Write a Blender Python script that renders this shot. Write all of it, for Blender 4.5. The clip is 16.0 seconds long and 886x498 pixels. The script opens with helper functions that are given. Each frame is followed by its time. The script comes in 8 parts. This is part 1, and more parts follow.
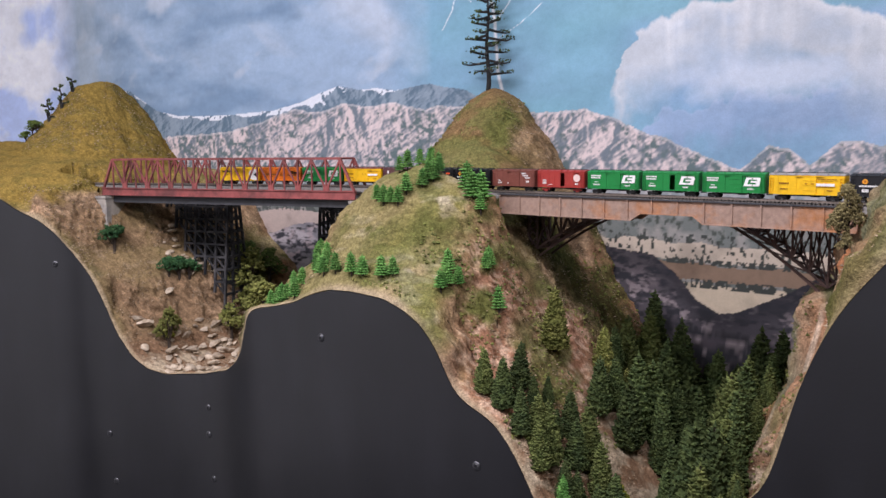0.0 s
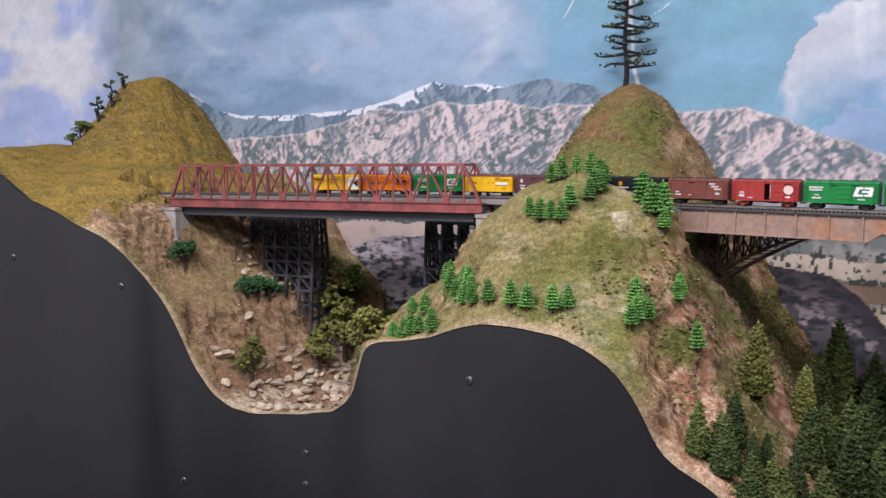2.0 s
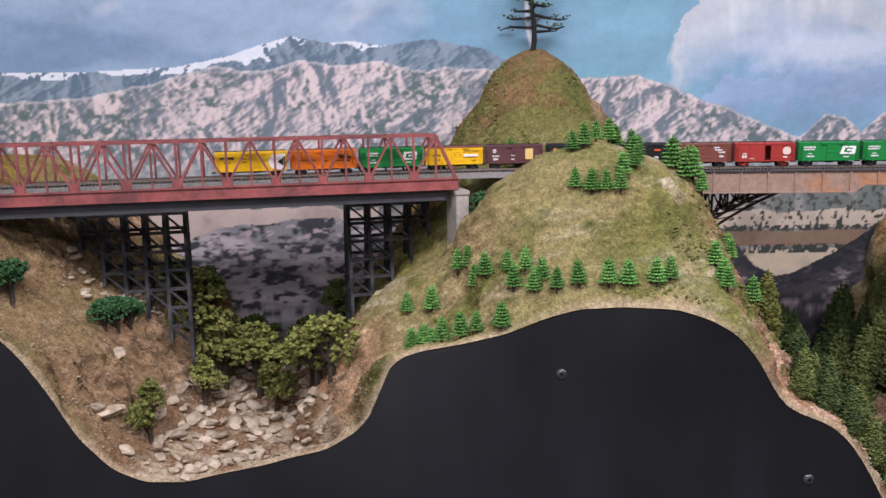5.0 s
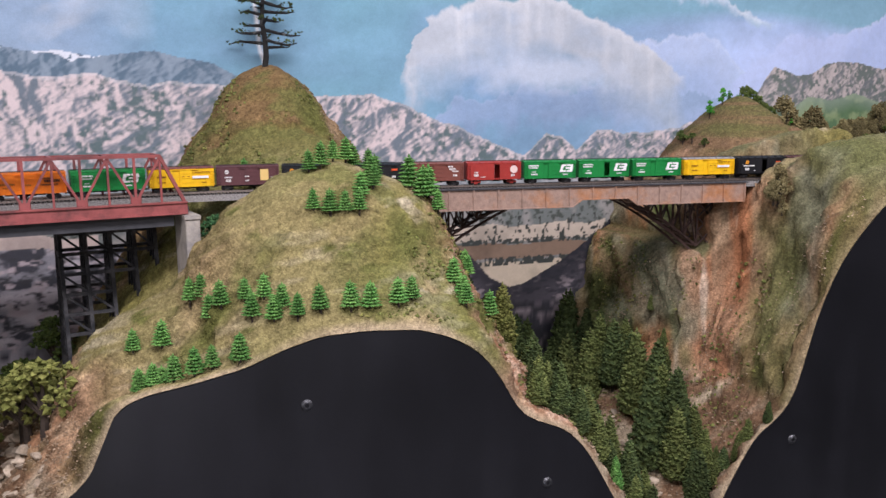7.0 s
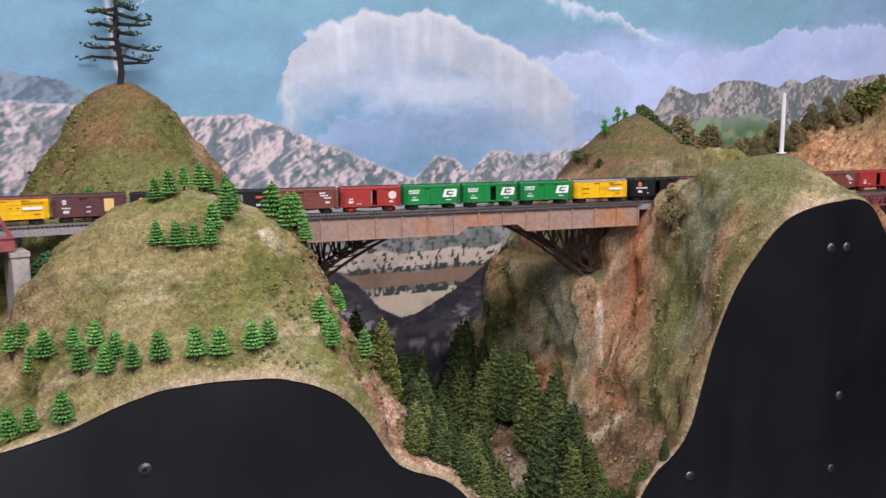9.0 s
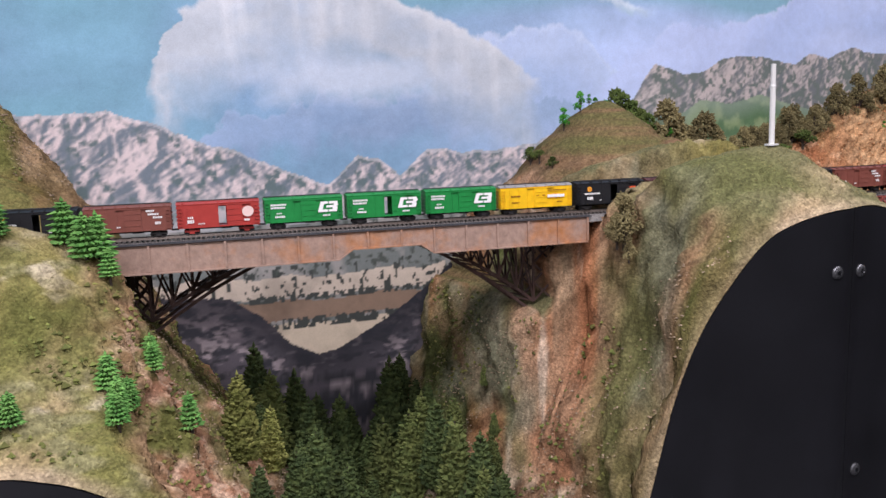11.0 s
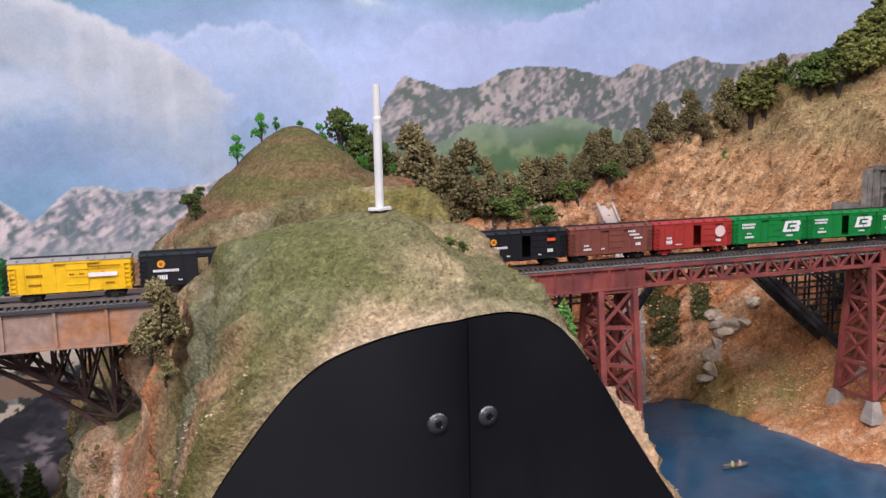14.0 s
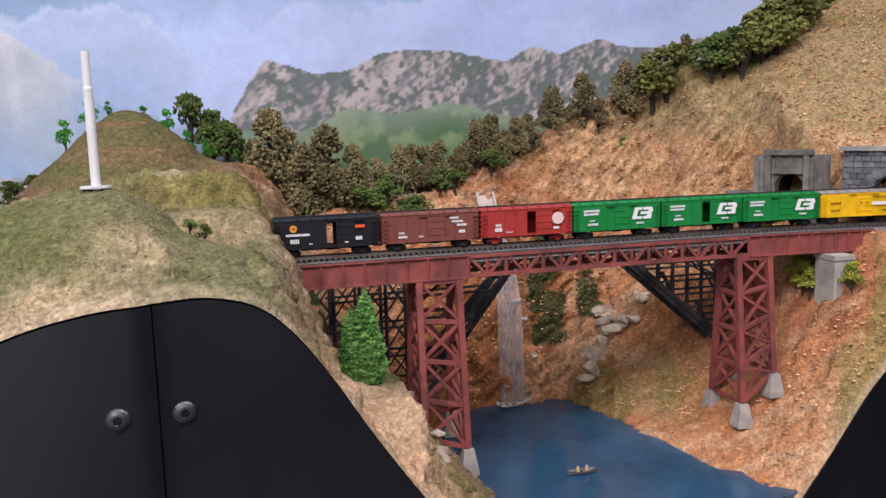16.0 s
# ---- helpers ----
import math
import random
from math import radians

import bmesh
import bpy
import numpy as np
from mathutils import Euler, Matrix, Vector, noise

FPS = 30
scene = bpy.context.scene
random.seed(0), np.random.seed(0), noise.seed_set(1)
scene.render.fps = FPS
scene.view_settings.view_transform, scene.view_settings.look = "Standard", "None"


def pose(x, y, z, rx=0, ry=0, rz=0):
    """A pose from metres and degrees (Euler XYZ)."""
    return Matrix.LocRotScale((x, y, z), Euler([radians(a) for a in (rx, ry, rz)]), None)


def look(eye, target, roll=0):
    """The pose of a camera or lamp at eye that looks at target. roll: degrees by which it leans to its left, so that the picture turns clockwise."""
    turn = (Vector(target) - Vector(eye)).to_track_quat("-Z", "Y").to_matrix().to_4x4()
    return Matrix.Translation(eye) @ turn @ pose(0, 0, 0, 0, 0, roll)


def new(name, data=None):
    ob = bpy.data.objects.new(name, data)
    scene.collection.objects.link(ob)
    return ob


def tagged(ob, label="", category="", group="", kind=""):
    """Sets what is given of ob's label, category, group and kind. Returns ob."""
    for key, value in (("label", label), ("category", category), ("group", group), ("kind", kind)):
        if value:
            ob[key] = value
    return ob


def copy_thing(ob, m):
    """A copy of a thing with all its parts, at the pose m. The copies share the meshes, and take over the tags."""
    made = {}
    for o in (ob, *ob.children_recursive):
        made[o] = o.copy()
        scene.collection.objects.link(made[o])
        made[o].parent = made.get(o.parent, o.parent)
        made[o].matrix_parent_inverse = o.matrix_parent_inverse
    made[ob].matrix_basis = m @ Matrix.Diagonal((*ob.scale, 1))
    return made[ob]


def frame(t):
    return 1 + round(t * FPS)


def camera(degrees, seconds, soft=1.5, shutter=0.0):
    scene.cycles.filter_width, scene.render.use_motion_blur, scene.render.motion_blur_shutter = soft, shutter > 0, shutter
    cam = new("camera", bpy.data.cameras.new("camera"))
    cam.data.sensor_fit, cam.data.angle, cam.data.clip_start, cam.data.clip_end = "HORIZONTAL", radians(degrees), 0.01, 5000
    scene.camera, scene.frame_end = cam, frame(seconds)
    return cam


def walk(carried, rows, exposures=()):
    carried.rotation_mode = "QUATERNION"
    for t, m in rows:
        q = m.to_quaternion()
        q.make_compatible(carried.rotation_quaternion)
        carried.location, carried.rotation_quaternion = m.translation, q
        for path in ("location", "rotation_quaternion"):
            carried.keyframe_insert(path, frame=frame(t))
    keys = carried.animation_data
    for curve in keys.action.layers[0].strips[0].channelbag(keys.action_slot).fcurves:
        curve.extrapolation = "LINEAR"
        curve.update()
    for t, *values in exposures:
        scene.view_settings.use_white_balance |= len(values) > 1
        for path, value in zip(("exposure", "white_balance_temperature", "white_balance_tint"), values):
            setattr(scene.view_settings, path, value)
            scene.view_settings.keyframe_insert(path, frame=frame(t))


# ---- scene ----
cam = camera(57.7, 16.0)
METRES, EYE, TILT, LEAN, TURN = 2.0, 1.5, 0.0, 0.0, 0.0
PATH = [
    (0, (0.176, 0.016, 1.448), (-0.124, 1.977, 1.189), -0.7),
    (0.5, (0.145, 0.039, 1.452), (-0.148, 2.0, 1.194), -0.7),
    (1, (0.089, 0.085, 1.454), (-0.201, 2.047, 1.198), -0.6),
    (1.5, (0.01, 0.125, 1.459), (-0.274, 2.088, 1.204), -0.5),
    (2, (-0.056, 0.165, 1.457), (-0.327, 2.13, 1.196), -0.8),
    (2.5, (-0.133, 0.233, 1.448), (-0.383, 2.198, 1.174), -1.1),
    (3, (-0.242, 0.307, 1.442), (-0.454, 2.275, 1.154), -1.3),
    (3.2, (-0.272, 0.33, 1.44), (-0.459, 2.3, 1.149), -1.3),
    (5.3, (-0.655, 0.411, 1.469), (0.413, 2.063, 1.11), -0.7),
    (5.5, (-0.658, 0.41, 1.471), (0.463, 2.027, 1.115), -0.6),
    (6, (-0.637, 0.409, 1.474), (0.622, 1.924, 1.129), -0.4),
    (6.5, (-0.613, 0.422, 1.468), (0.736, 1.86, 1.132), -0.4),
    (7, (-0.605, 0.43, 1.469), (0.832, 1.783, 1.142), -0.2),
    (7.5, (-0.589, 0.425, 1.474), (0.94, 1.676, 1.16), 0.2),
    (8, (-0.56, 0.425, 1.473), (1.0, 1.64, 1.171), 0.1),
    (8.5, (-0.532, 0.429, 1.477), (1.032, 1.64, 1.183), -0.1),
    (8.7, (-0.524, 0.432, 1.476), (1.04, 1.644, 1.187), -0.2),
    (10.8, (-0.263, 0.453, 1.468), (1.213, 1.77, 1.176), -1.9),
    (11, (-0.226, 0.452, 1.468), (1.248, 1.773, 1.177), -1.8),
    (11.5, (-0.149, 0.446, 1.474), (1.319, 1.772, 1.177), -1.7),
    (12, (-0.062, 0.431, 1.485), (1.399, 1.763, 1.182), -1.4),
    (12.5, (0.012, 0.41, 1.482), (1.463, 1.754, 1.185), -1.2),
    (13, (0.09, 0.395, 1.482), (1.547, 1.732, 1.184), -1.1),
    (13.5, (0.161, 0.38, 1.489), (1.62, 1.717, 1.198), -1.2),
    (14, (0.204, 0.373, 1.49), (1.665, 1.708, 1.203), -1.2),
    (14.5, (0.255, 0.343, 1.482), (1.716, 1.68, 1.201), -1.3),
    (15, (0.294, 0.307, 1.477), (1.735, 1.667, 1.202), -1.5),
    (15.5, (0.323, 0.288, 1.471), (1.742, 1.67, 1.196), -1.6),
    (16, (0.35, 0.277, 1.468), (1.756, 1.672, 1.192), -1.6),
]
walk(cam, [(t, look(eye, target, roll)) for t, eye, target, roll in PATH])

# ---------------------------------------------------------------- light
world = bpy.data.worlds.new("room_air")
world.use_nodes = True
scene.world = world
world.node_tree.nodes["Background"].inputs[0].default_value = (0.9, 0.95, 1.0, 1)
world.node_tree.nodes["Background"].inputs[1].default_value = 0.12


def panel_lamp(x, y, sx, sy, watts, turn):
    data = bpy.data.lights.new("ceiling_panel", "AREA")
    data.shape, data.size, data.size_y, data.energy = "RECTANGLE", sx, sy, watts
    data.color = (0.94, 0.895, 1.0)
    ob = new("ceiling_panel_lamp", data)
    ob.matrix_world = pose(x, y, 2.42, 0, 0, turn)
    return tagged(ob, "unseen white panel light under the ceiling", "lamp", "ceiling lights", "thing")


# lamps out of view, placed and powered to give the light from above
panel_lamp(-0.85, 0.50, 1.3, 0.35, 29, -15)
panel_lamp(0.20, 0.15, 1.3, 0.35, 17.5, -35)
# extra panel, added to brighten the east end of the mural
panel_lamp(1.15, -0.10, 1.3, 0.35, 11.5, -35)
# extra panel, added to brighten the left fascia from the front
panel_lamp(-1.0, -0.6, 1.3, 0.35, 24, -30)
scene.view_settings.exposure = 0.0

# ---------------------------------------------------------------- small tools


def curve_eval(pts, t):
    """Catmull-Rom through pts (n x k) at t in 0..n-1 (array)."""
    p = np.asarray(pts, float)
    n = len(p)
    t = np.clip(np.asarray(t, float), 0, n - 1)
    i = np.minimum(t.astype(int), n - 2)
    f = (t - i)[..., None]
    a, b, c, d = p[np.maximum(i - 1, 0)], p[i], p[i + 1], p[np.minimum(i + 2, n - 1)]
    return 0.5 * (2 * b + (c - a) * f + (2 * a - 5 * b + 4 * c - d) * f**2 + (3 * b - a - 3 * c + d) * f**3)


def lerp(x, *pairs):
    xs, ys = zip(*pairs)
    return np.interp(x, xs, ys)


def soft(x, *pairs):
    """Piecewise curve with rounded joints: the mean of shifted linear interpolations."""
    xs, ys = zip(*pairs)
    return sum(np.interp(x + k * 0.009, xs, ys) for k in (-1, -0.5, 0, 0.5, 1)) / 5


def smax(a, b, k):
    h = np.clip(0.5 + 0.5 * (a - b) / k, 0, 1)
    return b + (a - b) * h + k * h * (1 - h)


def smin(a, b, k):
    return -smax(-a, -b, k)


def hash01(i, j, k):
    v = np.sin(i * 127.1 + j * 311.7 + k * 74.7) * 43758.5453
    return v - np.floor(v)


def vnoise(x, y, seed=0):
    """Smooth value noise, 0..1."""
    xi, yi = np.floor(x), np.floor(y)
    fx, fy = x - xi, y - yi
    fx, fy = fx * fx * (3 - 2 * fx), fy * fy * (3 - 2 * fy)
    a, b = hash01(xi, yi, seed), hash01(xi + 1, yi, seed)
    c, d = hash01(xi, yi + 1, seed), hash01(xi + 1, yi + 1, seed)
    return (a + (b - a) * fx) * (1 - fy) + (c + (d - c) * fx) * fy


def fbm(x, y, octaves=5, seed=0, gain=0.5):
    s, amp, tot = 0, 1.0, 0
    for o in range(octaves):
        s, tot = s + amp * vnoise(x * 2**o + 17.3 * o, y * 2**o - 9.1 * o, seed + o), tot + amp
        amp *= gain
    return s / tot


def mesh_object(name, verts, faces, mat=None, parent=None, smooth=False):
    me = bpy.data.meshes.new(name)
    me.from_pydata([tuple(v) for v in verts], [], faces)
    if mat:
        me.materials.append(mat)
    if smooth:
        me.polygons.foreach_set("use_smooth", [True] * len(me.polygons))
    ob = new(name, me)
    ob.parent = parent
    return ob


def part(name, bm, mat, parent, label="", smooth=False):
    me = bpy.data.meshes.new(name)
    bm.to_mesh(me)
    bm.free()
    me.materials.append(mat)
    if smooth:
        me.polygons.foreach_set("use_smooth", [True] * len(me.polygons))
    ob = new(name, me)
    ob.parent = parent
    return tagged(ob, label)


def thing(name, m, label, category, group="", kind="thing"):
    ob = new(name)
    ob.empty_display_size = 0.01
    ob.matrix_world = m
    return tagged(ob, label, category, group, kind)


def add_box(bm, c, s, m=None, bevel=0.0):
    """A box of size s about c, with its upright edges chamfered by bevel."""
    hx, hy, hz = (q / 2 for q in s)
    if bevel > 0:
        b = min(bevel, hx * 0.9, hy * 0.9)
        ring = [(-hx + b, -hy), (hx - b, -hy), (hx, -hy + b), (hx, hy - b), (hx - b, hy), (-hx + b, hy), (-hx, hy - b), (-hx, -hy + b)]
    else:
        ring = [(-hx, -hy), (hx, -hy), (hx, hy), (-hx, hy)]
    rows = []
    for z in (-hz, hz):
        rows.append([bm.verts.new((m @ Vector((c[0] + x, c[1] + y, c[2] + z))) if m else Vector((c[0] + x, c[1] + y, c[2] + z))) for x, y in ring])
    n = len(ring)
    bm.faces.new(rows[0][::-1])
    bm.faces.new(rows[1])
    for k in range(n):
        bm.faces.new((rows[0][k], rows[0][(k + 1) % n], rows[1][(k + 1) % n], rows[1][k]))
    return bm


def add_beam(bm, a, b, w, h=None):
    """A bar of section w x h from a to b, h measured upwards as far as may be."""
    a, b = Vector(a), Vector(b)
    h = h or w
    d = (b - a).normalized()
    side = d.cross(Vector((0, 0, 1)))
    side = side.normalized() if side.length > 1e-4 else Vector((1, 0, 0))
    up = side.cross(d)
    rows = [[bm.verts.new(p + side * sx * w / 2 + up * sy * h / 2) for sx, sy in ((-1, -1), (1, -1), (1, 1), (-1, 1))] for p in (a, b)]
    bm.faces.new(rows[0])
    bm.faces.new(rows[1][::-1])
    for k in range(4):
        bm.faces.new((rows[0][k], rows[1][k], rows[1][(k + 1) % 4], rows[0][(k + 1) % 4]))
    return bm


def beam(name, a, b, w, h, mat, parent, label=""):
    return part(name, add_beam(bmesh.new(), a, b, w, h), mat, parent, label)


def add_tube(bm, pts, radii, n=8, cap=True):
    """A round bar through pts."""
    rows = []
    for i, p in enumerate(pts):
        p = Vector(p)
        d = (Vector(pts[min(i + 1, len(pts) - 1)]) - Vector(pts[max(i - 1, 0)])).normalized()
        side = d.cross(Vector((0.13, 0.2, 1)) if abs(d.z) < 0.95 else Vector((1, 0.1, 0))).normalized()
        up = side.cross(d)
        rows.append([bm.verts.new(p + radii[i] * (side * math.cos(k * math.tau / n) + up * math.sin(k * math.tau / n))) for k in range(n)])
    for r0, r1 in zip(rows, rows[1:]):
        for k in range(n):
            bm.faces.new((r0[k], r0[(k + 1) % n], r1[(k + 1) % n], r1[k]))
    if cap:
        bm.faces.new(rows[0][::-1])
        bm.faces.new(rows[-1])
    return bm


# ---------------------------------------------------------------- materials


def material(name, base, rough=0.7, metal=0.0, vary=0.0, scale=60.0, bump=0.0, bump_scale=300.0, second=None, mix_scale=12.0, mix_low=0.45, mix_high=0.6, object_vary=0.0, spec=0.4):
    """Principled surface: base colour, mottled by noise at two scales, with an optional second colour in patches, and fine relief."""
    m = bpy.data.materials.new(name)
    m.use_nodes = True
    nt = m.node_tree
    nd, ln = nt.nodes, nt.links
    b = nd["Principled BSDF"]
    b.inputs["Roughness"].default_value, b.inputs["Metallic"].default_value = rough, metal
    b.inputs["Specular IOR Level"].default_value = spec
    geo = nd.new("ShaderNodeNewGeometry")
    src = nd.new("ShaderNodeRGB")
    src.outputs[0].default_value = (*base, 1)
    col = src.outputs[0]
    if second:
        nz = nd.new("ShaderNodeTexNoise")
        nz.inputs["Scale"].default_value, nz.inputs["Detail"].default_value, nz.inputs["Roughness"].default_value = mix_scale, 6, 0.65
        ln.new(geo.outputs["Position"], nz.inputs["Vector"])
        mr = nd.new("ShaderNodeMapRange")
        mr.inputs[1].default_value, mr.inputs[2].default_value = mix_low, mix_high
        ln.new(nz.outputs["Fac"], mr.inputs[0])
        mx = nd.new("ShaderNodeMix")
        mx.data_type = "RGBA"
        ln.new(mr.outputs[0], mx.inputs["Factor"])
        ln.new(col, mx.inputs["A"])
        mx.inputs["B"].default_value = (*second, 1)
        col = mx.outputs["Result"]
    if vary or object_vary:
        hsv = nd.new("ShaderNodeHueSaturation")
        ln.new(col, hsv.inputs["Color"])
        val = None
        if vary:
            nz = nd.new("ShaderNodeTexNoise")
            nz.inputs["Scale"].default_value, nz.inputs["Detail"].default_value, nz.inputs["Roughness"].default_value = scale, 5, 0.6
            ln.new(geo.outputs["Position"], nz.inputs["Vector"])
            mr = nd.new("ShaderNodeMapRange")
            mr.inputs[1].default_value, mr.inputs[2].default_value, mr.inputs[3].default_value, mr.inputs[4].default_value = 0.3, 0.7, 1 - vary, 1 + vary
            ln.new(nz.outputs["Fac"], mr.inputs[0])
            val = mr.outputs[0]
        if object_vary:
            oi = nd.new("ShaderNodeObjectInfo")
            mr = nd.new("ShaderNodeMapRange")
            mr.inputs[3].default_value, mr.inputs[4].default_value = 1 - object_vary, 1 + object_vary
            ln.new(oi.outputs["Random"], mr.inputs[0])
            if val:
                mu = nd.new("ShaderNodeMath")
                mu.operation = "MULTIPLY"
                ln.new(val, mu.inputs[0])
                ln.new(mr.outputs[0], mu.inputs[1])
                val = mu.outputs[0]
            else:
                val = mr.outputs[0]
        ln.new(val, hsv.inputs["Value"])
        col = hsv.outputs[0]
    ln.new(col, b.inputs["Base Color"])
    if bump:
        nz = nd.new("ShaderNodeTexNoise")
        nz.inputs["Scale"].default_value, nz.inputs["Detail"].default_value = bump_scale, 4
        ln.new(geo.outputs["Position"], nz.inputs["Vector"])
        bp = nd.new("ShaderNodeBump")
        bp.inputs["Strength"].default_value, bp.inputs["Distance"].default_value = bump, 0.002
        ln.new(nz.outputs["Fac"], bp.inputs["Height"])
        ln.new(bp.outputs[0], b.inputs["Normal"])
    return m


def painted(name, attr, rough, vary, scale, bump, bump_scale, spec=0.3, fine=0.0, fine_scale=900.0):
    """A surface whose pigments come from the mesh's colour layer, with grain on top."""
    m = material(name, (0.5, 0.5, 0.5), rough, 0, vary, scale, bump, bump_scale, spec=spec)
    nd, ln = m.node_tree.nodes, m.node_tree.links
    at = nd.new("ShaderNodeAttribute")
    at.attribute_name = attr
    hsv = next(n for n in nd if n.bl_idname == "ShaderNodeHueSaturation")
    ln.new(at.outputs["Color"], hsv.inputs["Color"])
    if fine:
        geo = next(n for n in nd if n.bl_idname == "ShaderNodeNewGeometry")
        vz = nd.new("ShaderNodeTexVoronoi")
        vz.inputs["Scale"].default_value = fine_scale
        ln.new(geo.outputs["Position"], vz.inputs["Vector"])
        sep = nd.new("ShaderNodeSeparateColor")
        ln.new(vz.outputs["Color"], sep.inputs[0])
        mr = nd.new("ShaderNodeMapRange")
        mr.inputs[3].default_value, mr.inputs[4].default_value = 1 - fine, 1 + fine
        ln.new(sep.outputs[0], mr.inputs[0])
        h2 = nd.new("ShaderNodeHueSaturation")
        ln.new(hsv.outputs[0], h2.inputs["Color"])
        ln.new(mr.outputs[0], h2.inputs["Value"])
        ln.new(h2.outputs[0], nd["Principled BSDF"].inputs["Base Color"])
    return m


def colour_layer(me, name, rgb):
    at = me.color_attributes.new(name, "FLOAT_COLOR", "POINT")
    rgba = np.ones((len(me.vertices), 4), np.float32)
    rgba[:, :3] = rgb
    at.data.foreach_set("color", rgba.ravel())


M_fascia = material("black_hardboard", (0.0075, 0.0075, 0.0092), 0.30, vary=0.35, scale=7, bump=0.05, bump_scale=300, second=(0.0108, 0.0108, 0.0132), mix_scale=4, spec=0.8)
for nz in [q for q in M_fascia.node_tree.nodes if q.bl_idname == "ShaderNodeTexNoise" and q.inputs["Scale"].default_value == 4]:
    # run-down stains: the patches are drawn out downwards
    mul = M_fascia.node_tree.nodes.new("ShaderNodeVectorMath")
    mul.operation = "MULTIPLY"
    mul.inputs[1].default_value = (3.1, 3.1, 0.45)
    M_fascia.node_tree.links.new(nz.inputs["Vector"].links[0].from_socket, mul.inputs[0])
    M_fascia.node_tree.links.new(mul.outputs[0], nz.inputs["Vector"])
M_screw = material("dark_screw", (0.09, 0.09, 0.095), 0.35, 0.7, 0.2, 200)
M_terrain = painted("scatter_ground", "pigment", 0.95, 0.30, 230, 1.0, 420, 0.08, 0.24, 560)
M_mural = painted("mural_paint", "pigment", 0.75, 0.05, 90, 0.08, 900, 0.25, 0.05, 900)
# unseen walls: dark where the fascia should mirror little, white where it should gleam
M_wall_dark = material("sheen_damping_wall", (0.10, 0.10, 0.105), 0.85, vary=0.05, scale=6, bump=0.1)
M_wall = material("room_wall_paint", (0.80, 0.80, 0.79), 0.85, vary=0.05, scale=6, bump=0.1)
M_floor = material("carpet", (0.12, 0.12, 0.13), 0.95, vary=0.3, scale=150, bump=0.5)
M_ceil = material("ceiling_tile", (0.78, 0.78, 0.76), 0.9, vary=0.06, scale=90, bump=0.2)
M_truss = material("truss_red_plastic", (0.29, 0.078, 0.072), 0.55, vary=0.22, scale=90, bump=0.15, second=(0.15, 0.05, 0.048), mix_scale=25)
M_viaduct = material("viaduct_red_plastic", (0.27, 0.068, 0.055), 0.6, vary=0.2, scale=90, bump=0.15, second=(0.17, 0.05, 0.045), mix_scale=30)
M_grey_steel = material("grey_girder", (0.05, 0.05, 0.055), 0.6, vary=0.25, scale=60)
M_rust = material("rusty_girder", (0.32, 0.215, 0.165), 0.8, vary=0.2, scale=160, bump=0.25, second=(0.40, 0.165, 0.06), mix_scale=16, mix_low=0.50, mix_high=0.68)
M_arch = material("brown_arch_plastic", (0.075, 0.043, 0.036), 0.7, vary=0.3, scale=120, bump=0.2)
M_timber = material("creosote_timber", (0.016, 0.0165, 0.019), 0.8, vary=0.35, scale=200, bump=0.4, second=(0.06, 0.058, 0.06), mix_scale=40)
M_concrete = material("model_concrete", (0.42, 0.375, 0.32), 0.9, vary=0.12, scale=80, bump=0.3, second=(0.28, 0.26, 0.24), mix_scale=30)
M_pale_concrete = material("pale_concrete", (0.55, 0.46, 0.40), 0.9, vary=0.15, scale=80, bump=0.3, second=(0.40, 0.32, 0.27), mix_scale=40)
M_rail = material("weathered_rail", (0.16, 0.13, 0.11), 0.45, 0.6, 0.2, 300)
M_tie = material("track_tie", (0.085, 0.075, 0.068), 0.85, vary=0.3, scale=300)
M_ballast = material("grey_ballast", (0.22, 0.205, 0.19), 0.95, vary=0.4, scale=700, bump=0.8, bump_scale=800)
M_pole = material("white_pipe", (0.66, 0.65, 0.62), 0.5, vary=0.06, scale=60)

# ---------------------------------------------------------------- the plan of the layout
FASCIA = [(-1.75, 1.38), (-1.3, 1.35), (-0.9, 1.325), (-0.707, 1.293), (-0.616, 1.282), (-0.41, 1.228), (-0.275, 1.127), (-0.155, 1.047), (0.078, 0.914), (0.34, 0.772), (0.49, 0.662), (0.532, 0.643), (0.6, 0.612), (0.703, 0.565), (0.84, 0.515), (0.955, 0.487), (1.08, 0.445), (1.3, 0.36), (1.6, 0.25)]
MURAL = [(-1.85, 2.05), (-1.45, 2), (-1.14, 1.925), (-0.95, 1.82), (-0.76, 1.718), (-0.555, 1.643), (-0.281, 1.542), (-0.115, 1.484), (0.105, 1.388), (0.412, 1.224), (0.54, 1.155), (0.648, 1.09), (0.745, 1.033), (0.84, 0.97), (0.98, 0.915), (1.12, 0.86), (1.26, 0.79), (1.5, 0.68), (1.8, 0.55)]
TRACK = [(-1.25, 1.47), (-0.9, 1.44), (-0.66, 1.411), (-0.39, 1.346), (-0.139, 1.277), (-0.015, 1.211), (0.098, 1.127), (0.287, 1.010), (0.476, 0.889), (0.56, 0.839), (0.66, 0.781), (0.755, 0.726), (0.865, 0.663), (0.975, 0.600), (1.06, 0.545), (1.13, 0.491), (1.2, 0.43)]
Z_BED = 1.379  # underside of the ties
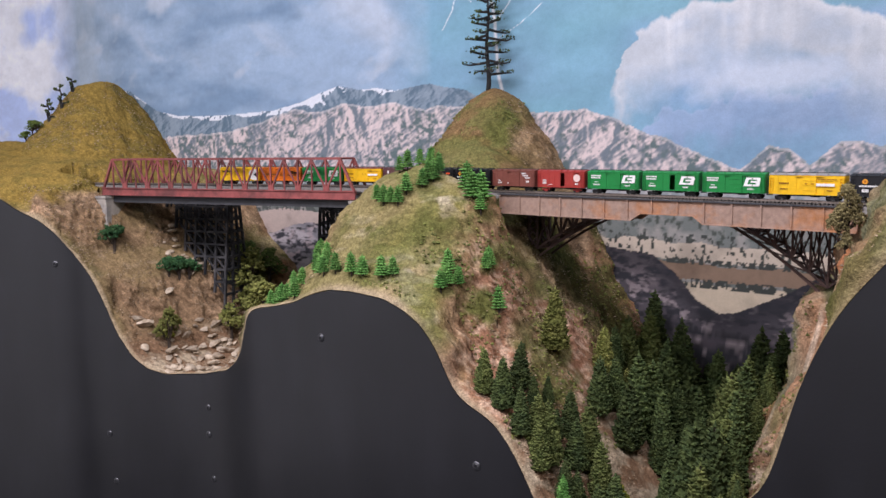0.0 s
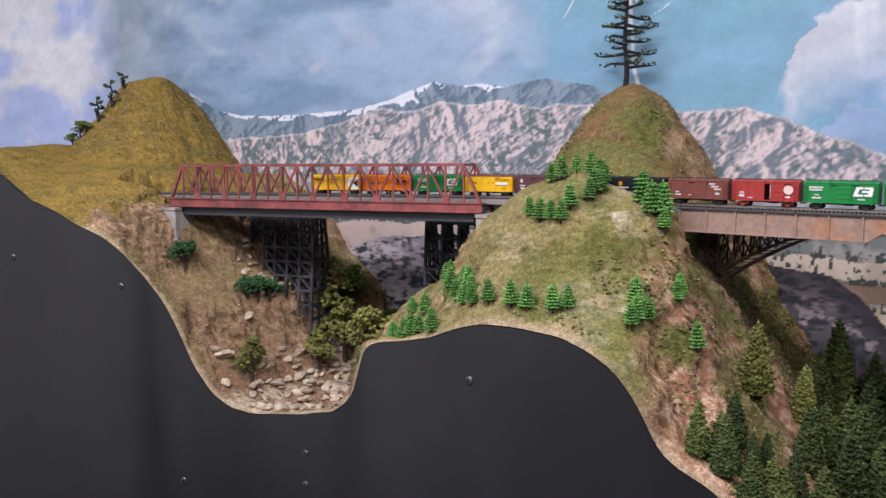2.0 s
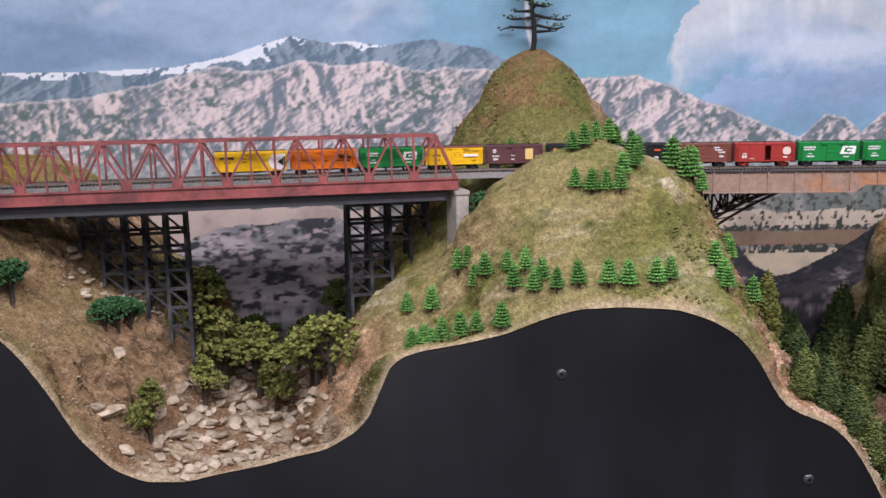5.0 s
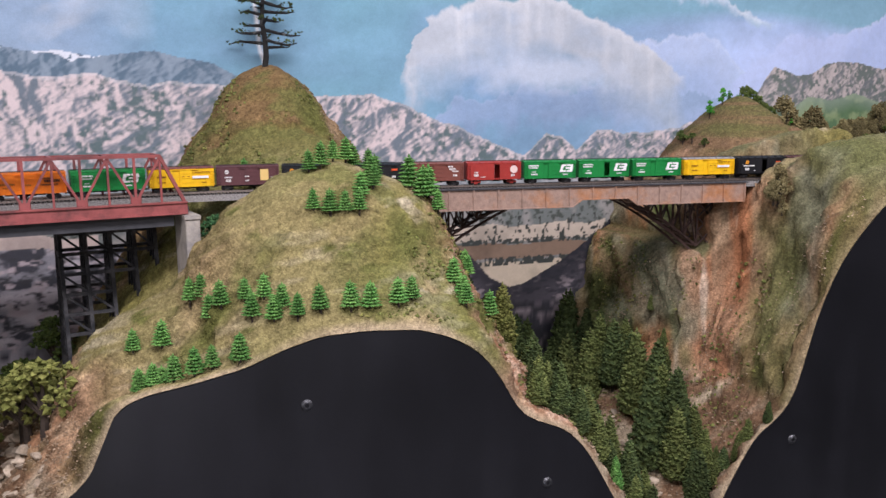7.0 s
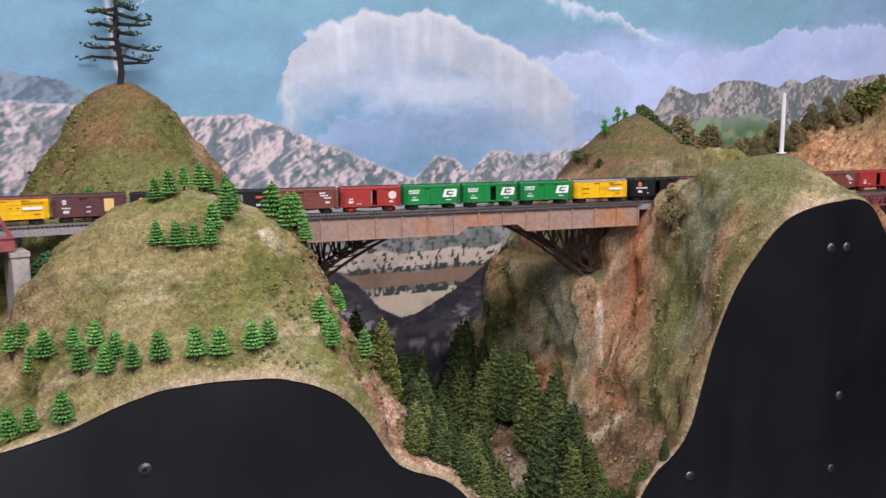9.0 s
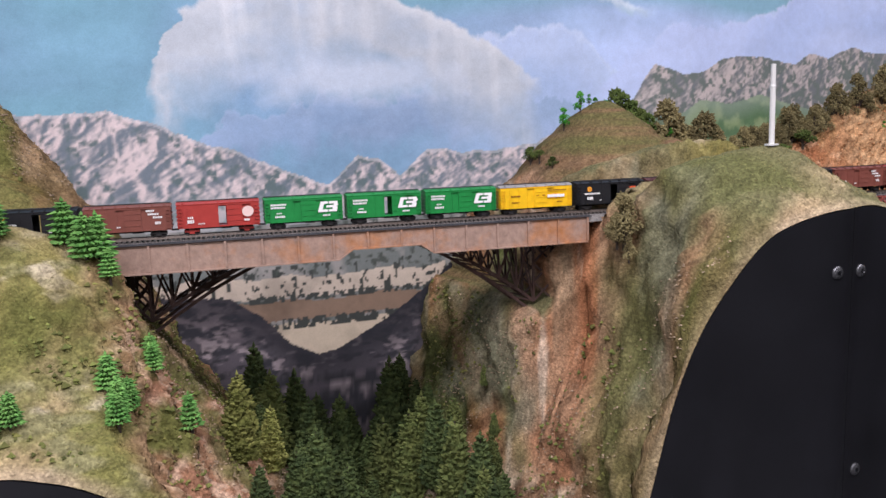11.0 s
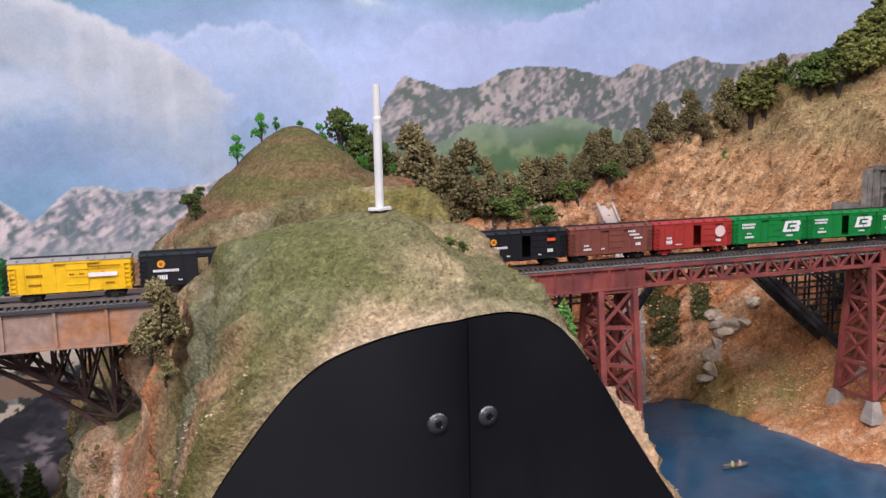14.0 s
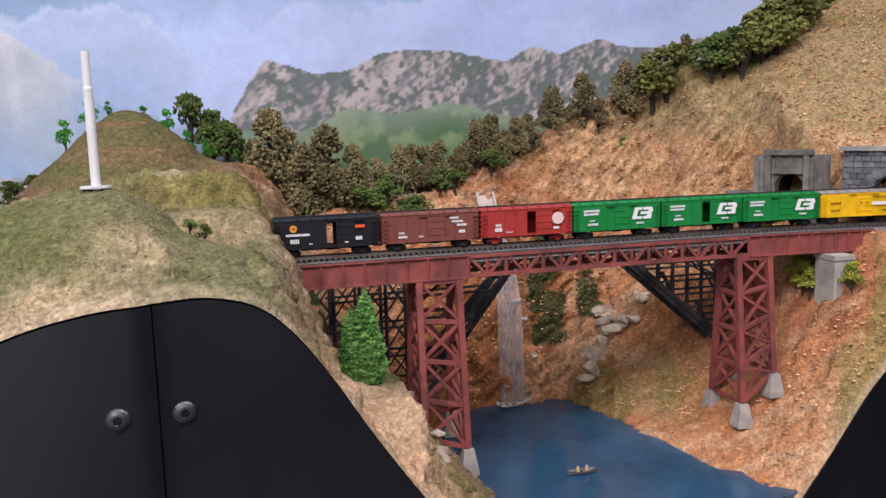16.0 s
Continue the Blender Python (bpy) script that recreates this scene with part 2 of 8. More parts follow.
RIM = [(-1.75, 1.5), (-1.127, 1.475), (-0.947, 1.443), (-0.868, 1.38), (-0.82, 1.361), (-0.785, 1.342), (-0.735, 1.323), (-0.702, 1.301), (-0.668, 1.266), (-0.635, 1.224), (-0.61, 1.178), (-0.59, 1.132), (-0.56, 1.092), (-0.53, 1.073), (-0.49, 1.067), (-0.41, 1.078), (-0.353, 1.096), (-0.324, 1.121), (-0.308, 1.15), (-0.302, 1.182), (-0.291, 1.202), (-0.272, 1.212), (-0.235, 1.221), (-0.198, 1.232), (-0.165, 1.248), (-0.135, 1.258), (-0.097, 1.26), (-0.05, 1.257), (-0.02, 1.246), (0.004, 1.23), (0.022, 1.207), (0.033, 1.186), (0.045, 1.16), (0.06, 1.147), (0.09, 1.133), (0.107, 1.118), (0.12, 1.099), (0.131, 1.079), (0.15, 1.04), (0.175, 0.995), (0.235, 0.965), (0.272, 0.995), (0.302, 1.058), (0.319, 1.088), (0.344, 1.108), (0.361, 1.133), (0.369, 1.165), (0.375, 1.203), (0.383, 1.235), (0.396, 1.278), (0.411, 1.312), (0.436, 1.353), (0.45, 1.371), (0.462, 1.379), (0.479, 1.386), (0.5, 1.391), (0.545, 1.393), (0.567, 1.387), (0.582, 1.373), (0.6, 1.346), (0.62, 1.309), (0.648, 1.263), (0.695, 1.2), (0.76, 1.184), (0.93, 1.184), (0.969, 1.218), (1.012, 1.262), (1.1, 1.33), (1.3, 1.46), (1.6, 1.6)]


def rim_z(x):
    return sum(np.interp(x + k * 0.006, *zip(*RIM)) for k in (-1, 0, 1)) / 3


# track as a fine polyline with arc length
TRK = curve_eval(TRACK, np.linspace(0, len(TRACK) - 1, 1200))
TRK_S = np.concatenate([[0], np.cumsum(np.hypot(*np.diff(TRK, axis=0).T))])


def track_at(s):
    """Place and heading (radians) on the track, s metres along."""
    x, y = np.interp(s, TRK_S, TRK[:, 0]), np.interp(s, TRK_S, TRK[:, 1])
    i = min(max(int(np.searchsorted(TRK_S, s)), 3), len(TRK) - 4)
    d = TRK[i + 3] - TRK[i - 3]
    return float(x), float(y), math.atan2(d[1], d[0])


def track_s(x, y):
    return float(TRK_S[np.argmin((TRK[:, 0] - x) ** 2 + (TRK[:, 1] - y) ** 2)])


def track_dist(X, Y):
    """Unsigned distance to the track's centre line."""
    best = np.full(X.shape, 9.0)
    for p in TRK[::8]:
        best = np.minimum(best, (X - p[0]) ** 2 + (Y - p[1]) ** 2)
    return np.sqrt(best)


# ---------------------------------------------------------------- heights of the ground


def local(X, Y, o, ang):
    c, s = math.cos(ang), math.sin(ang)
    return (X - o[0]) * c + (Y - o[1]) * s, -(X - o[0]) * s + (Y - o[1]) * c


def mound(X, Y, x, y, top, rx, ry, turn=0.0, flat=0.25, base=0.9):
    """A rounded cone: steep flanks and a rounded top."""
    a, b = local(X, Y, (x, y), math.radians(turn))
    r = np.sqrt((a / rx) ** 2 + (b / ry) ** 2)
    return top - (top - base) * (np.sqrt(r * r + flat * flat) - flat)


def beside(X, Y, line):
    """Signed distance to a line of points: positive on its right-hand side."""
    best = np.full(X.shape, 9.0)
    for (ax, ay), (bx, by) in zip(line, line[1:]):
        k = np.clip(((X - ax) * (bx - ax) + (Y - ay) * (by - ay)) / ((bx - ax) ** 2 + (by - ay) ** 2), 0, 1)
        d = np.hypot(X - ax - k * (bx - ax), Y - ay - k * (by - ay))
        right = (bx - ax) * (Y - ay) - (by - ay) * (X - ax) < 0
        best = np.where(d < np.abs(best), np.where(right, d, -d), best)
    return best


def height(X, Y):
    # floors of the creek valley and of the gorge
    creek = 1.06 + 0.13 * np.clip(Y - 1.24, 0, 1)
    gorge = 0.955 + 0.22 * np.clip(0.67 * X + 0.74 * Y - 0.86, 0, 1)
    z = np.where(X < 0, creek, gorge)
    # long slope on the west side, with the tall cone behind the track
    xs = X - 0.95 * (np.minimum(Y, 1.45) - 1.28) - 0.85 * np.maximum(Y - 1.45, 0)
    west = soft(xs, (-2.4, 1.75), (-1.3, 1.60), (-0.95, 1.45), (-0.87, 1.395), (-0.80, 1.36), (-0.762, 1.335), (-0.745, 1.306), (-0.717, 1.266), (-0.69, 1.248), (-0.64, 1.212), (-0.595, 1.14), (-0.56, 1.10), (-0.5, 1.05), (-0.4, 0.95), (0.5, 0.2))
    west = smin(west, 1.40 + 0.35 * np.clip(-0.85 - X, 0, 0.16), 0.02)
    west = smax(west, smin(mound(X, Y, -0.836, 1.668, 1.610, 0.52, 0.62, 0, 0.05, 0.9), 1.590 + 0.14 * (X + 0.79), 0.005), 0.02)
    west = smax(west, mound(X, Y, -1.0, 1.62, 1.462, 1.1, 0.9, -15, 0.1, 0.9), 0.02)
    west = smax(west, mound(X, Y, -0.84, 1.51, 1.432, 1.3, 0.9, -20, 0.12, 0.9), 0.015)
    west = smin(west, soft(xs, (-3, 3.5), (-0.95, 1.95), (-0.83, 1.44), (-0.785, 1.365), (-0.762, 1.335), (-0.745, 1.306), (-0.717, 1.266), (-0.69, 1.248), (-0.64, 1.212), (-0.595, 1.14), (-0.56, 1.10), (-0.5, 1.05), (-0.4, 0.95), (0.5, 0.2)), 0.015)
    z = smax(z, west, 0.02)
    # middle hill, before and behind the track
    q, p = local(X, Y, (-0.021, 1.142), math.radians(-30.3))
    crest = soft(p, (-0.3, 1.05), (-0.16, 1.24), (-0.09, 1.328), (-0.035, 1.398), (0.0, 1.418), (0.03, 1.40), (0.045, 1.378), (0.2, 1.378), (0.4, 1.378))
    left = soft(-q, (-0.01, 0), (0, 0), (0.07, 0.014), (0.12, 0.045), (0.15, 0.085), (0.18, 0.125), (0.25, 0.165), (0.285, 0.20), (0.32, 0.26), (0.5, 0.55), (2.5, 3.5))
    right = soft(q, (-0.01, 0), (0, 0), (0.06, 0.014), (0.11, 0.045), (0.14, 0.10), (0.17, 0.155), (0.22, 0.20), (0.28, 0.27), (0.5, 0.6), (2.5, 3.5))
    mid = crest - np.where(q < 0, left, right)
    mid = smax(mid, mound(X, Y, 0.056, 1.388, 1.536, 0.40, 0.5, -30, 0.1, 0.9), 0.02)
    mid = smax(mid, mound(X, Y, 0.036, 1.280, 1.452, 0.5, 0.38, -30, 0.1, 0.9), 0.015)
    g = beside(X, Y, [(0.040, 0.93), (0.055, 1.02), (0.105, 1.112), (0.148, 1.187), (0.184, 1.263), (0.245, 1.365)])
    mid = smin(mid, lerp(g, (-0.5, 3.0), (-0.1, 1.60), (-0.04, 1.40), (0, 1.302), (0.03, 1.245), (0.08, 1.165), (0.16, 1.06), (0.3, 0.92), (2, 0.5)), 0.02)
    z = smax(z, mid, 0.02)
    # hill with the white pole, and the ground behind it
    q, p = local(X, Y, (0.533, 0.721), math.radians(-29.4))
    crest = soft(p, (-0.3, 1.2), (-0.12, 1.36), (-0.075, 1.392), (-0.03, 1.438), (0.0, 1.451), (0.035, 1.434), (0.055, 1.405), (0.072, 1.378), (0.3, 1.376), (0.6, 1.376))
    qq = q + 0.5 * p
    left = soft(-qq, (-0.01, 0), (0, 0), (0.05, 0.018), (0.1, 0.07), (0.135, 0.115), (0.16, 0.19), (0.2, 0.27), (0.3, 0.42), (2.5, 4))
    right = soft(q, (-0.01, 0), (0, 0), (0.02, 0.007), (0.044, 0.028), (0.072, 0.036), (0.093, 0.043), (0.11, 0.052), (0.14, 0.085), (0.17, 0.13), (0.21, 0.162), (0.25, 0.185), (0.35, 0.27), (2.5, 2.5))
    fade = np.clip((p + 0.01) / 0.07, 0, 1)
    hill = crest - left * (1 - fade * fade * (3 - 2 * fade)) - right
    hill = smax(hill, mound(X, Y, 0.667, 0.978, 1.496, 0.55, 0.62, -30, 0.06, 0.9), 0.02)
    hill = smax(hill, mound(X, Y, 0.668, 0.824, 1.449, 1.15, 0.42, -30, 0.20, 0.9), 0.006)
    hill = smax(hill, mound(X, Y, 0.630, 0.760, 1.424, 0.9, 0.32, -30, 0.12, 0.9), 0.01)
    hill = smax(hill, mound(X, Y, 0.742, 0.916, 1.450, 0.9, 0.5, -30, 0.12, 0.9), 0.02)
    g = -beside(X, Y, [(0.36, 0.60), (0.418, 0.70), (0.448, 0.79), (0.465, 0.85), (0.482, 0.90), (0.503, 0.95), (0.528, 1.0), (0.565, 1.10), (0.60, 1.19)])
    cliff = lerp(g, (-0.5, 3.0), (-0.1, 1.62), (-0.05, 1.45), (-0.015, 1.38), (0, 1.34), (0.012, 1.295), (0.03, 1.22), (0.045, 1.16), (0.065, 1.09), (0.10, 1.03), (0.16, 0.98), (0.3, 0.9), (2, 0.5))
    ledge = lerp(g, (-0.5, 3.0), (-0.1, 1.62), (-0.05, 1.45), (-0.015, 1.375), (0, 1.335), (0.012, 1.292), (0.036, 1.278), (0.05, 1.245), (0.066, 1.19), (0.10, 1.10), (0.16, 1.01), (0.3, 0.9), (2, 0.5))
    hill = smin(hill, cliff + (ledge - cliff) * np.clip((Y - 0.88) / 0.06, 0, 1), 0.012)
    g = beside(X, Y, [(0.64, 0.50), (0.715, 0.62), (0.772, 0.705), (0.815, 0.785), (0.90, 0.87), (0.96, 0.93)])
    hill = smin(hill, lerp(g, (-0.5, 2.6), (-0.2, 1.55), (-0.118, 1.39), (-0.10, 1.345), (-0.08, 1.313), (-0.058, 1.30), (-0.04, 1.293), (-0.034, 1.272), (-0.009, 1.238), (0.012, 1.212), (0.03, 1.19), (0.05, 1.16), (0.5, 0.8)), 0.008)
    z = smax(z, hill, 0.015)
    # pond bowl: high ground behind it and to the east
    bank = -beside(X, Y, [(0.74, 0.90), (0.86, 0.85), (0.937, 0.813), (0.958, 0.79), (0.998, 0.783), (1.018, 0.757), (1.003, 0.706), (0.97, 0.624), (0.941, 0.556), (0.93, 0.493), (0.92, 0.40)])
    back = soft(bank, (-0.2, 1.165), (-0.01, 1.18), (0.0, 1.20), (0.012, 1.27), (0.028, 1.345), (0.040, 1.374), (0.052, 1.405), (0.065, 1.425), (0.3, 1.9), (1, 3))
    spur = np.clip((Y - 0.655) / 0.04, 0, 1)
    east = soft(bank, (-0.2, 1.165), (-0.01, 1.18), (0.0, 1.198), (0.03, 1.212), (0.06, 1.23), (0.085, 1.258), (0.115, 1.30), (0.14, 1.345), (0.16, 1.377), (0.19, 1.377), (0.205, 1.46), (0.3, 1.9), (1, 3))
    chute = soft(bank, (-0.2, 1.165), (-0.01, 1.18), (0.0, 1.20), (0.03, 1.235), (0.06, 1.27), (0.085, 1.315), (0.115, 1.375), (0.15, 1.425), (0.3, 1.9), (1, 3))
    east = east + (chute - east) * spur
    w = np.clip((Y - 0.68 - 0.9 * np.clip(X - 1.02, 0, 0.06)) / 0.10, 0, 1)
    bowl = east + (back - east) * w * w * (3 - 2 * w)
    crest_y = lerp(X, (0.90, 0.90), (0.98, 0.86), (1.06, 0.815), (1.117, 0.794), (1.15, 0.775), (1.20, 0.74), (1.25, 0.68), (1.30, 0.65), (1.36, 0.63), (1.45, 0.60), (1.7, 0.5))
    slope = 1.45 + 0.70 * (X - 1.135) + 0.35 * (np.minimum(Y, crest_y) - 0.62)
    slope = smax(slope, 1.415 + 0.12 * (X - 0.95), 0.02) - 0.6 * np.maximum(Y - crest_y - 0.012, 0)
    bowl = smin(bowl, np.maximum(slope, 1.377), 0.01)
    pond = np.clip((X - 0.70) / 0.06, 0, 1)
    return np.where(X > 0.70, smax(np.where(bank > 0, np.minimum(z, 1.19 + 9 * np.clip(0.86 - X, 0, 1)), z), 1.0 + (bowl - 1.0) * pond, 0.008), z)


def ruled(U, V):
    """Ground plan: U runs along the layout (0..1), V from the fascia (0) to the mural (1)."""
    f = curve_eval(FASCIA, U * (len(FASCIA) - 1))
    b = curve_eval(MURAL, U * (len(MURAL) - 1))
    return f[..., 0] + (b[..., 0] - f[..., 0]) * V, f[..., 1] + (b[..., 1] - f[..., 1]) * V


def even_u(pts, n):
    t = np.linspace(0, len(pts) - 1, 4000)
    c = curve_eval(pts, t)
    s = np.concatenate([[0], np.cumsum(np.hypot(*np.diff(c, axis=0).T))])
    return np.interp(np.linspace(0, s[-1], n), s, t) / (len(pts) - 1)


NU, NV = 1300, 250
gu = even_u([((a[0] + b[0]) / 2, (a[1] + b[1]) / 2) for a, b in zip(FASCIA, MURAL)], NU)
gv = np.linspace(0, 1, NV)
GU, GV = np.meshgrid(gu, gv, indexing="ij")
GX, GY = ruled(GU, GV)
run = np.sqrt(np.diff(GX, axis=1) ** 2 + np.diff(GY, axis=1) ** 2 + np.diff(height(GX, GY), axis=1) ** 2)
run = np.concatenate([np.zeros((NU, 1)), np.cumsum(run, axis=1)], axis=1)
run = 0.75 * run / run[:, -1:] + 0.25 * gv
for _ in range(3):
    run[2:-2] = (run[:-4] + run[1:-3] + run[2:-2] + run[3:-1] + run[4:]) / 5
GV = np.stack([np.interp(gv, r, gv) for r in run])
GX, GY = ruled(GU, GV)
GZ = height(GX, GY)
fx = curve_eval(FASCIA, gu * (len(FASCIA) - 1))
edge = np.hypot(GX - fx[:, None, 0], GY - fx[:, None, 1])
near = np.clip(1 - edge / lerp(fx[:, 0], (0.12, 0.075), (0.25, 0.030), (0.41, 0.030), (0.46, 0.075))[:, None], 0, 1)
near = near * near * (3 - 2 * near)
GZ = GZ + (rim_z(fx[:, 0])[:, None] - GZ[:, :1]) * near
TD = track_dist(GX, GY)
BED = TD < 0.016
beyond = 0.53 * (GX - 0.65) + 0.85 * (GY - 0.787) > 0
cut = np.where(GX > 0.5, np.where(beyond & (GX < 0.78), 0.038, 0.022), 0.03)
GZ = np.where((TD < cut) & (GZ > Z_BED - 0.012) & (GX > -0.765), GZ + (Z_BED - 0.002 - GZ) * np.clip((cut - TD) / np.where(cut > 0.035, 0.022, 0.4 * cut), 0, 1), GZ)
# rough relief: rocky steps where steep, fine crumbs elsewhere
gxu = np.gradient(GX, axis=0); gyu = np.gradient(GY, axis=0); gzu = np.gradient(GZ, axis=0)
gxv = np.gradient(GX, axis=1); gyv = np.gradient(GY, axis=1); gzv = np.gradient(GZ, axis=1)
NXv, NYv, NZv = gyu * gzv - gzu * gyv, gzu * gxv - gxu * gzv, gxu * gyv - gyu * gxv
nl = np.sqrt(NXv**2 + NYv**2 + NZv**2) + 1e-12
sgn = np.sign(NZv)
NXv, NYv, NZv = NXv / nl * sgn, NYv / nl * sgn, NZv / nl * sgn
STEEP = np.clip((0.80 - NZv) / 0.35, 0, 1)
keep = np.clip(edge / 0.012, 0, 1) * np.clip((TD - 0.014) / 0.01, 0, 1)
ridged = np.abs(fbm(GX * 22 + GZ * 9, GY * 22 - GZ * 14, 5, 3) - 0.5) * 2
rough = (fbm(GX * 9 + GZ * 4, GY * 9, 4, 7) - 0.5) * 0.02 + (fbm(GX * 130, GY * 130 + GZ * 130, 3, 11) - 0.5) * (0.0030 + 0.0075 * STEEP)
rough = rough + STEEP * (0.5 - ridged) * 0.018
rough = rough + (fbm(GX * 300 + GZ * 90, GY * 300 + GZ * 240, 2, 13) - 0.5) * (0.0008 + 0.0062 * STEEP)
ribs = np.abs(fbm((GX * 0.5 - GY * 0.86) * 42 + (GX + GY) * 20, GZ * 7 + (GX + GY) * 6, 4, 5) - 0.5) * 2
rough = rough + STEEP * (0.35 - ribs) * 0.014 * np.clip((GX + 0.05) / 0.1, 0, 1) * np.clip((0.75 - GX) / 0.05, 0, 1)
bulge = STEEP * np.clip((GX - 0.38) / 0.05, 0, 1) * np.clip((0.62 - GX) / 0.04, 0, 1) * np.clip((1.36 - GZ) / 0.03, 0, 1)
rough = rough + bulge * ((fbm((0.5 * GX - 0.86 * GY) * 13 + 3, GZ * 12, 3, 8) - 0.45) * 0.045 - (np.abs(fbm((0.5 * GX - 0.86 * GY) * 30, GZ * 16, 4, 9) - 0.5)) * 0.028)
clay = np.clip((GX - 0.88) / 0.04, 0, 1)
rough = rough + clay * ((fbm(GX * 75, GY * 75 + GZ * 60, 3, 17) - 0.5) * 0.011 + (fbm(GX * 210, GY * 210 + GZ * 170, 2, 18) - 0.5) * 0.0045)
rough = rough * keep
GX, GY, GZ = GX + NXv * rough, GY + NYv * rough, GZ + NZv * rough


def blend(a, b, k):
    return a + (b - a) * np.clip(k, 0, 1)[..., None]


def rgb(*c):
    return np.array(c, float)


n1, n2, n3 = fbm(GX * 12, GY * 12, 5, 21), fbm(GX * 45, GY * 45 + GZ * 45, 4, 31), fbm(GX * 5, GY * 5, 4, 41)
n4 = fbm(GX * 160, GY * 160 + GZ * 160, 3, 51)
GRASS_G, GRASS_D = rgb(0.235, 0.195, 0.085), rgb(0.115, 0.115, 0.035)
TAN, RUST = rgb(0.40, 0.27, 0.165), rgb(0.40, 0.165, 0.078)
P = np.zeros(GX.shape + (3,)) + GRASS_G
P = blend(P, rgb(0.21, 0.185, 0.06), (n3 - 0.46) * 6)
P = blend(P, rgb(0.36, 0.28, 0.165), np.clip((n1 - 0.53) * 6, 0, 0.7))
P = blend(P, rgb(0.45, 0.39, 0.28), np.clip((fbm(GX * 40 + GY * 18, GY * 30 + GZ * 90, 5, 22) - 0.56) * 6, 0, 0.8) * np.clip((0.06 - GX) / 0.04, 0, 1) * np.clip((n3 - 0.36) * 5, 0, 1))
P = blend(P, GRASS_D, (n2 - 0.60) * 7)
# yellow grass in the west, brown hill behind the track, darker grass in the east
west_k = np.clip((-0.52 - GX) / 0.1, 0, 1) * np.clip((GZ - 1.325) / 0.03, 0, 1)
P = blend(P, blend(np.zeros_like(P) + rgb(0.245, 0.165, 0.042), rgb(0.185, 0.135, 0.036), (n2 - 0.45) * 4), west_k)
behind = np.clip((0.64 * GX + 0.77 * GY - 0.962) / 0.02, 0, 1) * np.clip((GX + 0.2) / 0.05, 0, 1) * np.clip((0.38 - GX) / 0.05, 0, 1)
P = blend(P, blend(np.zeros_like(P) + rgb(0.205, 0.13, 0.06), rgb(0.15, 0.115, 0.042), (fbm(GX * 9, GZ * 40, 4, 23) - 0.45) * 5), behind)
east_k = np.clip((GX - 0.38) / 0.06, 0, 1)
P = blend(P, blend(np.zeros_like(P) + rgb(0.145, 0.135, 0.066), rgb(0.27, 0.21, 0.112), (n1 - 0.49) * 6), east_k)
P = blend(P, rgb(0.42, 0.33, 0.20), east_k * np.clip(1.15 - edge / 0.05, 0, 1) * np.clip((n1 - 0.43) * 5, 0, 0.5) * np.clip((0.62 - GX) / 0.05, 0, 1))
strip = np.clip((GX - 0.585) / 0.03, 0, 1) * np.clip((0.80 - GX) / 0.03, 0, 1) * np.clip(2.2 - edge / 0.06, 0, 1) * np.clip((1.36 - GZ) / 0.03, 0, 1) * np.clip((0.745 - GY) / 0.02, 0, 1)
side_q = 0.871 * (GX - 0.533) - 0.491 * (GY - 0.721)
bare = np.clip((side_q - 0.082 + (n1 - 0.5) * 0.06) / 0.03, 0, 1) * np.clip((0.72 - GX) / 0.03, 0, 1) * np.clip((0.745 - GY) / 0.02, 0, 1) * np.clip((GZ - 1.27) / 0.02, 0, 1)
P = blend(P, blend(np.zeros_like(P) + rgb(0.50, 0.36, 0.24), rgb(0.40, 0.275, 0.175), (n2 - 0.46) * 4), 0.93 * bare)
# brown terraced mound at the mural, with green bands across it
brown_k = np.clip((0.66 * GX + 0.75 * GY - 1.066) / 0.015, 0, 1) * np.clip((GX - 0.50) / 0.03, 0, 1) * np.clip((0.80 - GX) / 0.03, 0, 1)
P = blend(P, blend(np.zeros_like(P) + rgb(0.205, 0.125, 0.07), rgb(0.135, 0.12, 0.048), (fbm(GX * 9, GZ * 70, 4, 24) - 0.47) * 6), brown_k)
# bare rock and earth on the steep places, warmer towards the east
rock = blend(np.zeros_like(P) + rgb(0.25, 0.155, 0.09), TAN, (n2 - 0.42) * 5)
rock = blend(rock, RUST, (n1 - 0.50) * 6 * (0.35 + east_k * 0.45))
rock = blend(rock, rgb(0.15, 0.10, 0.06), (fbm(GX * 26, GZ * 10 + GY * 26, 4, 61) - 0.58) * 8)
wall_k = np.clip((GX - 0.36) / 0.05, 0, 1) * np.clip((0.60 - GX) / 0.04, 0, 1) * np.clip((GY - 0.735) / 0.03, 0.25, 1)
along = 0.5 * GX - 0.86 * GY
strata = fbm(along * 30 + 2 * GX, GZ * 5, 4, 62)
rock = blend(rock, rgb(0.37, 0.225, 0.135), wall_k * (strata - 0.46) * 5)
rock = blend(rock, rgb(0.36, 0.155, 0.075), wall_k * (fbm(along * 44 + 4, GZ * 6, 4, 63) - 0.52) * 7)
rock = blend(rock, rgb(0.53, 0.40, 0.29), wall_k * (fbm(along * 60 + 9, GZ * 9, 4, 64) - 0.62) * 8)
calm = np.clip((GZ - 1.355) / 0.02, 0, 1) * np.clip((-0.55 - GX) / 0.05, 0, 1)
calm = np.maximum(calm, 0.85 * np.clip((GX - 0.44) / 0.03, 0, 1) * np.clip((0.74 - GX) / 0.03, 0, 1) * np.clip((1.06 - GY - 0.5 * (GX - 0.44)) / 0.02, 0, 1) * np.clip((GY - 0.70 + 2.5 * (GX - 0.46)) / 0.03, 0, 1) * np.clip((GZ - 1.36) / 0.03, 0, 1))
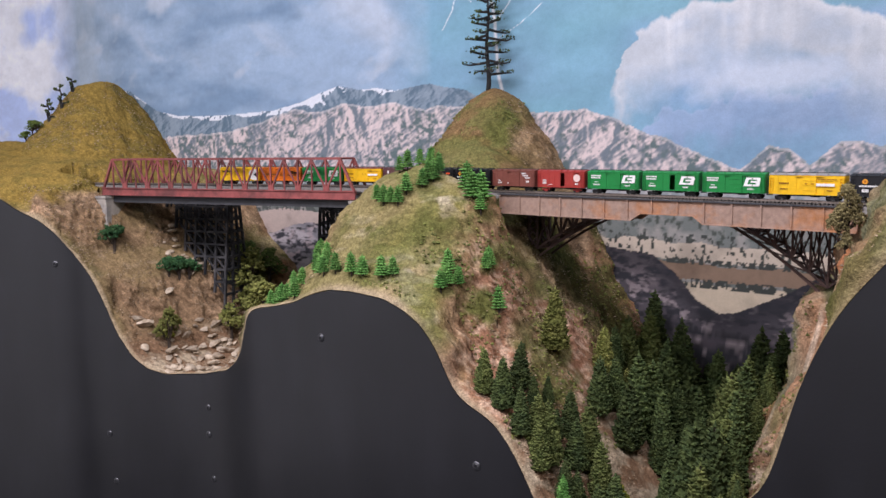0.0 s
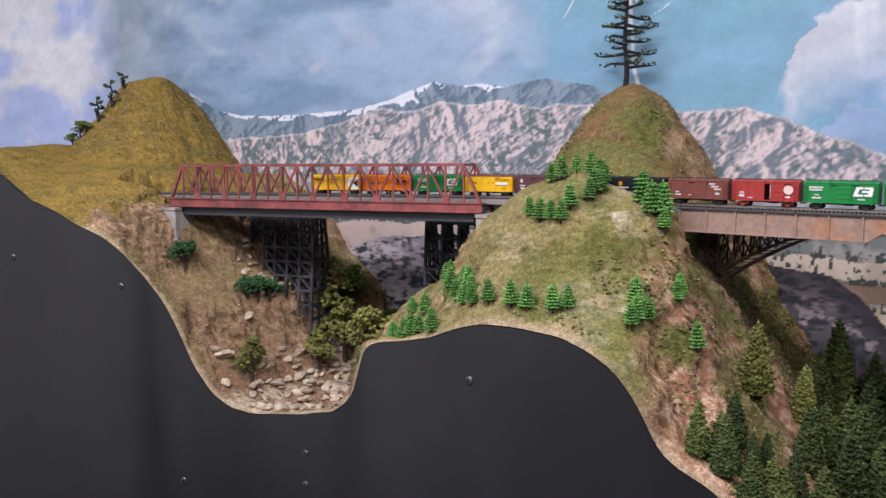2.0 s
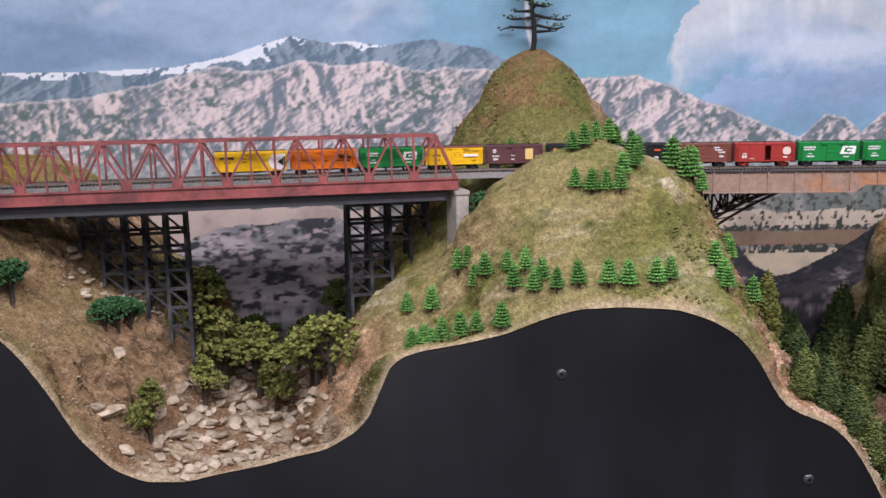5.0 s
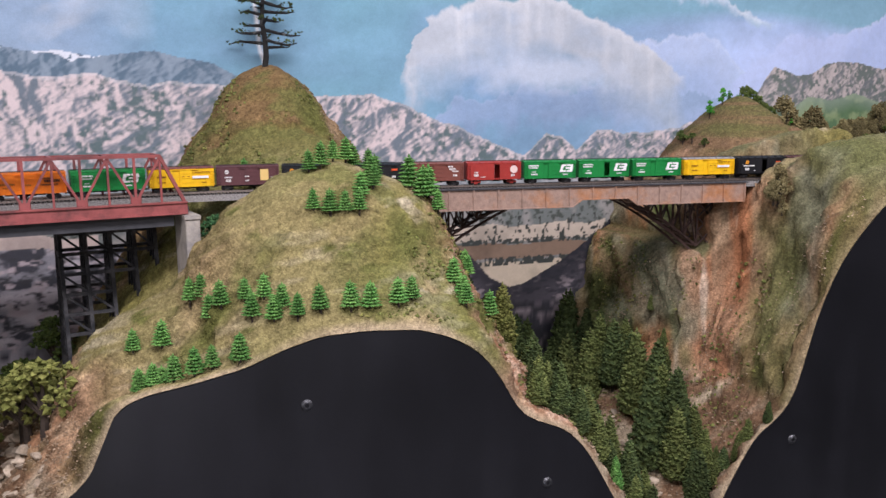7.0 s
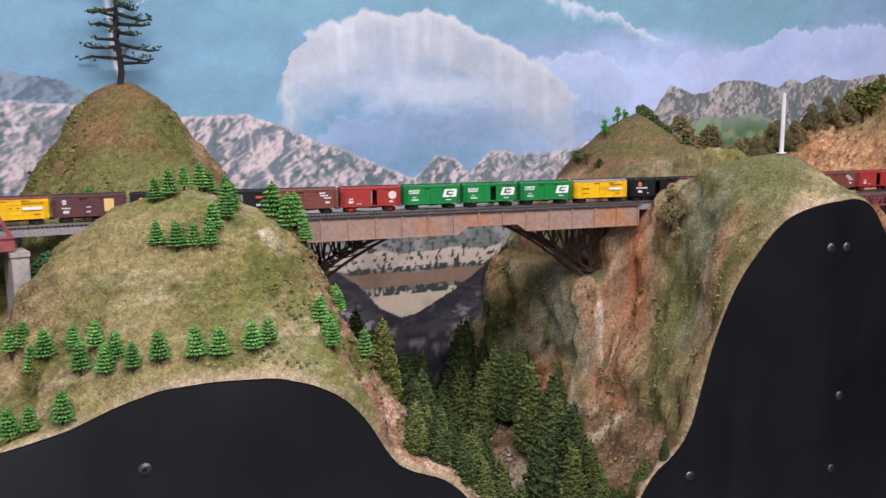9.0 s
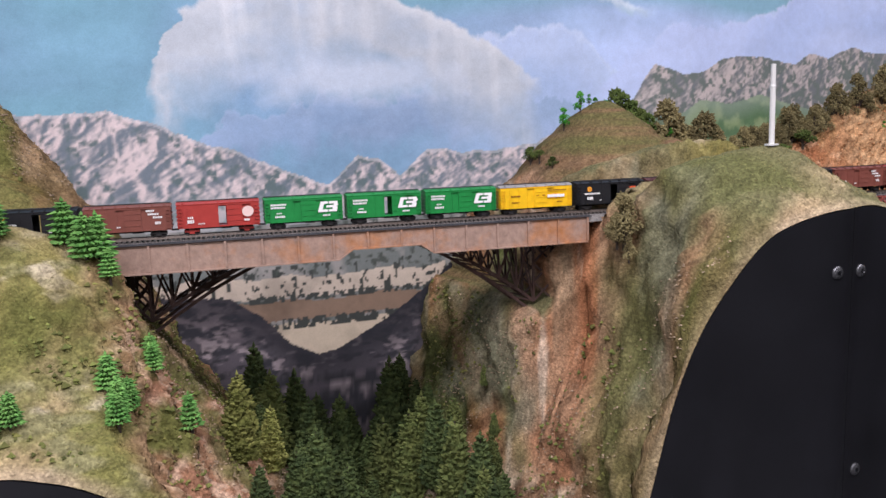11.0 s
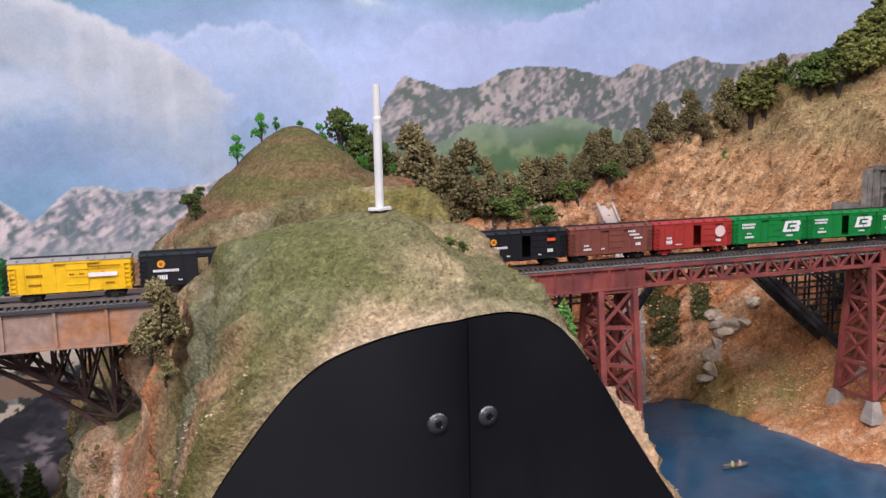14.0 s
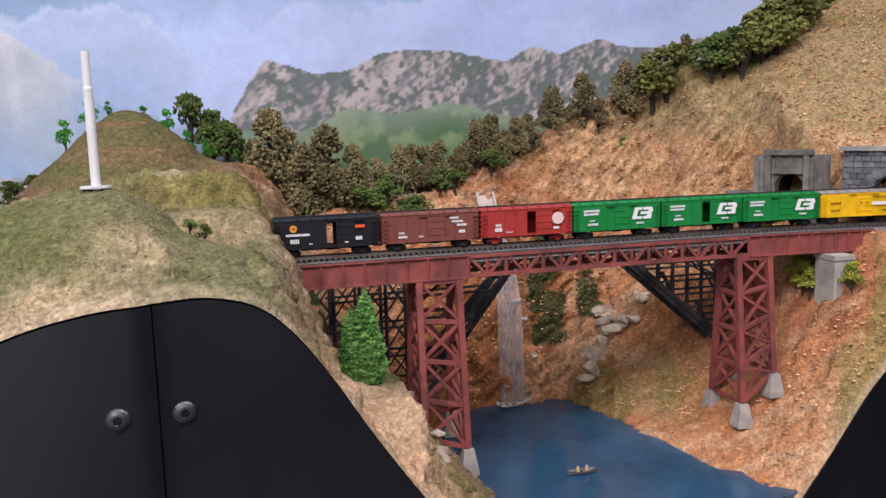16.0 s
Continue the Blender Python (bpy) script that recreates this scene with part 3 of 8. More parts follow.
calm = np.maximum(calm, 0.75 * np.clip((0.04 - GX) / 0.03, 0, 1) * np.clip((GX + 0.26) / 0.03, 0, 1) * np.clip((GZ - 1.19) / 0.02, 0, 1))
rock = blend(rock, rgb(0.20, 0.13, 0.078), np.clip((-0.40 - GX) / 0.08, 0, 1) * np.clip(0.85 - (n2 - 0.5) * 4, 0, 1))
brow = np.clip((GX + 0.12) / 0.06, 0, 1) * np.clip((0.10 - GX) / 0.03, 0, 1) * np.clip((GZ - 1.19) / 0.03, 0, 1)
rock = blend(rock, rgb(0.225, 0.15, 0.075), 0.8 * brow)
P = blend(P, rock, (STEEP * 1.55 - 0.55 + (n1 - 0.5) * 1.5) * 1.6 * (1 - np.maximum(calm, 0.9 * bare)))
P = blend(P, rgb(0.15, 0.15, 0.05), brow * np.clip((fbm(GX * 26 + 2, GY * 26 + GZ * 20, 4, 54) - 0.46) * 6, 0, 0.75))
P = blend(P, rgb(0.10, 0.112, 0.04), STEEP * wall_k * (fbm(along * 11 + 1, GZ * 4, 4, 44) - 0.47) * 8)
face = np.clip((GX - 0.36) / 0.03, 0, 1) * np.clip((0.52 - GX) / 0.03, 0, 1) * np.clip((0.86 - GY) / 0.04, 0, 1)
P = blend(P, rgb(0.115, 0.118, 0.045), face * np.clip((fbm((GX * 0.8 + GY * 0.6) * 12 + 5, GZ * 2.2, 4, 45) - 0.37) * 8, 0, 0.92))
P = blend(P, rgb(0.44, 0.255, 0.15), face * np.clip(1.25 - edge / 0.022 + (n1 - 0.5) * 2, 0, 0.8) * np.clip((1.36 - GZ) / 0.03, 0, 1))
P = blend(P, rgb(0.19, 0.185, 0.125), STEEP * wall_k * np.clip((fbm(along * 14 + 7, GZ * 9, 4, 46) - 0.50) * 6, 0, 0.7) * np.clip((GZ - 1.12) / 0.04, 0, 1))
gully = np.clip((-0.45 - GX) / 0.05, 0, 1) * np.clip((1.345 - GZ) / 0.02, 0, 1)
P = blend(P, blend(np.zeros_like(P) + rgb(0.235, 0.15, 0.085), rgb(0.165, 0.125, 0.055), (n1 - 0.47) * 6), 0.75 * gully)
P = blend(P, GRASS_D, STEEP * (fbm(GX * 14, GY * 14 + GZ * 4, 4, 43) - 0.55) * 7 * (1 - 0.8 * np.maximum(west_k, gully)) * (1 - wall_k))
flank = np.clip((GX - 0.09) / 0.05, 0, 1) * np.clip((0.34 - GX) / 0.03, 0, 1) * np.clip((GZ - 1.10) / 0.03, 0, 1) * np.clip((1.36 - GZ) / 0.03, 0, 1)
P = blend(P, rgb(0.085, 0.085, 0.03), flank * np.clip((fbm(GX * 16 + 3, GY * 12 + GZ * 9, 4, 48) - 0.40) * 6, 0, 0.85))
front = np.clip((GX - 0.03) / 0.04, 0, 1) * np.clip((0.24 - GX) / 0.04, 0, 1) * np.clip((1.16 - GY) / 0.05, 0, 1) * np.clip((1.345 - GZ) / 0.03, 0, 1)
P = blend(P, blend(np.zeros_like(P) + rgb(0.33, 0.165, 0.10), rgb(0.46, 0.31, 0.22), (n4 - 0.45) * 5), front * np.clip((fbm(GX * 18, GZ * 24 + 3, 4, 50) - 0.31) * 7, 0, 0.92))
P = blend(P, rgb(0.105, 0.115, 0.035), front * np.clip((fbm(GX * 24 + 7, GZ * 30, 4, 53) - 0.55) * 8, 0, 0.8))
bench = np.clip(1.25 - np.hypot((GX - 0.672) / 0.095, (GY - 0.825) / 0.05), 0, 1) * np.clip((GZ - 1.39) / 0.02, 0, 1)
P = blend(P, blend(np.zeros_like(P) + rgb(0.235, 0.20, 0.06), rgb(0.165, 0.15, 0.048), (n2 - 0.46) * 5), 0.85 * bench)
P = blend(P, rgb(0.45, 0.36, 0.25), bench * np.clip((fbm(GX * 30, GY * 30 + GZ * 60, 4, 56) - 0.60) * 8, 0, 0.8))
# orange cliffs round the pond
pond_k = np.clip((GX - 0.78) / 0.05, 0, 1) * np.maximum(np.clip((GX * 0.5 + GY - 1.03) / 0.03 + 0.9, 0, 1), np.clip((GX - 0.90) / 0.03, 0, 1))
orange = blend(np.zeros_like(P) + rgb(0.44, 0.20, 0.088), rgb(0.50, 0.30, 0.17), (n2 - 0.46) * 4)
orange = blend(orange, rgb(0.33, 0.135, 0.062), (n1 - 0.52) * 7)
orange = blend(orange, rgb(0.56, 0.37, 0.23), np.clip((fbm(GX * 70, GY * 70 + GZ * 70, 3, 57) - 0.60) * 7, 0, 0.45))
orange = blend(orange, rgb(0.52, 0.33, 0.17), np.clip((GX - 1.02) / 0.1, 0, 0.65) * np.clip((GZ - 1.38) / 0.03, 0, 1))
P = blend(P, orange, pond_k)
P = blend(P, rgb(0.20, 0.165, 0.055), pond_k * np.clip((fbm(GX * 13, GY * 13, 4, 47) - 0.57) * 7, 0, 0.75))
streak = np.maximum(np.clip(1.5 - np.hypot(GX - 1.010, GY - 0.783) / 0.017, 0, 1) * (GZ > 1.25), np.clip(1.4 - np.hypot(GX - 1.045, GY - 0.753) / 0.012, 0, 1) * (GZ > 1.255))
streak = np.clip(streak * np.clip((n2 - 0.30) * 6, 0, 1), 0, 0.9) * np.clip((1.38 - GZ) / 0.02, 0, 1)
P = blend(P, rgb(0.055, 0.07, 0.02), streak)
P = blend(P, rgb(0.20, 0.17, 0.058), np.clip(1.3 - np.hypot((GX - 1.022) / 0.040, (GY - 0.652) / 0.034) + (n1 - 0.5) * 3, 0, 0.82) * np.clip((GZ - 1.20) / 0.01, 0, 1))
olive_k = np.clip((GZ - 1.445 - 0.16 * (1.2 - GX)) / 0.03, 0, 1) * np.clip((GX - 1.09) / 0.05, 0, 1)
P = blend(P, blend(np.zeros_like(P) + rgb(0.34, 0.25, 0.125), rgb(0.25, 0.19, 0.08), (fbm(GX * 7, GZ * 30, 4, 49) - 0.45) * 5), olive_k * 0.9)
P = blend(P, rgb(0.31, 0.125, 0.05), pond_k * np.clip((1.36 - GZ) / 0.02, 0, 1) * np.clip((GY - 0.74) / 0.03, 0, 1) * np.clip(0.6 + (n1 - 0.5) * 4, 0, 1) * (1 - streak))
P = blend(P, blend(np.zeros_like(P) + rgb(0.53, 0.35, 0.21), rgb(0.45, 0.27, 0.15), (n2 - 0.46) * 5), 0.93 * strip)
P = blend(P, rgb(0.26, 0.215, 0.085), strip * np.clip(1.25 - np.hypot((GX - 0.708) / 0.045, (GY - 0.630) / 0.03) + (n1 - 0.5) * 4, 0, 0.75))
# creek bed and gorge floor
low = np.clip((1.13 - GZ) / 0.02, 0, 1)
P = blend(P, blend(np.zeros_like(P) + rgb(0.20, 0.12, 0.07), rgb(0.40, 0.32, 0.22), (n2 - 0.45) * 6), low)
# crumbs
P = P * (0.5 - (0.22 + 0.36 * STEEP) * (1 - 2 * n4) + 0.5)[..., None]
# pale cut edge along the fascia
P = blend(P, rgb(0.40, 0.31, 0.20), np.clip(1.3 - edge / 0.006, 0, 1) * np.clip(0.45 + (n1 - 0.42) * 4, 0.2, 0.85))


def grid_faces(nu, nv, flip=False):
    i = np.arange(nu * nv).reshape(nu, nv)
    f = np.stack([i[:-1, :-1], i[1:, :-1], i[1:, 1:], i[:-1, 1:]], -1).reshape(-1, 4)
    return f[:, ::-1] if flip else f


def grid_object(name, X, Y, Z, mat, flip=False):
    me = bpy.data.meshes.new(name)
    v = np.stack([X, Y, Z], -1).reshape(-1, 3).astype(np.float32)
    f = grid_faces(*X.shape, flip).astype(np.int32)
    me.vertices.add(len(v))
    me.vertices.foreach_set("co", v.ravel())
    me.loops.add(f.size)
    me.loops.foreach_set("vertex_index", f.ravel())
    me.polygons.add(len(f))
    me.polygons.foreach_set("loop_start", np.arange(0, f.size, 4, dtype=np.int32))
    me.update(calc_edges=True)
    me.validate()
    me.polygons.foreach_set("use_smooth", [True] * len(me.polygons))
    me.materials.append(mat)
    return new(name, me)


ground = grid_object("ground", GX, GY, GZ, M_terrain)
colour_layer(ground.data, "pigment", P.reshape(-1, 3))
tagged(ground, "sculpted scenery ground with grass scatter, earth and rock faces", "ground", kind="structure")

from_grid = np.stack([GX, GY], -1)[::4, ::3].reshape(-1, 2)
from_grid_z = GZ[::4, ::3].reshape(-1)


def ground_z(x, y):
    d = (from_grid[:, 0] - x) ** 2 + (from_grid[:, 1] - y) ** 2
    k = np.argpartition(d, 4)[:4]
    w = 1 / (d[k] + 1e-7)
    return float((from_grid_z[k] * w).sum() / w.sum())


# ---------------------------------------------------------------- fascia
def fascia_panel(u0, u1, n, name, label):
    u = np.linspace(u0, u1, n)
    c = curve_eval(FASCIA, u * (len(FASCIA) - 1))
    d = np.gradient(c, axis=0)
    d /= np.hypot(d[:, 0], d[:, 1])[:, None]
    out = np.stack([d[:, 1], -d[:, 0]], -1)
    top = rim_z(c[:, 0]) - 0.0012
    a, b = c - out * 0.0055, c + out * 0.0007
    verts, faces = [], []
    for i in range(n):
        verts += [(*a[i], 0.02), (*b[i], 0.02), (*b[i], top[i]), (*a[i], top[i])]
    for i in range(n - 1):
        o = 4 * i
        faces += [(o + 1, o + 5, o + 6, o + 2), (o + 2, o + 6, o + 7, o + 3), (o + 3, o + 7, o + 4, o), (o, o + 4, o + 5, o + 1)]
    faces += [(0, 1, 2, 3), (4 * n - 1, 4 * n - 2, 4 * n - 3, 4 * n - 4)]
    ob = mesh_object(name, verts, faces, M_fascia, smooth=False)
    return tagged(ob, label, "fascia panel", "fascia panels", "structure")


FA = curve_eval(FASCIA, np.linspace(0, len(FASCIA) - 1, 6000))


def fascia_u(x):
    return float(np.interp(x, FA[:, 0], np.linspace(0, 1, 6000)))


seam = fascia_u(0.521)
fascia_panel(0, seam - 0.0009, 700, "fascia_panel_west", "black painted hardboard fascia with a wavy top edge")
fascia_panel(seam + 0.0009, 1, 320, "fascia_panel_east", "black painted hardboard fascia beyond a butt joint")


def screw(x, z):
    u = fascia_u(x)
    c = curve_eval(FASCIA, np.array([u - 0.001, u, u + 0.001]) * (len(FASCIA) - 1))
    d = (c[2] - c[0]) / np.hypot(*(c[2] - c[0]))
    out = (d[1], -d[0])
    m = Matrix.Translation((c[1][0] + out[0] * 0.0009, c[1][1] + out[1] * 0.0009, z)) @ Matrix.Rotation(math.atan2(out[1], out[0]), 4, "Z") @ Matrix.Rotation(math.radians(90), 4, "Y")
    t = thing("fascia_screw", m, "dark pan-head screw with a cross slot in black fascia", "screw", "fascia screws")
    bm = bmesh.new()
    prof = [(0.0058, -0.0006), (0.0058, 0.0004), (0.0050, 0.0013), (0.0034, 0.0022), (0.0022, 0.0024), (0.0012, 0.0012)]
    rings = [[bm.verts.new((r * math.cos(k * math.tau / 20), r * math.sin(k * math.tau / 20), h)) for k in range(20)] for r, h in prof]
    for a, b in zip(rings, rings[1:]):
        for k in range(20):
            bm.faces.new((a[k], a[(k + 1) % 20], b[(k + 1) % 20], b[k]))
    bm.faces.new(rings[-1])
    part("head", bm, M_screw, t)
    bm = bmesh.new()
    for turn in (0, 90):
        add_box(bm, (0, 0, 0.0017), (0.0042, 0.0009, 0.0018), Matrix.Rotation(math.radians(turn + 20), 4, "Z"))
    part("cross_slot", bm, M_fascia, t)


for sx, sz in ((-0.905, 1.287), (-0.707, 1.248), (-0.618, 0.947), (-0.61, 0.86), (-0.403, 1.022), (-0.405, 0.975), (-0.398, 0.90), (-0.149, 1.190), (0.0755, 1.0725), (0.362, 1.079), (0.5035, 1.337), (0.5325, 1.3355), (0.536, 1.152), (0.530, 1.06)):
    screw(sx, sz)

# ---------------------------------------------------------------- mural
NM = 1750
mu = even_u(MURAL, NM)
mc = curve_eval(MURAL, mu * (len(MURAL) - 1))
ms = np.concatenate([[0], np.cumsum(np.hypot(*np.diff(mc, axis=0).T))])
mz = np.concatenate([np.linspace(0.93, 1.17, 26, endpoint=False), np.linspace(1.17, 1.70, 305, endpoint=False), np.linspace(1.70, 2.2, 50)])
MX, MZ = np.meshgrid(mc[:, 0], mz, indexing="ij")
MY = np.meshgrid(mc[:, 1], mz, indexing="ij")[0]
MS = np.meshgrid(ms, mz, indexing="ij")[0]


def mural_s(x):
    return np.interp(x, mc[:, 0], ms)


def ridge(*pairs, rough=0.012, seed=0, freq=14):
    """Height of a skyline along the mural, with jagged detail."""
    xs, zs = zip(*pairs)
    base = np.interp(MS, [mural_s(x) for x in xs], zs)
    return base + (fbm(MS * freq, 0 * MS + seed, 5, seed, 0.6) - 0.5) * rough * 2


def jag(freq, seed, oct=5):
    return fbm(MS * freq, MZ * freq, oct, seed)


# sky: blue-grey storm in the west, teal in the middle, lavender in the east
brush = fbm(MS * 3.2 + MZ * 3, MZ * 9 - MS * 2, 5, 15)
stroke = fbm(MS * 22 + MZ * 14, MZ * 40 - MS * 12, 4, 16)
C = np.zeros(MX.shape + (3,)) + rgb(0.225, 0.375, 0.53)
C = blend(C, rgb(0.20, 0.41, 0.50), np.clip(1.25 - np.abs(MX - 0.10) / 0.26, 0, 1) * (0.55 + 1.6 * (brush - 0.4)))
wk = np.clip((-0.06 - MX) / 0.10, 0, 1)
C = blend(C, rgb(0.32, 0.43, 0.57), wk)
C = blend(C, rgb(0.46, 0.535, 0.635), wk * (fbm(MS * 4.5 + MZ * 3, MZ * 8 + MS * 3, 5, 17) - 0.50) * 5)
C = blend(C, rgb(0.20, 0.30, 0.43), wk * (fbm(MS * 4, MZ * 11, 5, 25) - 0.54) * 6)
C = blend(C, rgb(0.50, 0.56, 0.64), wk * np.clip((fbm(MS * 9 - MZ * 12, MZ * 9 + MS * 5, 4, 26) - 0.60) * 6, 0, 0.7))
# pale shafts of rain
shaft = np.clip(1.2 - np.abs(MX + 0.98 + 0.25 * (MZ - 1.7)) / 0.17, 0, 1)
C = blend(C, rgb(0.40, 0.475, 0.55), shaft * (0.6 + 1.2 * (fbm(MS * 26, MZ * 2.5, 4, 27) - 0.5)))
far_west = np.clip((-0.98 - MX) / 0.14, 0, 1)
C = blend(C, rgb(0.50, 0.62, 0.95), far_west)
C = blend(C, rgb(0.85, 0.88, 0.95), far_west * np.clip((fbm(MS * 7, MZ * 9, 5, 28) - 0.40 + (MZ - 1.62) * 1.2) * 6, 0, 1))
# lavender eastern sky
C = blend(C, rgb(0.52, 0.62, 0.88), np.clip((MX - 0.50) / 0.28, 0, 1) * np.clip(1.3 - (MZ - 1.52) / 0.16, 0.15, 1))
C = blend(C, rgb(0.27, 0.40, 0.60), np.clip((fbm(MS * 2.6, MZ * 8, 5, 35) - 0.53) * 5, 0, 0.8) * np.clip((MX - 0.25) / 0.1, 0, 1) * np.clip((1.0 - MX) / 0.2, 0, 1))
C = blend(C, rgb(0.225, 0.43, 0.52), np.clip((MZ - 1.585 - 0.05 * brush) / 0.03, 0, 0.85) * np.clip((MX - 0.15) / 0.1, 0, 1) * np.clip((1.25 - MX) / 0.15, 0, 1))
C = C * (0.86 + 0.28 * stroke)[..., None]


def cloud_bank(top, depth, seed, crest, body, shade, ragged=0.016, rim=0.012, rain=0.5):
    """A painted cloud: ragged bright crest along top (x, z), body brushed downwards, fading out below."""
    xs, zs = zip(*top)
    ss = [mural_s(x) for x in xs]
    wob = (fbm(MS * 20, MZ * 20, 5, seed + 3, 0.6) - 0.5) * 0.05
    line = np.interp(MS + wob, ss, zs) + (fbm(MS * 34, MZ * 20, 5, seed, 0.65) - 0.5) * ragged * 2
    ends = np.clip((MS + wob - ss[0]) / 0.012, 0, 1) * np.clip((ss[-1] - MS + wob) / 0.04, 0, 1)
    below = line - MZ
    fall = fbm(MS * 48, MZ * 5, 4, seed + 1)
    patch = fbm(MS * 8 + seed, MZ * 13, 5, seed + 2)
    k = np.clip(below / 0.005, 0, 1) * np.clip((depth * (0.45 + 1.3 * patch) - below) / (depth * 0.5), 0, 1) * ends
    col = blend(np.zeros_like(C) + body, shade, (patch - 0.46) * 4 + below / depth * 0.5 - 0.2)
    col = blend(col, crest, (fall - 0.5) * 3 * rain * np.clip(1.2 - below / depth, 0, 1))
    col = blend(col, crest, np.clip(1 - below / (rim * (0.2 + 1.6 * patch)), 0, 1) * np.clip((patch - 0.30) * 4, 0, 1))
    col = col * (0.90 + 0.2 * stroke)[..., None]
    return C + (col - C) * k[..., None]


C = cloud_bank([(0.55, 1.55), (0.6, 1.59), (0.654, 1.604), (0.69, 1.603), (0.72, 1.592), (0.745, 1.577), (0.76, 1.556), (0.8, 1.53)], 0.09, 41, rgb(0.62, 0.70, 0.86), rgb(0.49, 0.59, 0.80), rgb(0.42, 0.52, 0.74), 0.02, 0.01, 0.2)
C = cloud_bank([(0.75, 1.52), (0.79, 1.567), (0.83, 1.603), (0.865, 1.612), (0.92, 1.605), (1, 1.62), (1.1, 1.66), (1.3, 1.68), (1.7, 1.68)], 0.15, 51, rgb(0.60, 0.68, 0.88), rgb(0.53, 0.62, 0.87), rgb(0.47, 0.57, 0.83), 0.02, 0.008, 0.15)
C = cloud_bank([(0.6, 1.7), (0.66, 1.675), (0.72, 1.662), (0.78, 1.64), (0.82, 1.63)], 0.02, 57, rgb(0.82, 0.85, 0.88), rgb(0.48, 0.60, 0.72), rgb(0.36, 0.52, 0.64), 0.02, 0.012)
C = cloud_bank([(0.269, 1.44), (0.32, 1.505), (0.412, 1.51), (0.497, 1.52), (0.6, 1.525), (0.7, 1.51), (0.76, 1.47)], 0.06, 61, rgb(0.40, 0.50, 0.68), rgb(0.33, 0.44, 0.62), rgb(0.26, 0.37, 0.54), 0.03, 0.006, 0.2)
C = cloud_bank([(0.251, 1.519), (0.263, 1.583), (0.276, 1.613), (0.318, 1.631), (0.355, 1.643), (0.41, 1.656), (0.475, 1.646), (0.526, 1.624), (0.586, 1.592), (0.63, 1.565), (0.68, 1.53)], 0.115, 71, rgb(0.74, 0.75, 0.77), rgb(0.52, 0.56, 0.61), rgb(0.41, 0.50, 0.62), 0.012, 0.02, 0.7)
C = blend(C, rgb(0.60, 0.66, 0.76), np.clip(1.1 - np.hypot((MX - 0.46) / 0.11, (MZ - 1.535) / 0.028) + (fbm(MS * 16, MZ * 22, 5, 83) - 0.5) * 1.6, 0, 0.85))
C = C * (1 - 0.10 * np.clip((MX - 0.30) / 0.2, 0, 1))[..., None]
# lightning strokes behind the tall tree
for pts, wd in (([(0.068, 1.531), (0.06, 1.593), (0.056, 1.65), (0.042, 1.726), (0.024, 1.821)], 0.0028), ([(0.056, 1.65), (0.086, 1.689), (0.117, 1.756)], 0.0010), ([(0.059, 1.622), (0.1, 1.645), (0.137, 1.675)], 0.0008), ([(0.015, 1.688), (-0.014, 1.725), (-0.024, 1.782)], 0.0008), ([(-0.041, 1.645), (-0.023, 1.678), (-0.004, 1.725)], 0.0008)):
    xs_, zs_ = zip(*pts)
    ctr = np.interp(MZ, zs_, [mural_s(v) for v in xs_]) + 0.006 * (fbm(MZ * 30, 0 * MZ + 2, 3, 29) - 0.5)
    k = np.clip(1.5 - np.abs(MS - ctr) / wd, 0, 1) * (MZ > zs_[0]) * (MZ < zs_[-1])
    C = blend(C, rgb(0.82, 0.84, 0.86), k)
# relief of the painted rock: ridged folds, lit from the upper left by the painter
warp = (fbm(MS * 6, MZ * 8, 4, 61) - 0.5) * 0.10
fold = 0
amp = 1.0
for o in range(6):
    fr = 12 * 1.95**o
    fold = fold + amp * (1 - np.abs(2 * fbm((MS + MZ * 0.55 + warp) * fr, (MZ * 0.8 - MS * 0.45) * fr, 1, 100 + o) - 1))
    amp *= 0.56
slope_s = np.gradient(fold, axis=0) / np.gradient(MS, axis=0)
slope_z = np.gradient(fold, axis=1) / np.gradient(MZ, axis=1)
lit = np.clip(0.50 + (slope_s * 0.80 - slope_z * 0.40) * 0.019, 0, 1)
lit = lit * lit * (3 - 2 * lit)
scrub_n = fbm(MS * 150, MZ * 150, 3, 68)


def rock_paint(dark, light, bush, bush_amount):
    c = blend(np.zeros_like(C) + dark, light, lit)
    return blend(c, bush, (scrub_n - 0.53 + (fbm(MS * 14, MZ * 14, 3, 69) - 0.5) * 0.5) * 9 * bush_amount)


far = ridge((-1.85, 1.42), (-1.187, 1.436), (-0.893, 1.555), (-0.83, 1.575), (-0.797, 1.573), (-0.718, 1.529), (-0.659, 1.515), (-0.596, 1.511), (-0.503, 1.512), (-0.405, 1.52), (-0.337, 1.534), (-0.255, 1.56), (-0.212, 1.551), (-0.177, 1.552), (-0.136, 1.547), (-0.066, 1.558), (0.005, 1.54), (0.026, 1.526), (0.089, 1.488), (0.2, 1.401), (0.288, 1.203), (1.8, 1.2), rough=0.004, seed=2)
k = MZ < far
C = np.where(k[..., None], blend(np.zeros_like(C) + rgb(0.115, 0.175, 0.235), rgb(0.30, 0.37, 0.44), lit * 0.8), C)
cap = np.interp(MX, (-1.9, -0.87, -0.84, -0.77, -0.72, -0.45, -0.33, -0.28, -0.24, -0.20, -0.15, -0.12), (0, 0, 0.034, 0.032, 0.006, 0.006, 0.010, 0.026, 0.034, 0.018, 0.010, 0))
snow = k & (MZ > far - cap * np.clip((jag(26, 51) - 0.33) * 4, 0, 1.6)) & (jag(60, 52) + lit * 0.35 > 0.50)
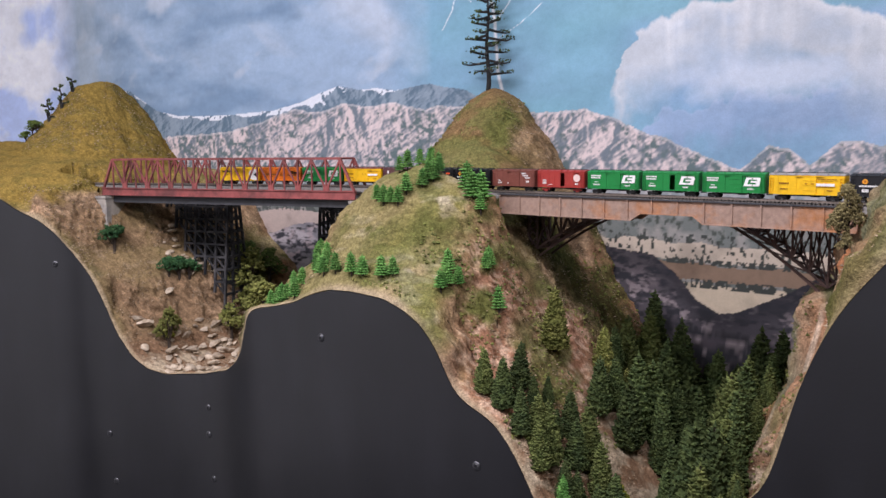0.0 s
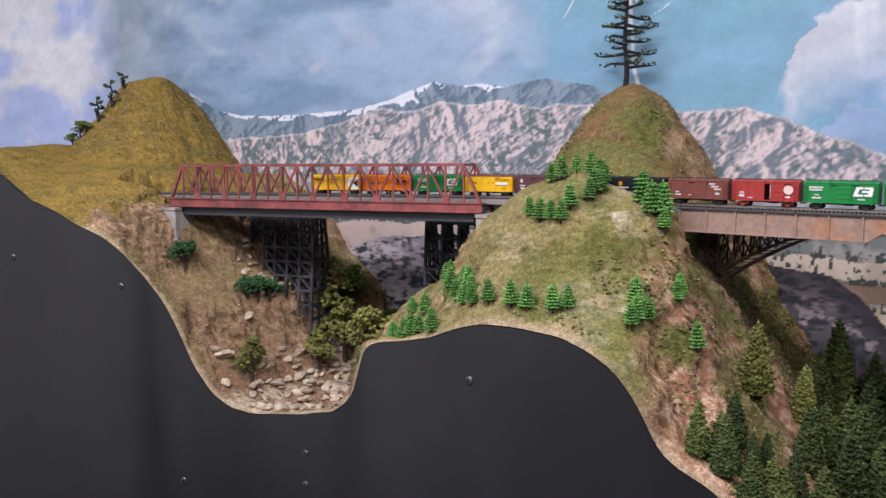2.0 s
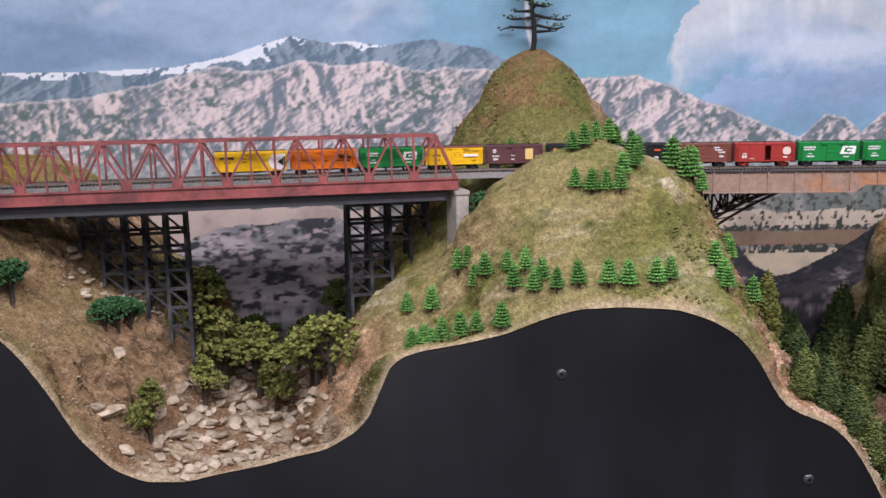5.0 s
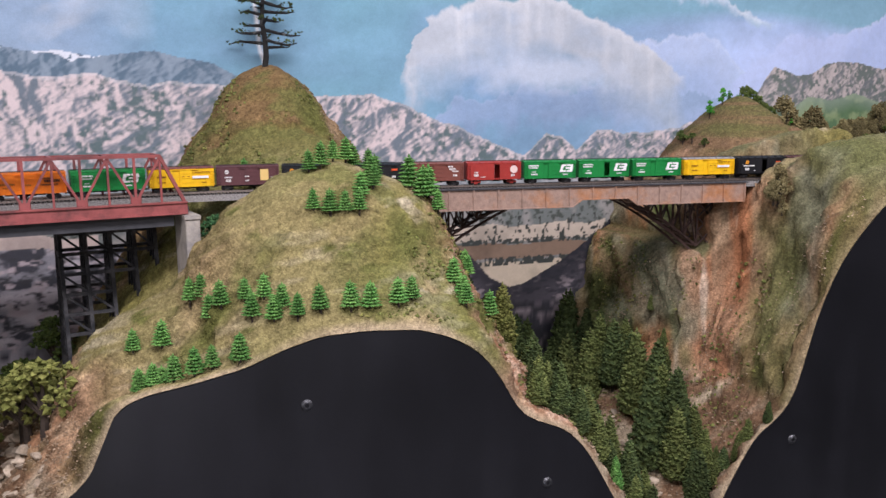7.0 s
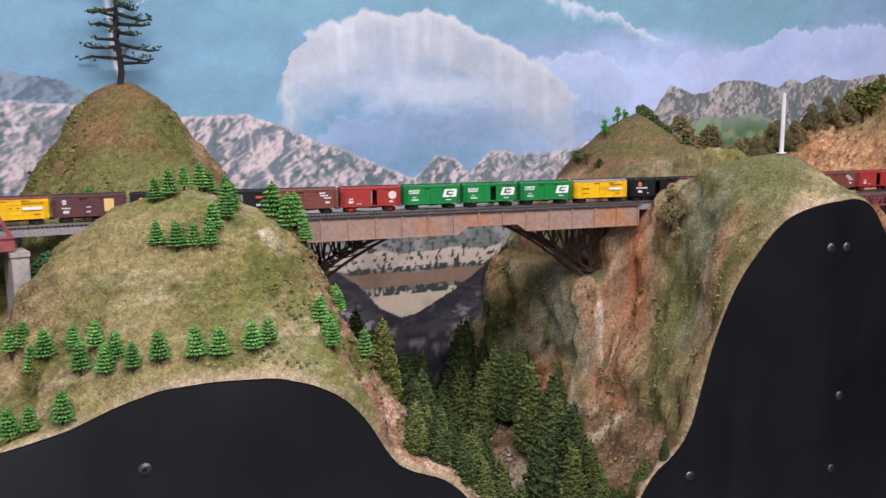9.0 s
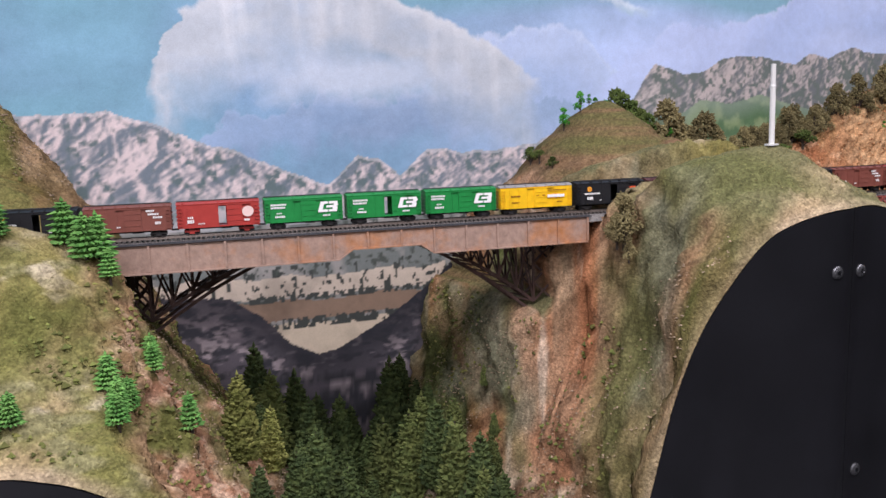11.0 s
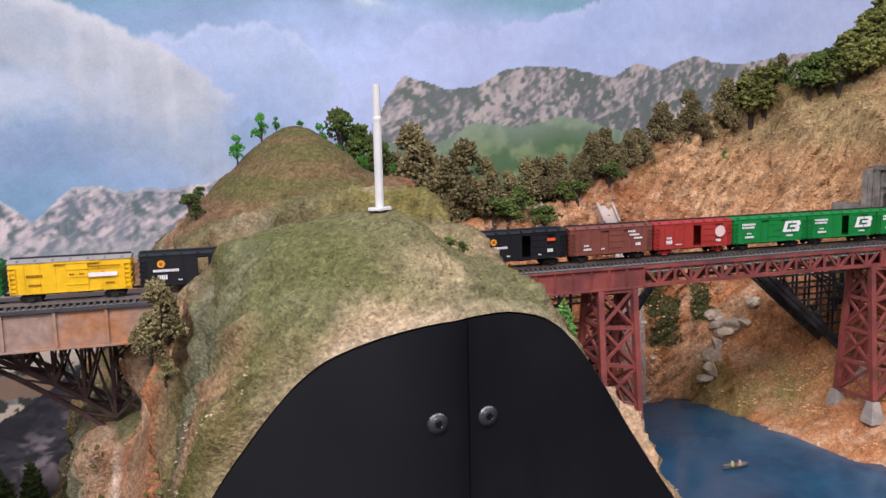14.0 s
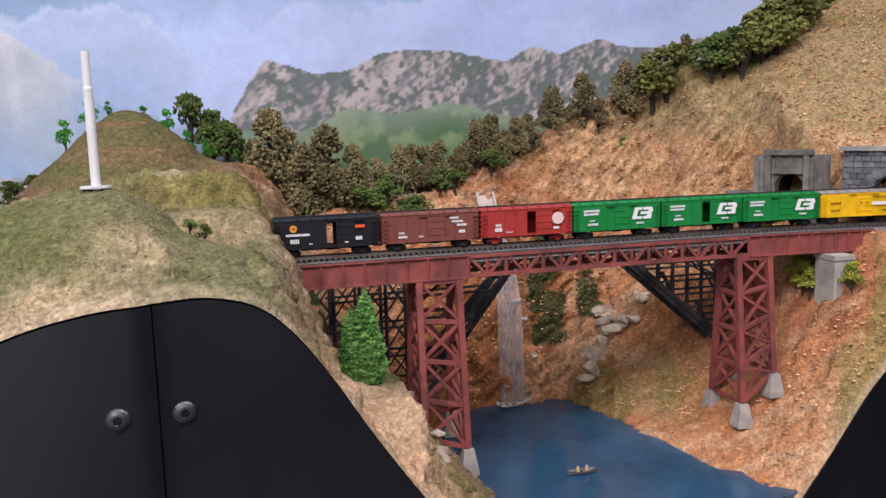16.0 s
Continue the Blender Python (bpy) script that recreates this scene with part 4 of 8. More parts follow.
C = np.where(snow[..., None], rgb(0.74, 0.77, 0.83), C)
rocky = ridge((-1.9, 1.37), (-0.794, 1.419), (-0.684, 1.474), (-0.53, 1.477), (-0.443, 1.494), (-0.358, 1.518), (-0.308, 1.509), (-0.242, 1.527), (-0.193, 1.514), (-0.137, 1.529), (-0.091, 1.514), (-0.023, 1.514), (0.136, 1.498), (0.206, 1.503), (0.272, 1.475), (0.353, 1.437), (0.399, 1.413), (0.422, 1.406), (0.456, 1.439), (0.481, 1.433), (0.504, 1.415), (0.536, 1.449), (0.587, 1.439), (0.648, 1.448), (0.693, 1.457), (0.757, 1.442), (0.8, 1.4), (1, 1.38), (1.8, 1.35), rough=0.008, seed=6, freq=24)
k = MZ < rocky
stone = rock_paint(rgb(0.17, 0.205, 0.24), rgb(0.70, 0.59, 0.58), rgb(0.12, 0.165, 0.17), 0.5)
stone = blend(stone, rgb(0.30, 0.33, 0.34), np.clip((1.405 - MZ) / 0.05, 0, 0.7))
C = np.where(k[..., None], stone, C)
C = np.where((k & (MZ > rocky - 0.004))[..., None], blend(C, rgb(0.70, 0.68, 0.70), 0 * MZ + 0.35), C)
# eastern range and the green hill before it
grey = ridge((0.767, 1.401), (0.788, 1.5), (0.802, 1.528), (0.816, 1.551), (0.856, 1.538), (0.89, 1.541), (0.931, 1.557), (0.967, 1.559), (1.005, 1.563), (1.04, 1.557), (1.071, 1.55), (1.1, 1.566), (1.14, 1.562), (1.179, 1.578), (1.206, 1.572), (1.25, 1.57), (1.292, 1.58), (1.37, 1.59), (1.5, 1.56), (1.8, 1.5), rough=0.005, seed=9, freq=26)
k = (MZ < grey) & (MX > 0.77)
C = np.where(k[..., None], rock_paint(rgb(0.16, 0.175, 0.18), rgb(0.50, 0.435, 0.41), rgb(0.14, 0.165, 0.15), 0.9), C)
green = ridge((0.767, 1.361), (0.795, 1.482), (0.84, 1.475), (0.887, 1.497), (0.94, 1.49), (0.997, 1.505), (1.04, 1.495), (1.071, 1.489), (1.2, 1.47), (1.8, 1.46), rough=0.006, seed=14)
k = (MZ < green) & (MX > 0.77)
C = np.where(k[..., None], blend(blend(np.zeros_like(C) + rgb(0.10, 0.175, 0.085), rgb(0.23, 0.30, 0.15), (jag(60, 75) - 0.42) * 5), rgb(0.30, 0.36, 0.30), np.clip((MZ - green + 0.03) / 0.05, 0, 0.5)), C)
# valley floor behind the bridges
mead = MZ < 1.362 + 0.012 * (jag(20, 80) - 0.5)
dusk = blend(np.zeros_like(C) + rgb(0.16, 0.175, 0.165), rgb(0.30, 0.285, 0.265), (jag(40, 81) - 0.45) * 5)
dusk = blend(dusk, rgb(0.07, 0.08, 0.07), (scrub_n - 0.58) * 9)
C = np.where((mead & (MX < 0.77))[..., None], dusk, C)
for z0, z1, colr, lo, hi in ((1.270, 1.296, rgb(0.56, 0.47, 0.38), 0.177, 0.554), (1.241, 1.266, rgb(0.25, 0.17, 0.12), 0.079, 0.69), (1.17, 1.236, rgb(0.58, 0.48, 0.36), 0.177, 0.602), (1.27, 1.318, rgb(0.55, 0.44, 0.39), -0.461, -0.146)):
    wav = 0.010 * (fbm(MS * 18, 0 * MS + z0, 4, 83) - 0.5)
    top = z1 + wav * 2.5 - 0.02 * np.clip(np.abs(MX - (lo + hi) / 2) / (hi - lo) - 0.25, 0, 1) * (lo < 0)
    k = (MZ > z0 + wav) & (MZ < top) & (MX < hi) & (MX > lo)
    C = np.where(k[..., None], blend(np.zeros_like(C) + colr, colr * 0.72, (jag(30, 87) - 0.5) * 4), C)
dots = fbm(MS * 210, MZ * 130, 2, 84)
trees = ((dots > 0.50) & (((MZ > 1.264) & (MZ < 1.273)) | ((MZ > 1.230) & (MZ < 1.244)))) | ((dots > 0.68) & (MZ > 1.27) & (MZ < 1.31))
C = np.where((trees & (MX < 0.77) & (MX > 0.1))[..., None], rgb(0.05, 0.055, 0.05), C)
C = np.where((((dots > 0.52) & (MZ > 1.318) & (MZ < 1.328)) & (MX < -0.1) & (MX > -0.5))[..., None], rgb(0.09, 0.10, 0.09), C)
left_hill = ridge((-1.8, 1.3), (-0.548, 1.245), (-0.442, 1.268), (-0.335, 1.296), (-0.258, 1.299), (-0.162, 1.298), (0.066, 1.297), (0.212, 1.286), (0.311, 1.276), (0.342, 1.248), (0.373, 1.214), (0.402, 1.195), (0.423, 1.2), (0.457, 1.219), (0.493, 1.238), (0.519, 1.259), (0.546, 1.281), (0.568, 1.303), (0.603, 1.305), (0.69, 1.313), (1.8, 1.31), rough=0.008, seed=18)
k = (MZ < left_hill) & (MX < 0.77)
scrub = blend(np.zeros_like(C) + rgb(0.12, 0.105, 0.12), rgb(0.33, 0.27, 0.285), (fbm(MS * 6 + MZ * 9, MZ * 26, 5, 91) - 0.44) * 6)
scrub = blend(scrub, blend(np.zeros_like(C) + rgb(0.23, 0.22, 0.24), rgb(0.48, 0.43, 0.45), (fbm(MS * 7 + MZ * 12, MZ * 30, 5, 97) - 0.44) * 6), np.clip((0.05 - MX) / 0.08, 0, 1))
scrub = blend(scrub, rgb(0.05, 0.05, 0.06), (fbm(MS * 45, MZ * 75, 4, 92) - 0.53) * 9)
scrub = blend(scrub, rgb(0.42, 0.35, 0.36), (fbm(MS * 60, MZ * 110, 3, 94) - 0.59) * 9)
scrub = blend(scrub, rgb(0.045, 0.045, 0.05), (fbm(MS * 75, MZ * 170, 3, 95) - 0.56) * 6)
# shade at the bottom of the gorge, put into the scrub's colour
scrub = blend(scrub, rgb(0.03, 0.03, 0.035), np.clip((1.105 + 0.05 * jag(14, 96) - MZ) / 0.06, 0, 0.7))
scrub = blend(scrub, rgb(0.035, 0.035, 0.043), np.clip((MX - 0.40) / 0.1, 0, 0.7) * np.clip((MZ - 1.19) / 0.06, 0, 1))
scrub = blend(scrub, rgb(0.022, 0.022, 0.028), np.clip(1.05 - (left_hill - MZ) / (0.035 + 0.06 * jag(12, 93)), 0, 0.85) * np.clip((MX - 0.05) / 0.1, 0, 1))
C = np.where(k[..., None], scrub, C)
mural = grid_object("backdrop", MX, MY, MZ, M_mural)
colour_layer(mural.data, "pigment", np.clip(C, 0, 1).reshape(-1, 3))
tagged(mural, "painted mountain and cloud mural on a curved backdrop board", "backdrop", kind="structure")
# board behind the paint
bm = bmesh.new()
off = np.gradient(mc, axis=0)
off /= np.hypot(off[:, 0], off[:, 1])[:, None]
pts = [(mc[i, 0] - off[i, 1] * k, mc[i, 1] + off[i, 0] * k) for k in (0.004, 0.012) for i in range(0, NM, 10)]
n = len(pts) // 2
vs = [[bm.verts.new((x, y, z)) for x, y in pts] for z in (0.0, 2.2)]
for side in (0, n):
    for i in range(n - 1):
        bm.faces.new((vs[0][side + i], vs[0][side + i + 1], vs[1][side + i + 1], vs[1][side + i]))
for i in range(n - 1):
    bm.faces.new((vs[1][i], vs[1][i + 1], vs[1][n + i + 1], vs[1][n + i]))
tagged(part("backdrop_board", bm, M_wall, None), "plain board behind the mural", "board", kind="structure")

# ---------------------------------------------------------------- room
bm = bmesh.new()
add_box(bm, (0, 0.2, -0.05), (7, 6.4, 0.1))
tagged(part("floor", bm, M_floor, None), "dark carpet floor of the layout room", "floor", kind="structure")
bm = bmesh.new()
add_box(bm, (0, 0.2, 2.55), (7, 6.4, 0.1))
tagged(part("ceiling", bm, M_ceil, None), "white tiled ceiling", "ceiling", kind="structure")
# added walls out of view; the white west and southwest ones reflect in the left fascia
for nm, c, s in (("wall_north", (0, 3.45, 1.25), (7, 0.1, 2.5)), ("wall_south", (1.15, -3.05, 1.25), (4.7, 0.1, 2.5)), ("sheen_wall_southwest", (-1.85, -3.05, 1.25), (1.3, 0.1, 2.5)), ("wall_east", (3.55, 0.2, 1.25), (0.1, 6.4, 2.5)), ("wall_west", (-2.5, 0.2, 1.25), (0.1, 6.4, 2.5))):
    bm = bmesh.new()
    add_box(bm, c, s)
    tagged(part(nm, bm, M_wall if "west" in nm else M_wall_dark, None), "plain room wall out of view, toned for the fascia's reflections", "wall", kind="structure")

# pond: a sheet of resin kept inside the fascia
bm = bmesh.new()
shore = [(x, float(np.interp(x, FA[:, 0], FA[:, 1])) + 0.006) for x in np.linspace(0.64, 1.08, 23)] + [(1.10, 0.80), (1.05, 0.90), (0.74, 0.94), (0.70, 0.80)]
deep_, top_ = [bm.verts.new((x, y, 1.183)) for x, y in shore], [bm.verts.new((x, y, 1.195)) for x, y in shore]
bm.faces.new(top_)
bm.faces.new(deep_[::-1])
for k in range(len(shore)):
    bm.faces.new((deep_[k], deep_[(k + 1) % len(shore)], top_[(k + 1) % len(shore)], top_[k]))
M_water = material("pond_resin", (0.018, 0.062, 0.115), 0.14, vary=0.3, scale=14, bump=0.12, bump_scale=90, second=(0.026, 0.085, 0.15), mix_scale=8, spec=0.5)
tagged(part("water", bm, M_water, None), "dark blue resin pond with light ripples", "water", kind="structure")

# ---------------------------------------------------------------- track
Z_RAIL = Z_BED + 0.006


def offset_at(s, side):
    x, y, a = track_at(s)
    return x - math.sin(a) * side, y + math.cos(a) * side, a


def swept(name, s0, s1, n, section, mat, parent, z0, close=True, line=None):
    """A section of (across, up) points swept along the track."""
    bm = bmesh.new()
    rows = []
    for s in np.linspace(s0, s1, n):
        x, y, a = (line or track_at)(s)
        rows.append([bm.verts.new((x - math.sin(a) * v, y + math.cos(a) * v, z0 + h)) for v, h in section])
    m = len(section)
    for r0, r1 in zip(rows, rows[1:]):
        for k in range(m if close else m - 1):
            bm.faces.new((r0[k], r0[(k + 1) % m], r1[(k + 1) % m], r1[k]))
    if close:
        bm.faces.new(rows[0][::-1])
        bm.faces.new(rows[-1])
    return part(name, bm, mat, parent)


def railway(name, s0, s1, line, label):
    t = thing(name, Matrix.Identity(4), label, "railway track", "tracks", "thing")
    n = int((s1 - s0) / 0.012)
    for side in (-0.0045, 0.0045):
        swept("rail", s0, s1, n, [(side - 0.0009, 0), (side + 0.0009, 0), (side + 0.0005, 0.0022), (side - 0.0005, 0.0022)], M_rail, t, Z_BED + 0.0028, line=line)
    swept("ballast", s0, s1, n, [(-0.013, -0.006), (0.013, -0.006), (0.0095, 0.0008), (-0.0095, 0.0008)], M_ballast, t, Z_BED, line=line)
    bm = bmesh.new()
    k = 0
    for s in np.arange(s0, s1, 0.0042):
        x, y, a = line(s)
        add_box(bm, (0, 0, 0), (0.0018, 0.0165, 0.0024), pose(x, y, Z_BED + 0.0017, 0, 0, math.degrees(a)))
    tagged(part("tie_run", bm, M_tie, t), kind="stuff")
    return t


S0, S1 = track_s(-0.95, 1.445), TRK_S[-1] - 0.01
railway("main_track", S0, S1, track_at, "weathered single railway track on grey ballast")


def back_line(s):
    x, y, a = track_at(s)
    return x - math.sin(a) * 0.078, y + math.cos(a) * 0.078, a


# ---------------------------------------------------------------- through truss bridge
TA, TB = Vector((-0.667, 1.391, 0)), Vector((-0.151, 1.249, 0))
TL = (TB - TA).length
T_ANG = math.atan2(TB.y - TA.y, TB.x - TA.x)
truss = thing("truss_bridge", pose(TA.x, TA.y, 1.363, 0, 0, math.degrees(T_ANG)), "dark red through-truss railway bridge resting on concrete piers", "bridge")
NP, TH, TW = 10, 0.064, 0.042
pan = TL / NP
for y in (0.0, TW):
    beam("side_girder", (0, y, 0.006), (TL, y, 0.006), 0.005, 0.012, M_truss, truss)
    beam("girder_flange", (0, y, 0.0125), (TL, y, 0.0125), 0.0085, 0.0016, M_truss, truss)
    beam("lower_flange", (0, y, 0.0), (TL, y, 0.0), 0.0085, 0.0014, M_truss, truss)
    beam("top_chord", (pan * 0.5, y, TH), (TL - pan * 0.5, y, TH), 0.0036, 0.0032, M_truss, truss)
    beam("end_post", (0.002, y, 0.012), (pan * 0.5, y, TH), 0.0042, 0.0036, M_truss, truss)
    beam("end_post", (TL - 0.002, y, 0.012), (TL - pan * 0.5, y, TH), 0.0042, 0.0036, M_truss, truss)
    for i in range(NP):
        beam("hanger", (pan * (i + 0.5), y, 0.012), (pan * (i + 0.5), y, TH), 0.0022, 0.0022, M_truss, truss)
        if i:
            beam("post", (pan * i, y, 0.012), (pan * i, y, TH), 0.0026, 0.0026, M_truss, truss)
            beam("diagonal", (pan * i, y, 0.014), (pan * (i - 0.5), y, TH - 0.001), 0.0026, 0.0024, M_truss, truss)
            beam("diagonal", (pan * i, y, 0.014), (pan * (i + 0.5), y, TH - 0.001), 0.0026, 0.0024, M_truss, truss)
            bm = bmesh.new()
            add_box(bm, (pan * i, y, 0.0165), (0.011, 0.0034, 0.008), bevel=0.001)
            part("gusset", bm, M_truss, truss)
for i in range(NP):
    x = pan * (i + 0.5)
    beam("top_strut", (x, 0, TH), (x, TW, TH), 0.003, 0.003, M_truss, truss)
    if i < NP - 1:
        beam("sway_brace", (x, 0, TH), (x + pan, TW, TH), 0.002, 0.0018, M_truss, truss)
        beam("sway_brace", (x, TW, TH), (x + pan, 0, TH), 0.002, 0.0018, M_truss, truss)
for i in range(NP + 1):
    beam("floor_beam", (pan * i, 0, 0.004), (pan * i, TW, 0.004), 0.004, 0.006, M_grey_steel, truss)
bm = bmesh.new()
add_box(bm, (TL / 2, TW / 2, 0.010), (TL, TW - 0.006, 0.003))
part("deck", bm, M_grey_steel, truss)
for y in (0.006, TW - 0.006):
    beam("under_girder", (0.018, y, -0.0075), (TL - 0.014, y, -0.0075), 0.004, 0.013, M_grey_steel, truss, "dark grey plate girder below the red deck")


def pier(x, y, z0, z1, w, d, turn, label="smooth tan concrete bridge pier set in the slope"):
    t = thing("bridge_pier", pose(x, y, z0, 0, 0, turn), label, "pier", "bridge piers")
    bm = bmesh.new()
    h = z1 - z0
    add_box(bm, (0, 0, h / 2 - 0.002), (w, d, h - 0.004), bevel=0.001)
    part("shaft", bm, M_concrete, t)
    bm = bmesh.new()
    add_box(bm, (0, 0, h - 0.002), (w * 1.12, d * 1.06, 0.004), bevel=0.001)
    part("cap", bm, M_concrete, t)


deg = math.degrees
pier(TB.x + 0.006, TB.y + 0.012, 1.27, 1.361, 0.016, 0.050, deg(T_ANG))
pier(TA.x + 0.010, TA.y + 0.008, 1.305, 1.361, 0.024, 0.050, deg(T_ANG))


# ---------------------------------------------------------------- timber trestle behind the truss bridge
def timber(name, a, b, w, parent, h=None):
    return beam(name, a, b, w, h or w, M_timber, parent)


def back_point(f, side=0.0):
    """Along the second line behind the truss bridge, f from 0 to 1."""
    d = Vector((math.cos(T_ANG), math.sin(T_ANG), 0))
    nrm = Vector((-d.y, d.x, 0))
    return TA + d * (TL * f) + nrm * (0.105 + side)


trestle = thing("timber_trestle", Matrix.Identity(4), "black creosoted timber trestle with braced bents on rocky slopes", "trestle", "timber trestles")
for side in (-0.013, 0.013):
    a, b = back_point(-0.02, side), back_point(1.04, side)
    timber("stringer", (a.x, a.y, 1.366), (b.x, b.y, 1.366), 0.006, trestle, 0.012)
a, b = back_point(-0.02), back_point(1.04)
beam("deck", (a.x, a.y, 1.374), (b.x, b.y, 1.374), 0.032, 0.004, M_grey_steel, trestle)
for side in (-0.0045, 0.0045):
    a, b = back_point(-0.02, side), back_point(1.04, side)
    beam("rail", (a.x, a.y, 1.378), (b.x, b.y, 1.378), 0.0014, 0.003, M_rail, trestle)
bents = [0.085, 0.125, 0.17, 0.215, 0.26, 0.305, 0.35, 0.395, 0.77, 0.82, 0.87, 0.92, 0.965]
prev = None
for f in bents:
    c = back_point(f)
    gz = ground_z(c.x, c.y) - 0.006
    top = 1.360
    legs = []
    for side, flare in ((-0.014, -0.16), (-0.005, -0.05), (0.005, 0.05), (0.014, 0.16)):
        t0 = back_point(f, side)
        t1 = back_point(f, side + flare * (top - gz) * 0.7)
        timber("bent_post", (t1.x, t1.y, gz), (t0.x, t0.y, top), 0.0042, trestle)
        legs.append((t0, t1))
    levels = []
    z = top
    while z > gz + 0.012:
        k = (top - z) / (top - gz)
        p0, p1 = legs[0][0].lerp(legs[0][1], k), legs[3][0].lerp(legs[3][1], k)
        timber("bent_cap" if z == top else "girt", (p0.x, p0.y, z), (p1.x, p1.y, z), 0.0042, trestle)
        levels.append((z, p0, p1))
        z -= 0.023
    for (z0, a0, a1), (z1, b0, b1) in zip(levels, levels[1:]):
        timber("cross_brace", (a0.x, a0.y, z0), (b1.x, b1.y, z1), 0.0026, trestle)
    if prev and f - prev[0] < 0.1:
        for (z0, a0, a1), (z1, b0, b1) in zip(prev[1], levels):
            timber("long_girt", (a0.x, a0.y, z0), (b0.x, b0.y, z1), 0.0036, trestle)
            timber("long_girt", (a1.x, a1.y, z0), (b1.x, b1.y, z1), 0.0036, trestle)
        for (z0, a0, a1), (z1, b0, b1) in zip(prev[1], levels[1:]):
            timber("long_brace", (a0.x, a0.y, z0), (b0.x, b0.y, z1), 0.0024, trestle)
    prev = (f, levels)

# ---------------------------------------------------------------- rusty plate girder bridge
GA, GB = Vector((0.089, 1.116, 0)), Vector((0.468, 0.879, 0))
GL = (GB - GA).length
G_ANG = math.atan2(GB.y - GA.y, GB.x - GA.x)
girder = thing("girder_bridge", pose(GA.x, GA.y, 1.379, 0, 0, deg(G_ANG)), "rust-stained plate girder bridge with brown lattice arch braces", "bridge")
GW, D1, D2 = 0.027, 0.0255, 0.0165
for y in (0.0, GW):
    def depth(x):
        return lerp(x, (0, D1), (0.196, D1), (0.209, D2), (0.274, D2), (0.287, D1), (GL, D1))
    xs = [0, 0.196, 0.209, 0.274, 0.287, GL]
    cuts = sorted(set(np.round(np.concatenate([np.linspace(0, GL, 15), xs]), 4)))
    for x0, x1 in zip(cuts, cuts[1:]):
        if x1 - x0 < 0.004:
            continue
        bm = bmesh.new()
        vs = [bm.verts.new((x, yy, z)) for yy in (y - 0.001, y + 0.001) for x, z in ((x0, -depth(x0)), (x1, -depth(x1)), (x1, 0), (x0, 0))]
        for f in ((0, 1, 2, 3), (7, 6, 5, 4), (0, 4, 5, 1), (3, 2, 6, 7), (1, 5, 6, 2), (0, 3, 7, 4)):
            bm.faces.new([vs[k] for k in f])
        part("web_plate", bm, M_rust, girder)
    for x in np.linspace(0, GL, 15):
        beam("stiffener", (x, y - 0.0018, -depth(x) + 0.001), (x, y - 0.0018, -0.001), 0.0018, 0.0018, M_rust, girder)
    for x0, x1 in zip(xs, xs[1:]):
        beam("lower_flange", (x0, y, -depth(x0)), (x1, y, -depth(x1)), 0.006, 0.0012, M_rust, girder)
    beam("top_flange", (-0.004, y, 0.0002), (GL + 0.004, y, 0.0002), 0.0065, 0.0014, M_grey_steel, girder)
bm = bmesh.new()
add_box(bm, (GL / 2, GW / 2, -0.0015), (GL, GW - 0.003, 0.002))
part("deck_plate", bm, M_grey_steel, girder)


# older arch bridge on a second line behind the girder
arch_bridge = thing("arch_bridge", pose(GA.x, GA.y, 1.379, 0, 0, deg(G_ANG)), "brown lattice arch bridge close behind the rusty girder", "bridge")
AY, ATOP = (0.050, 0.082), -0.012
bm = bmesh.new()
add_box(bm, (GL / 2, sum(AY) / 2, -0.006), (GL + 0.03, 0.036, 0.004))
part("deck", bm, M_arch, arch_bridge)


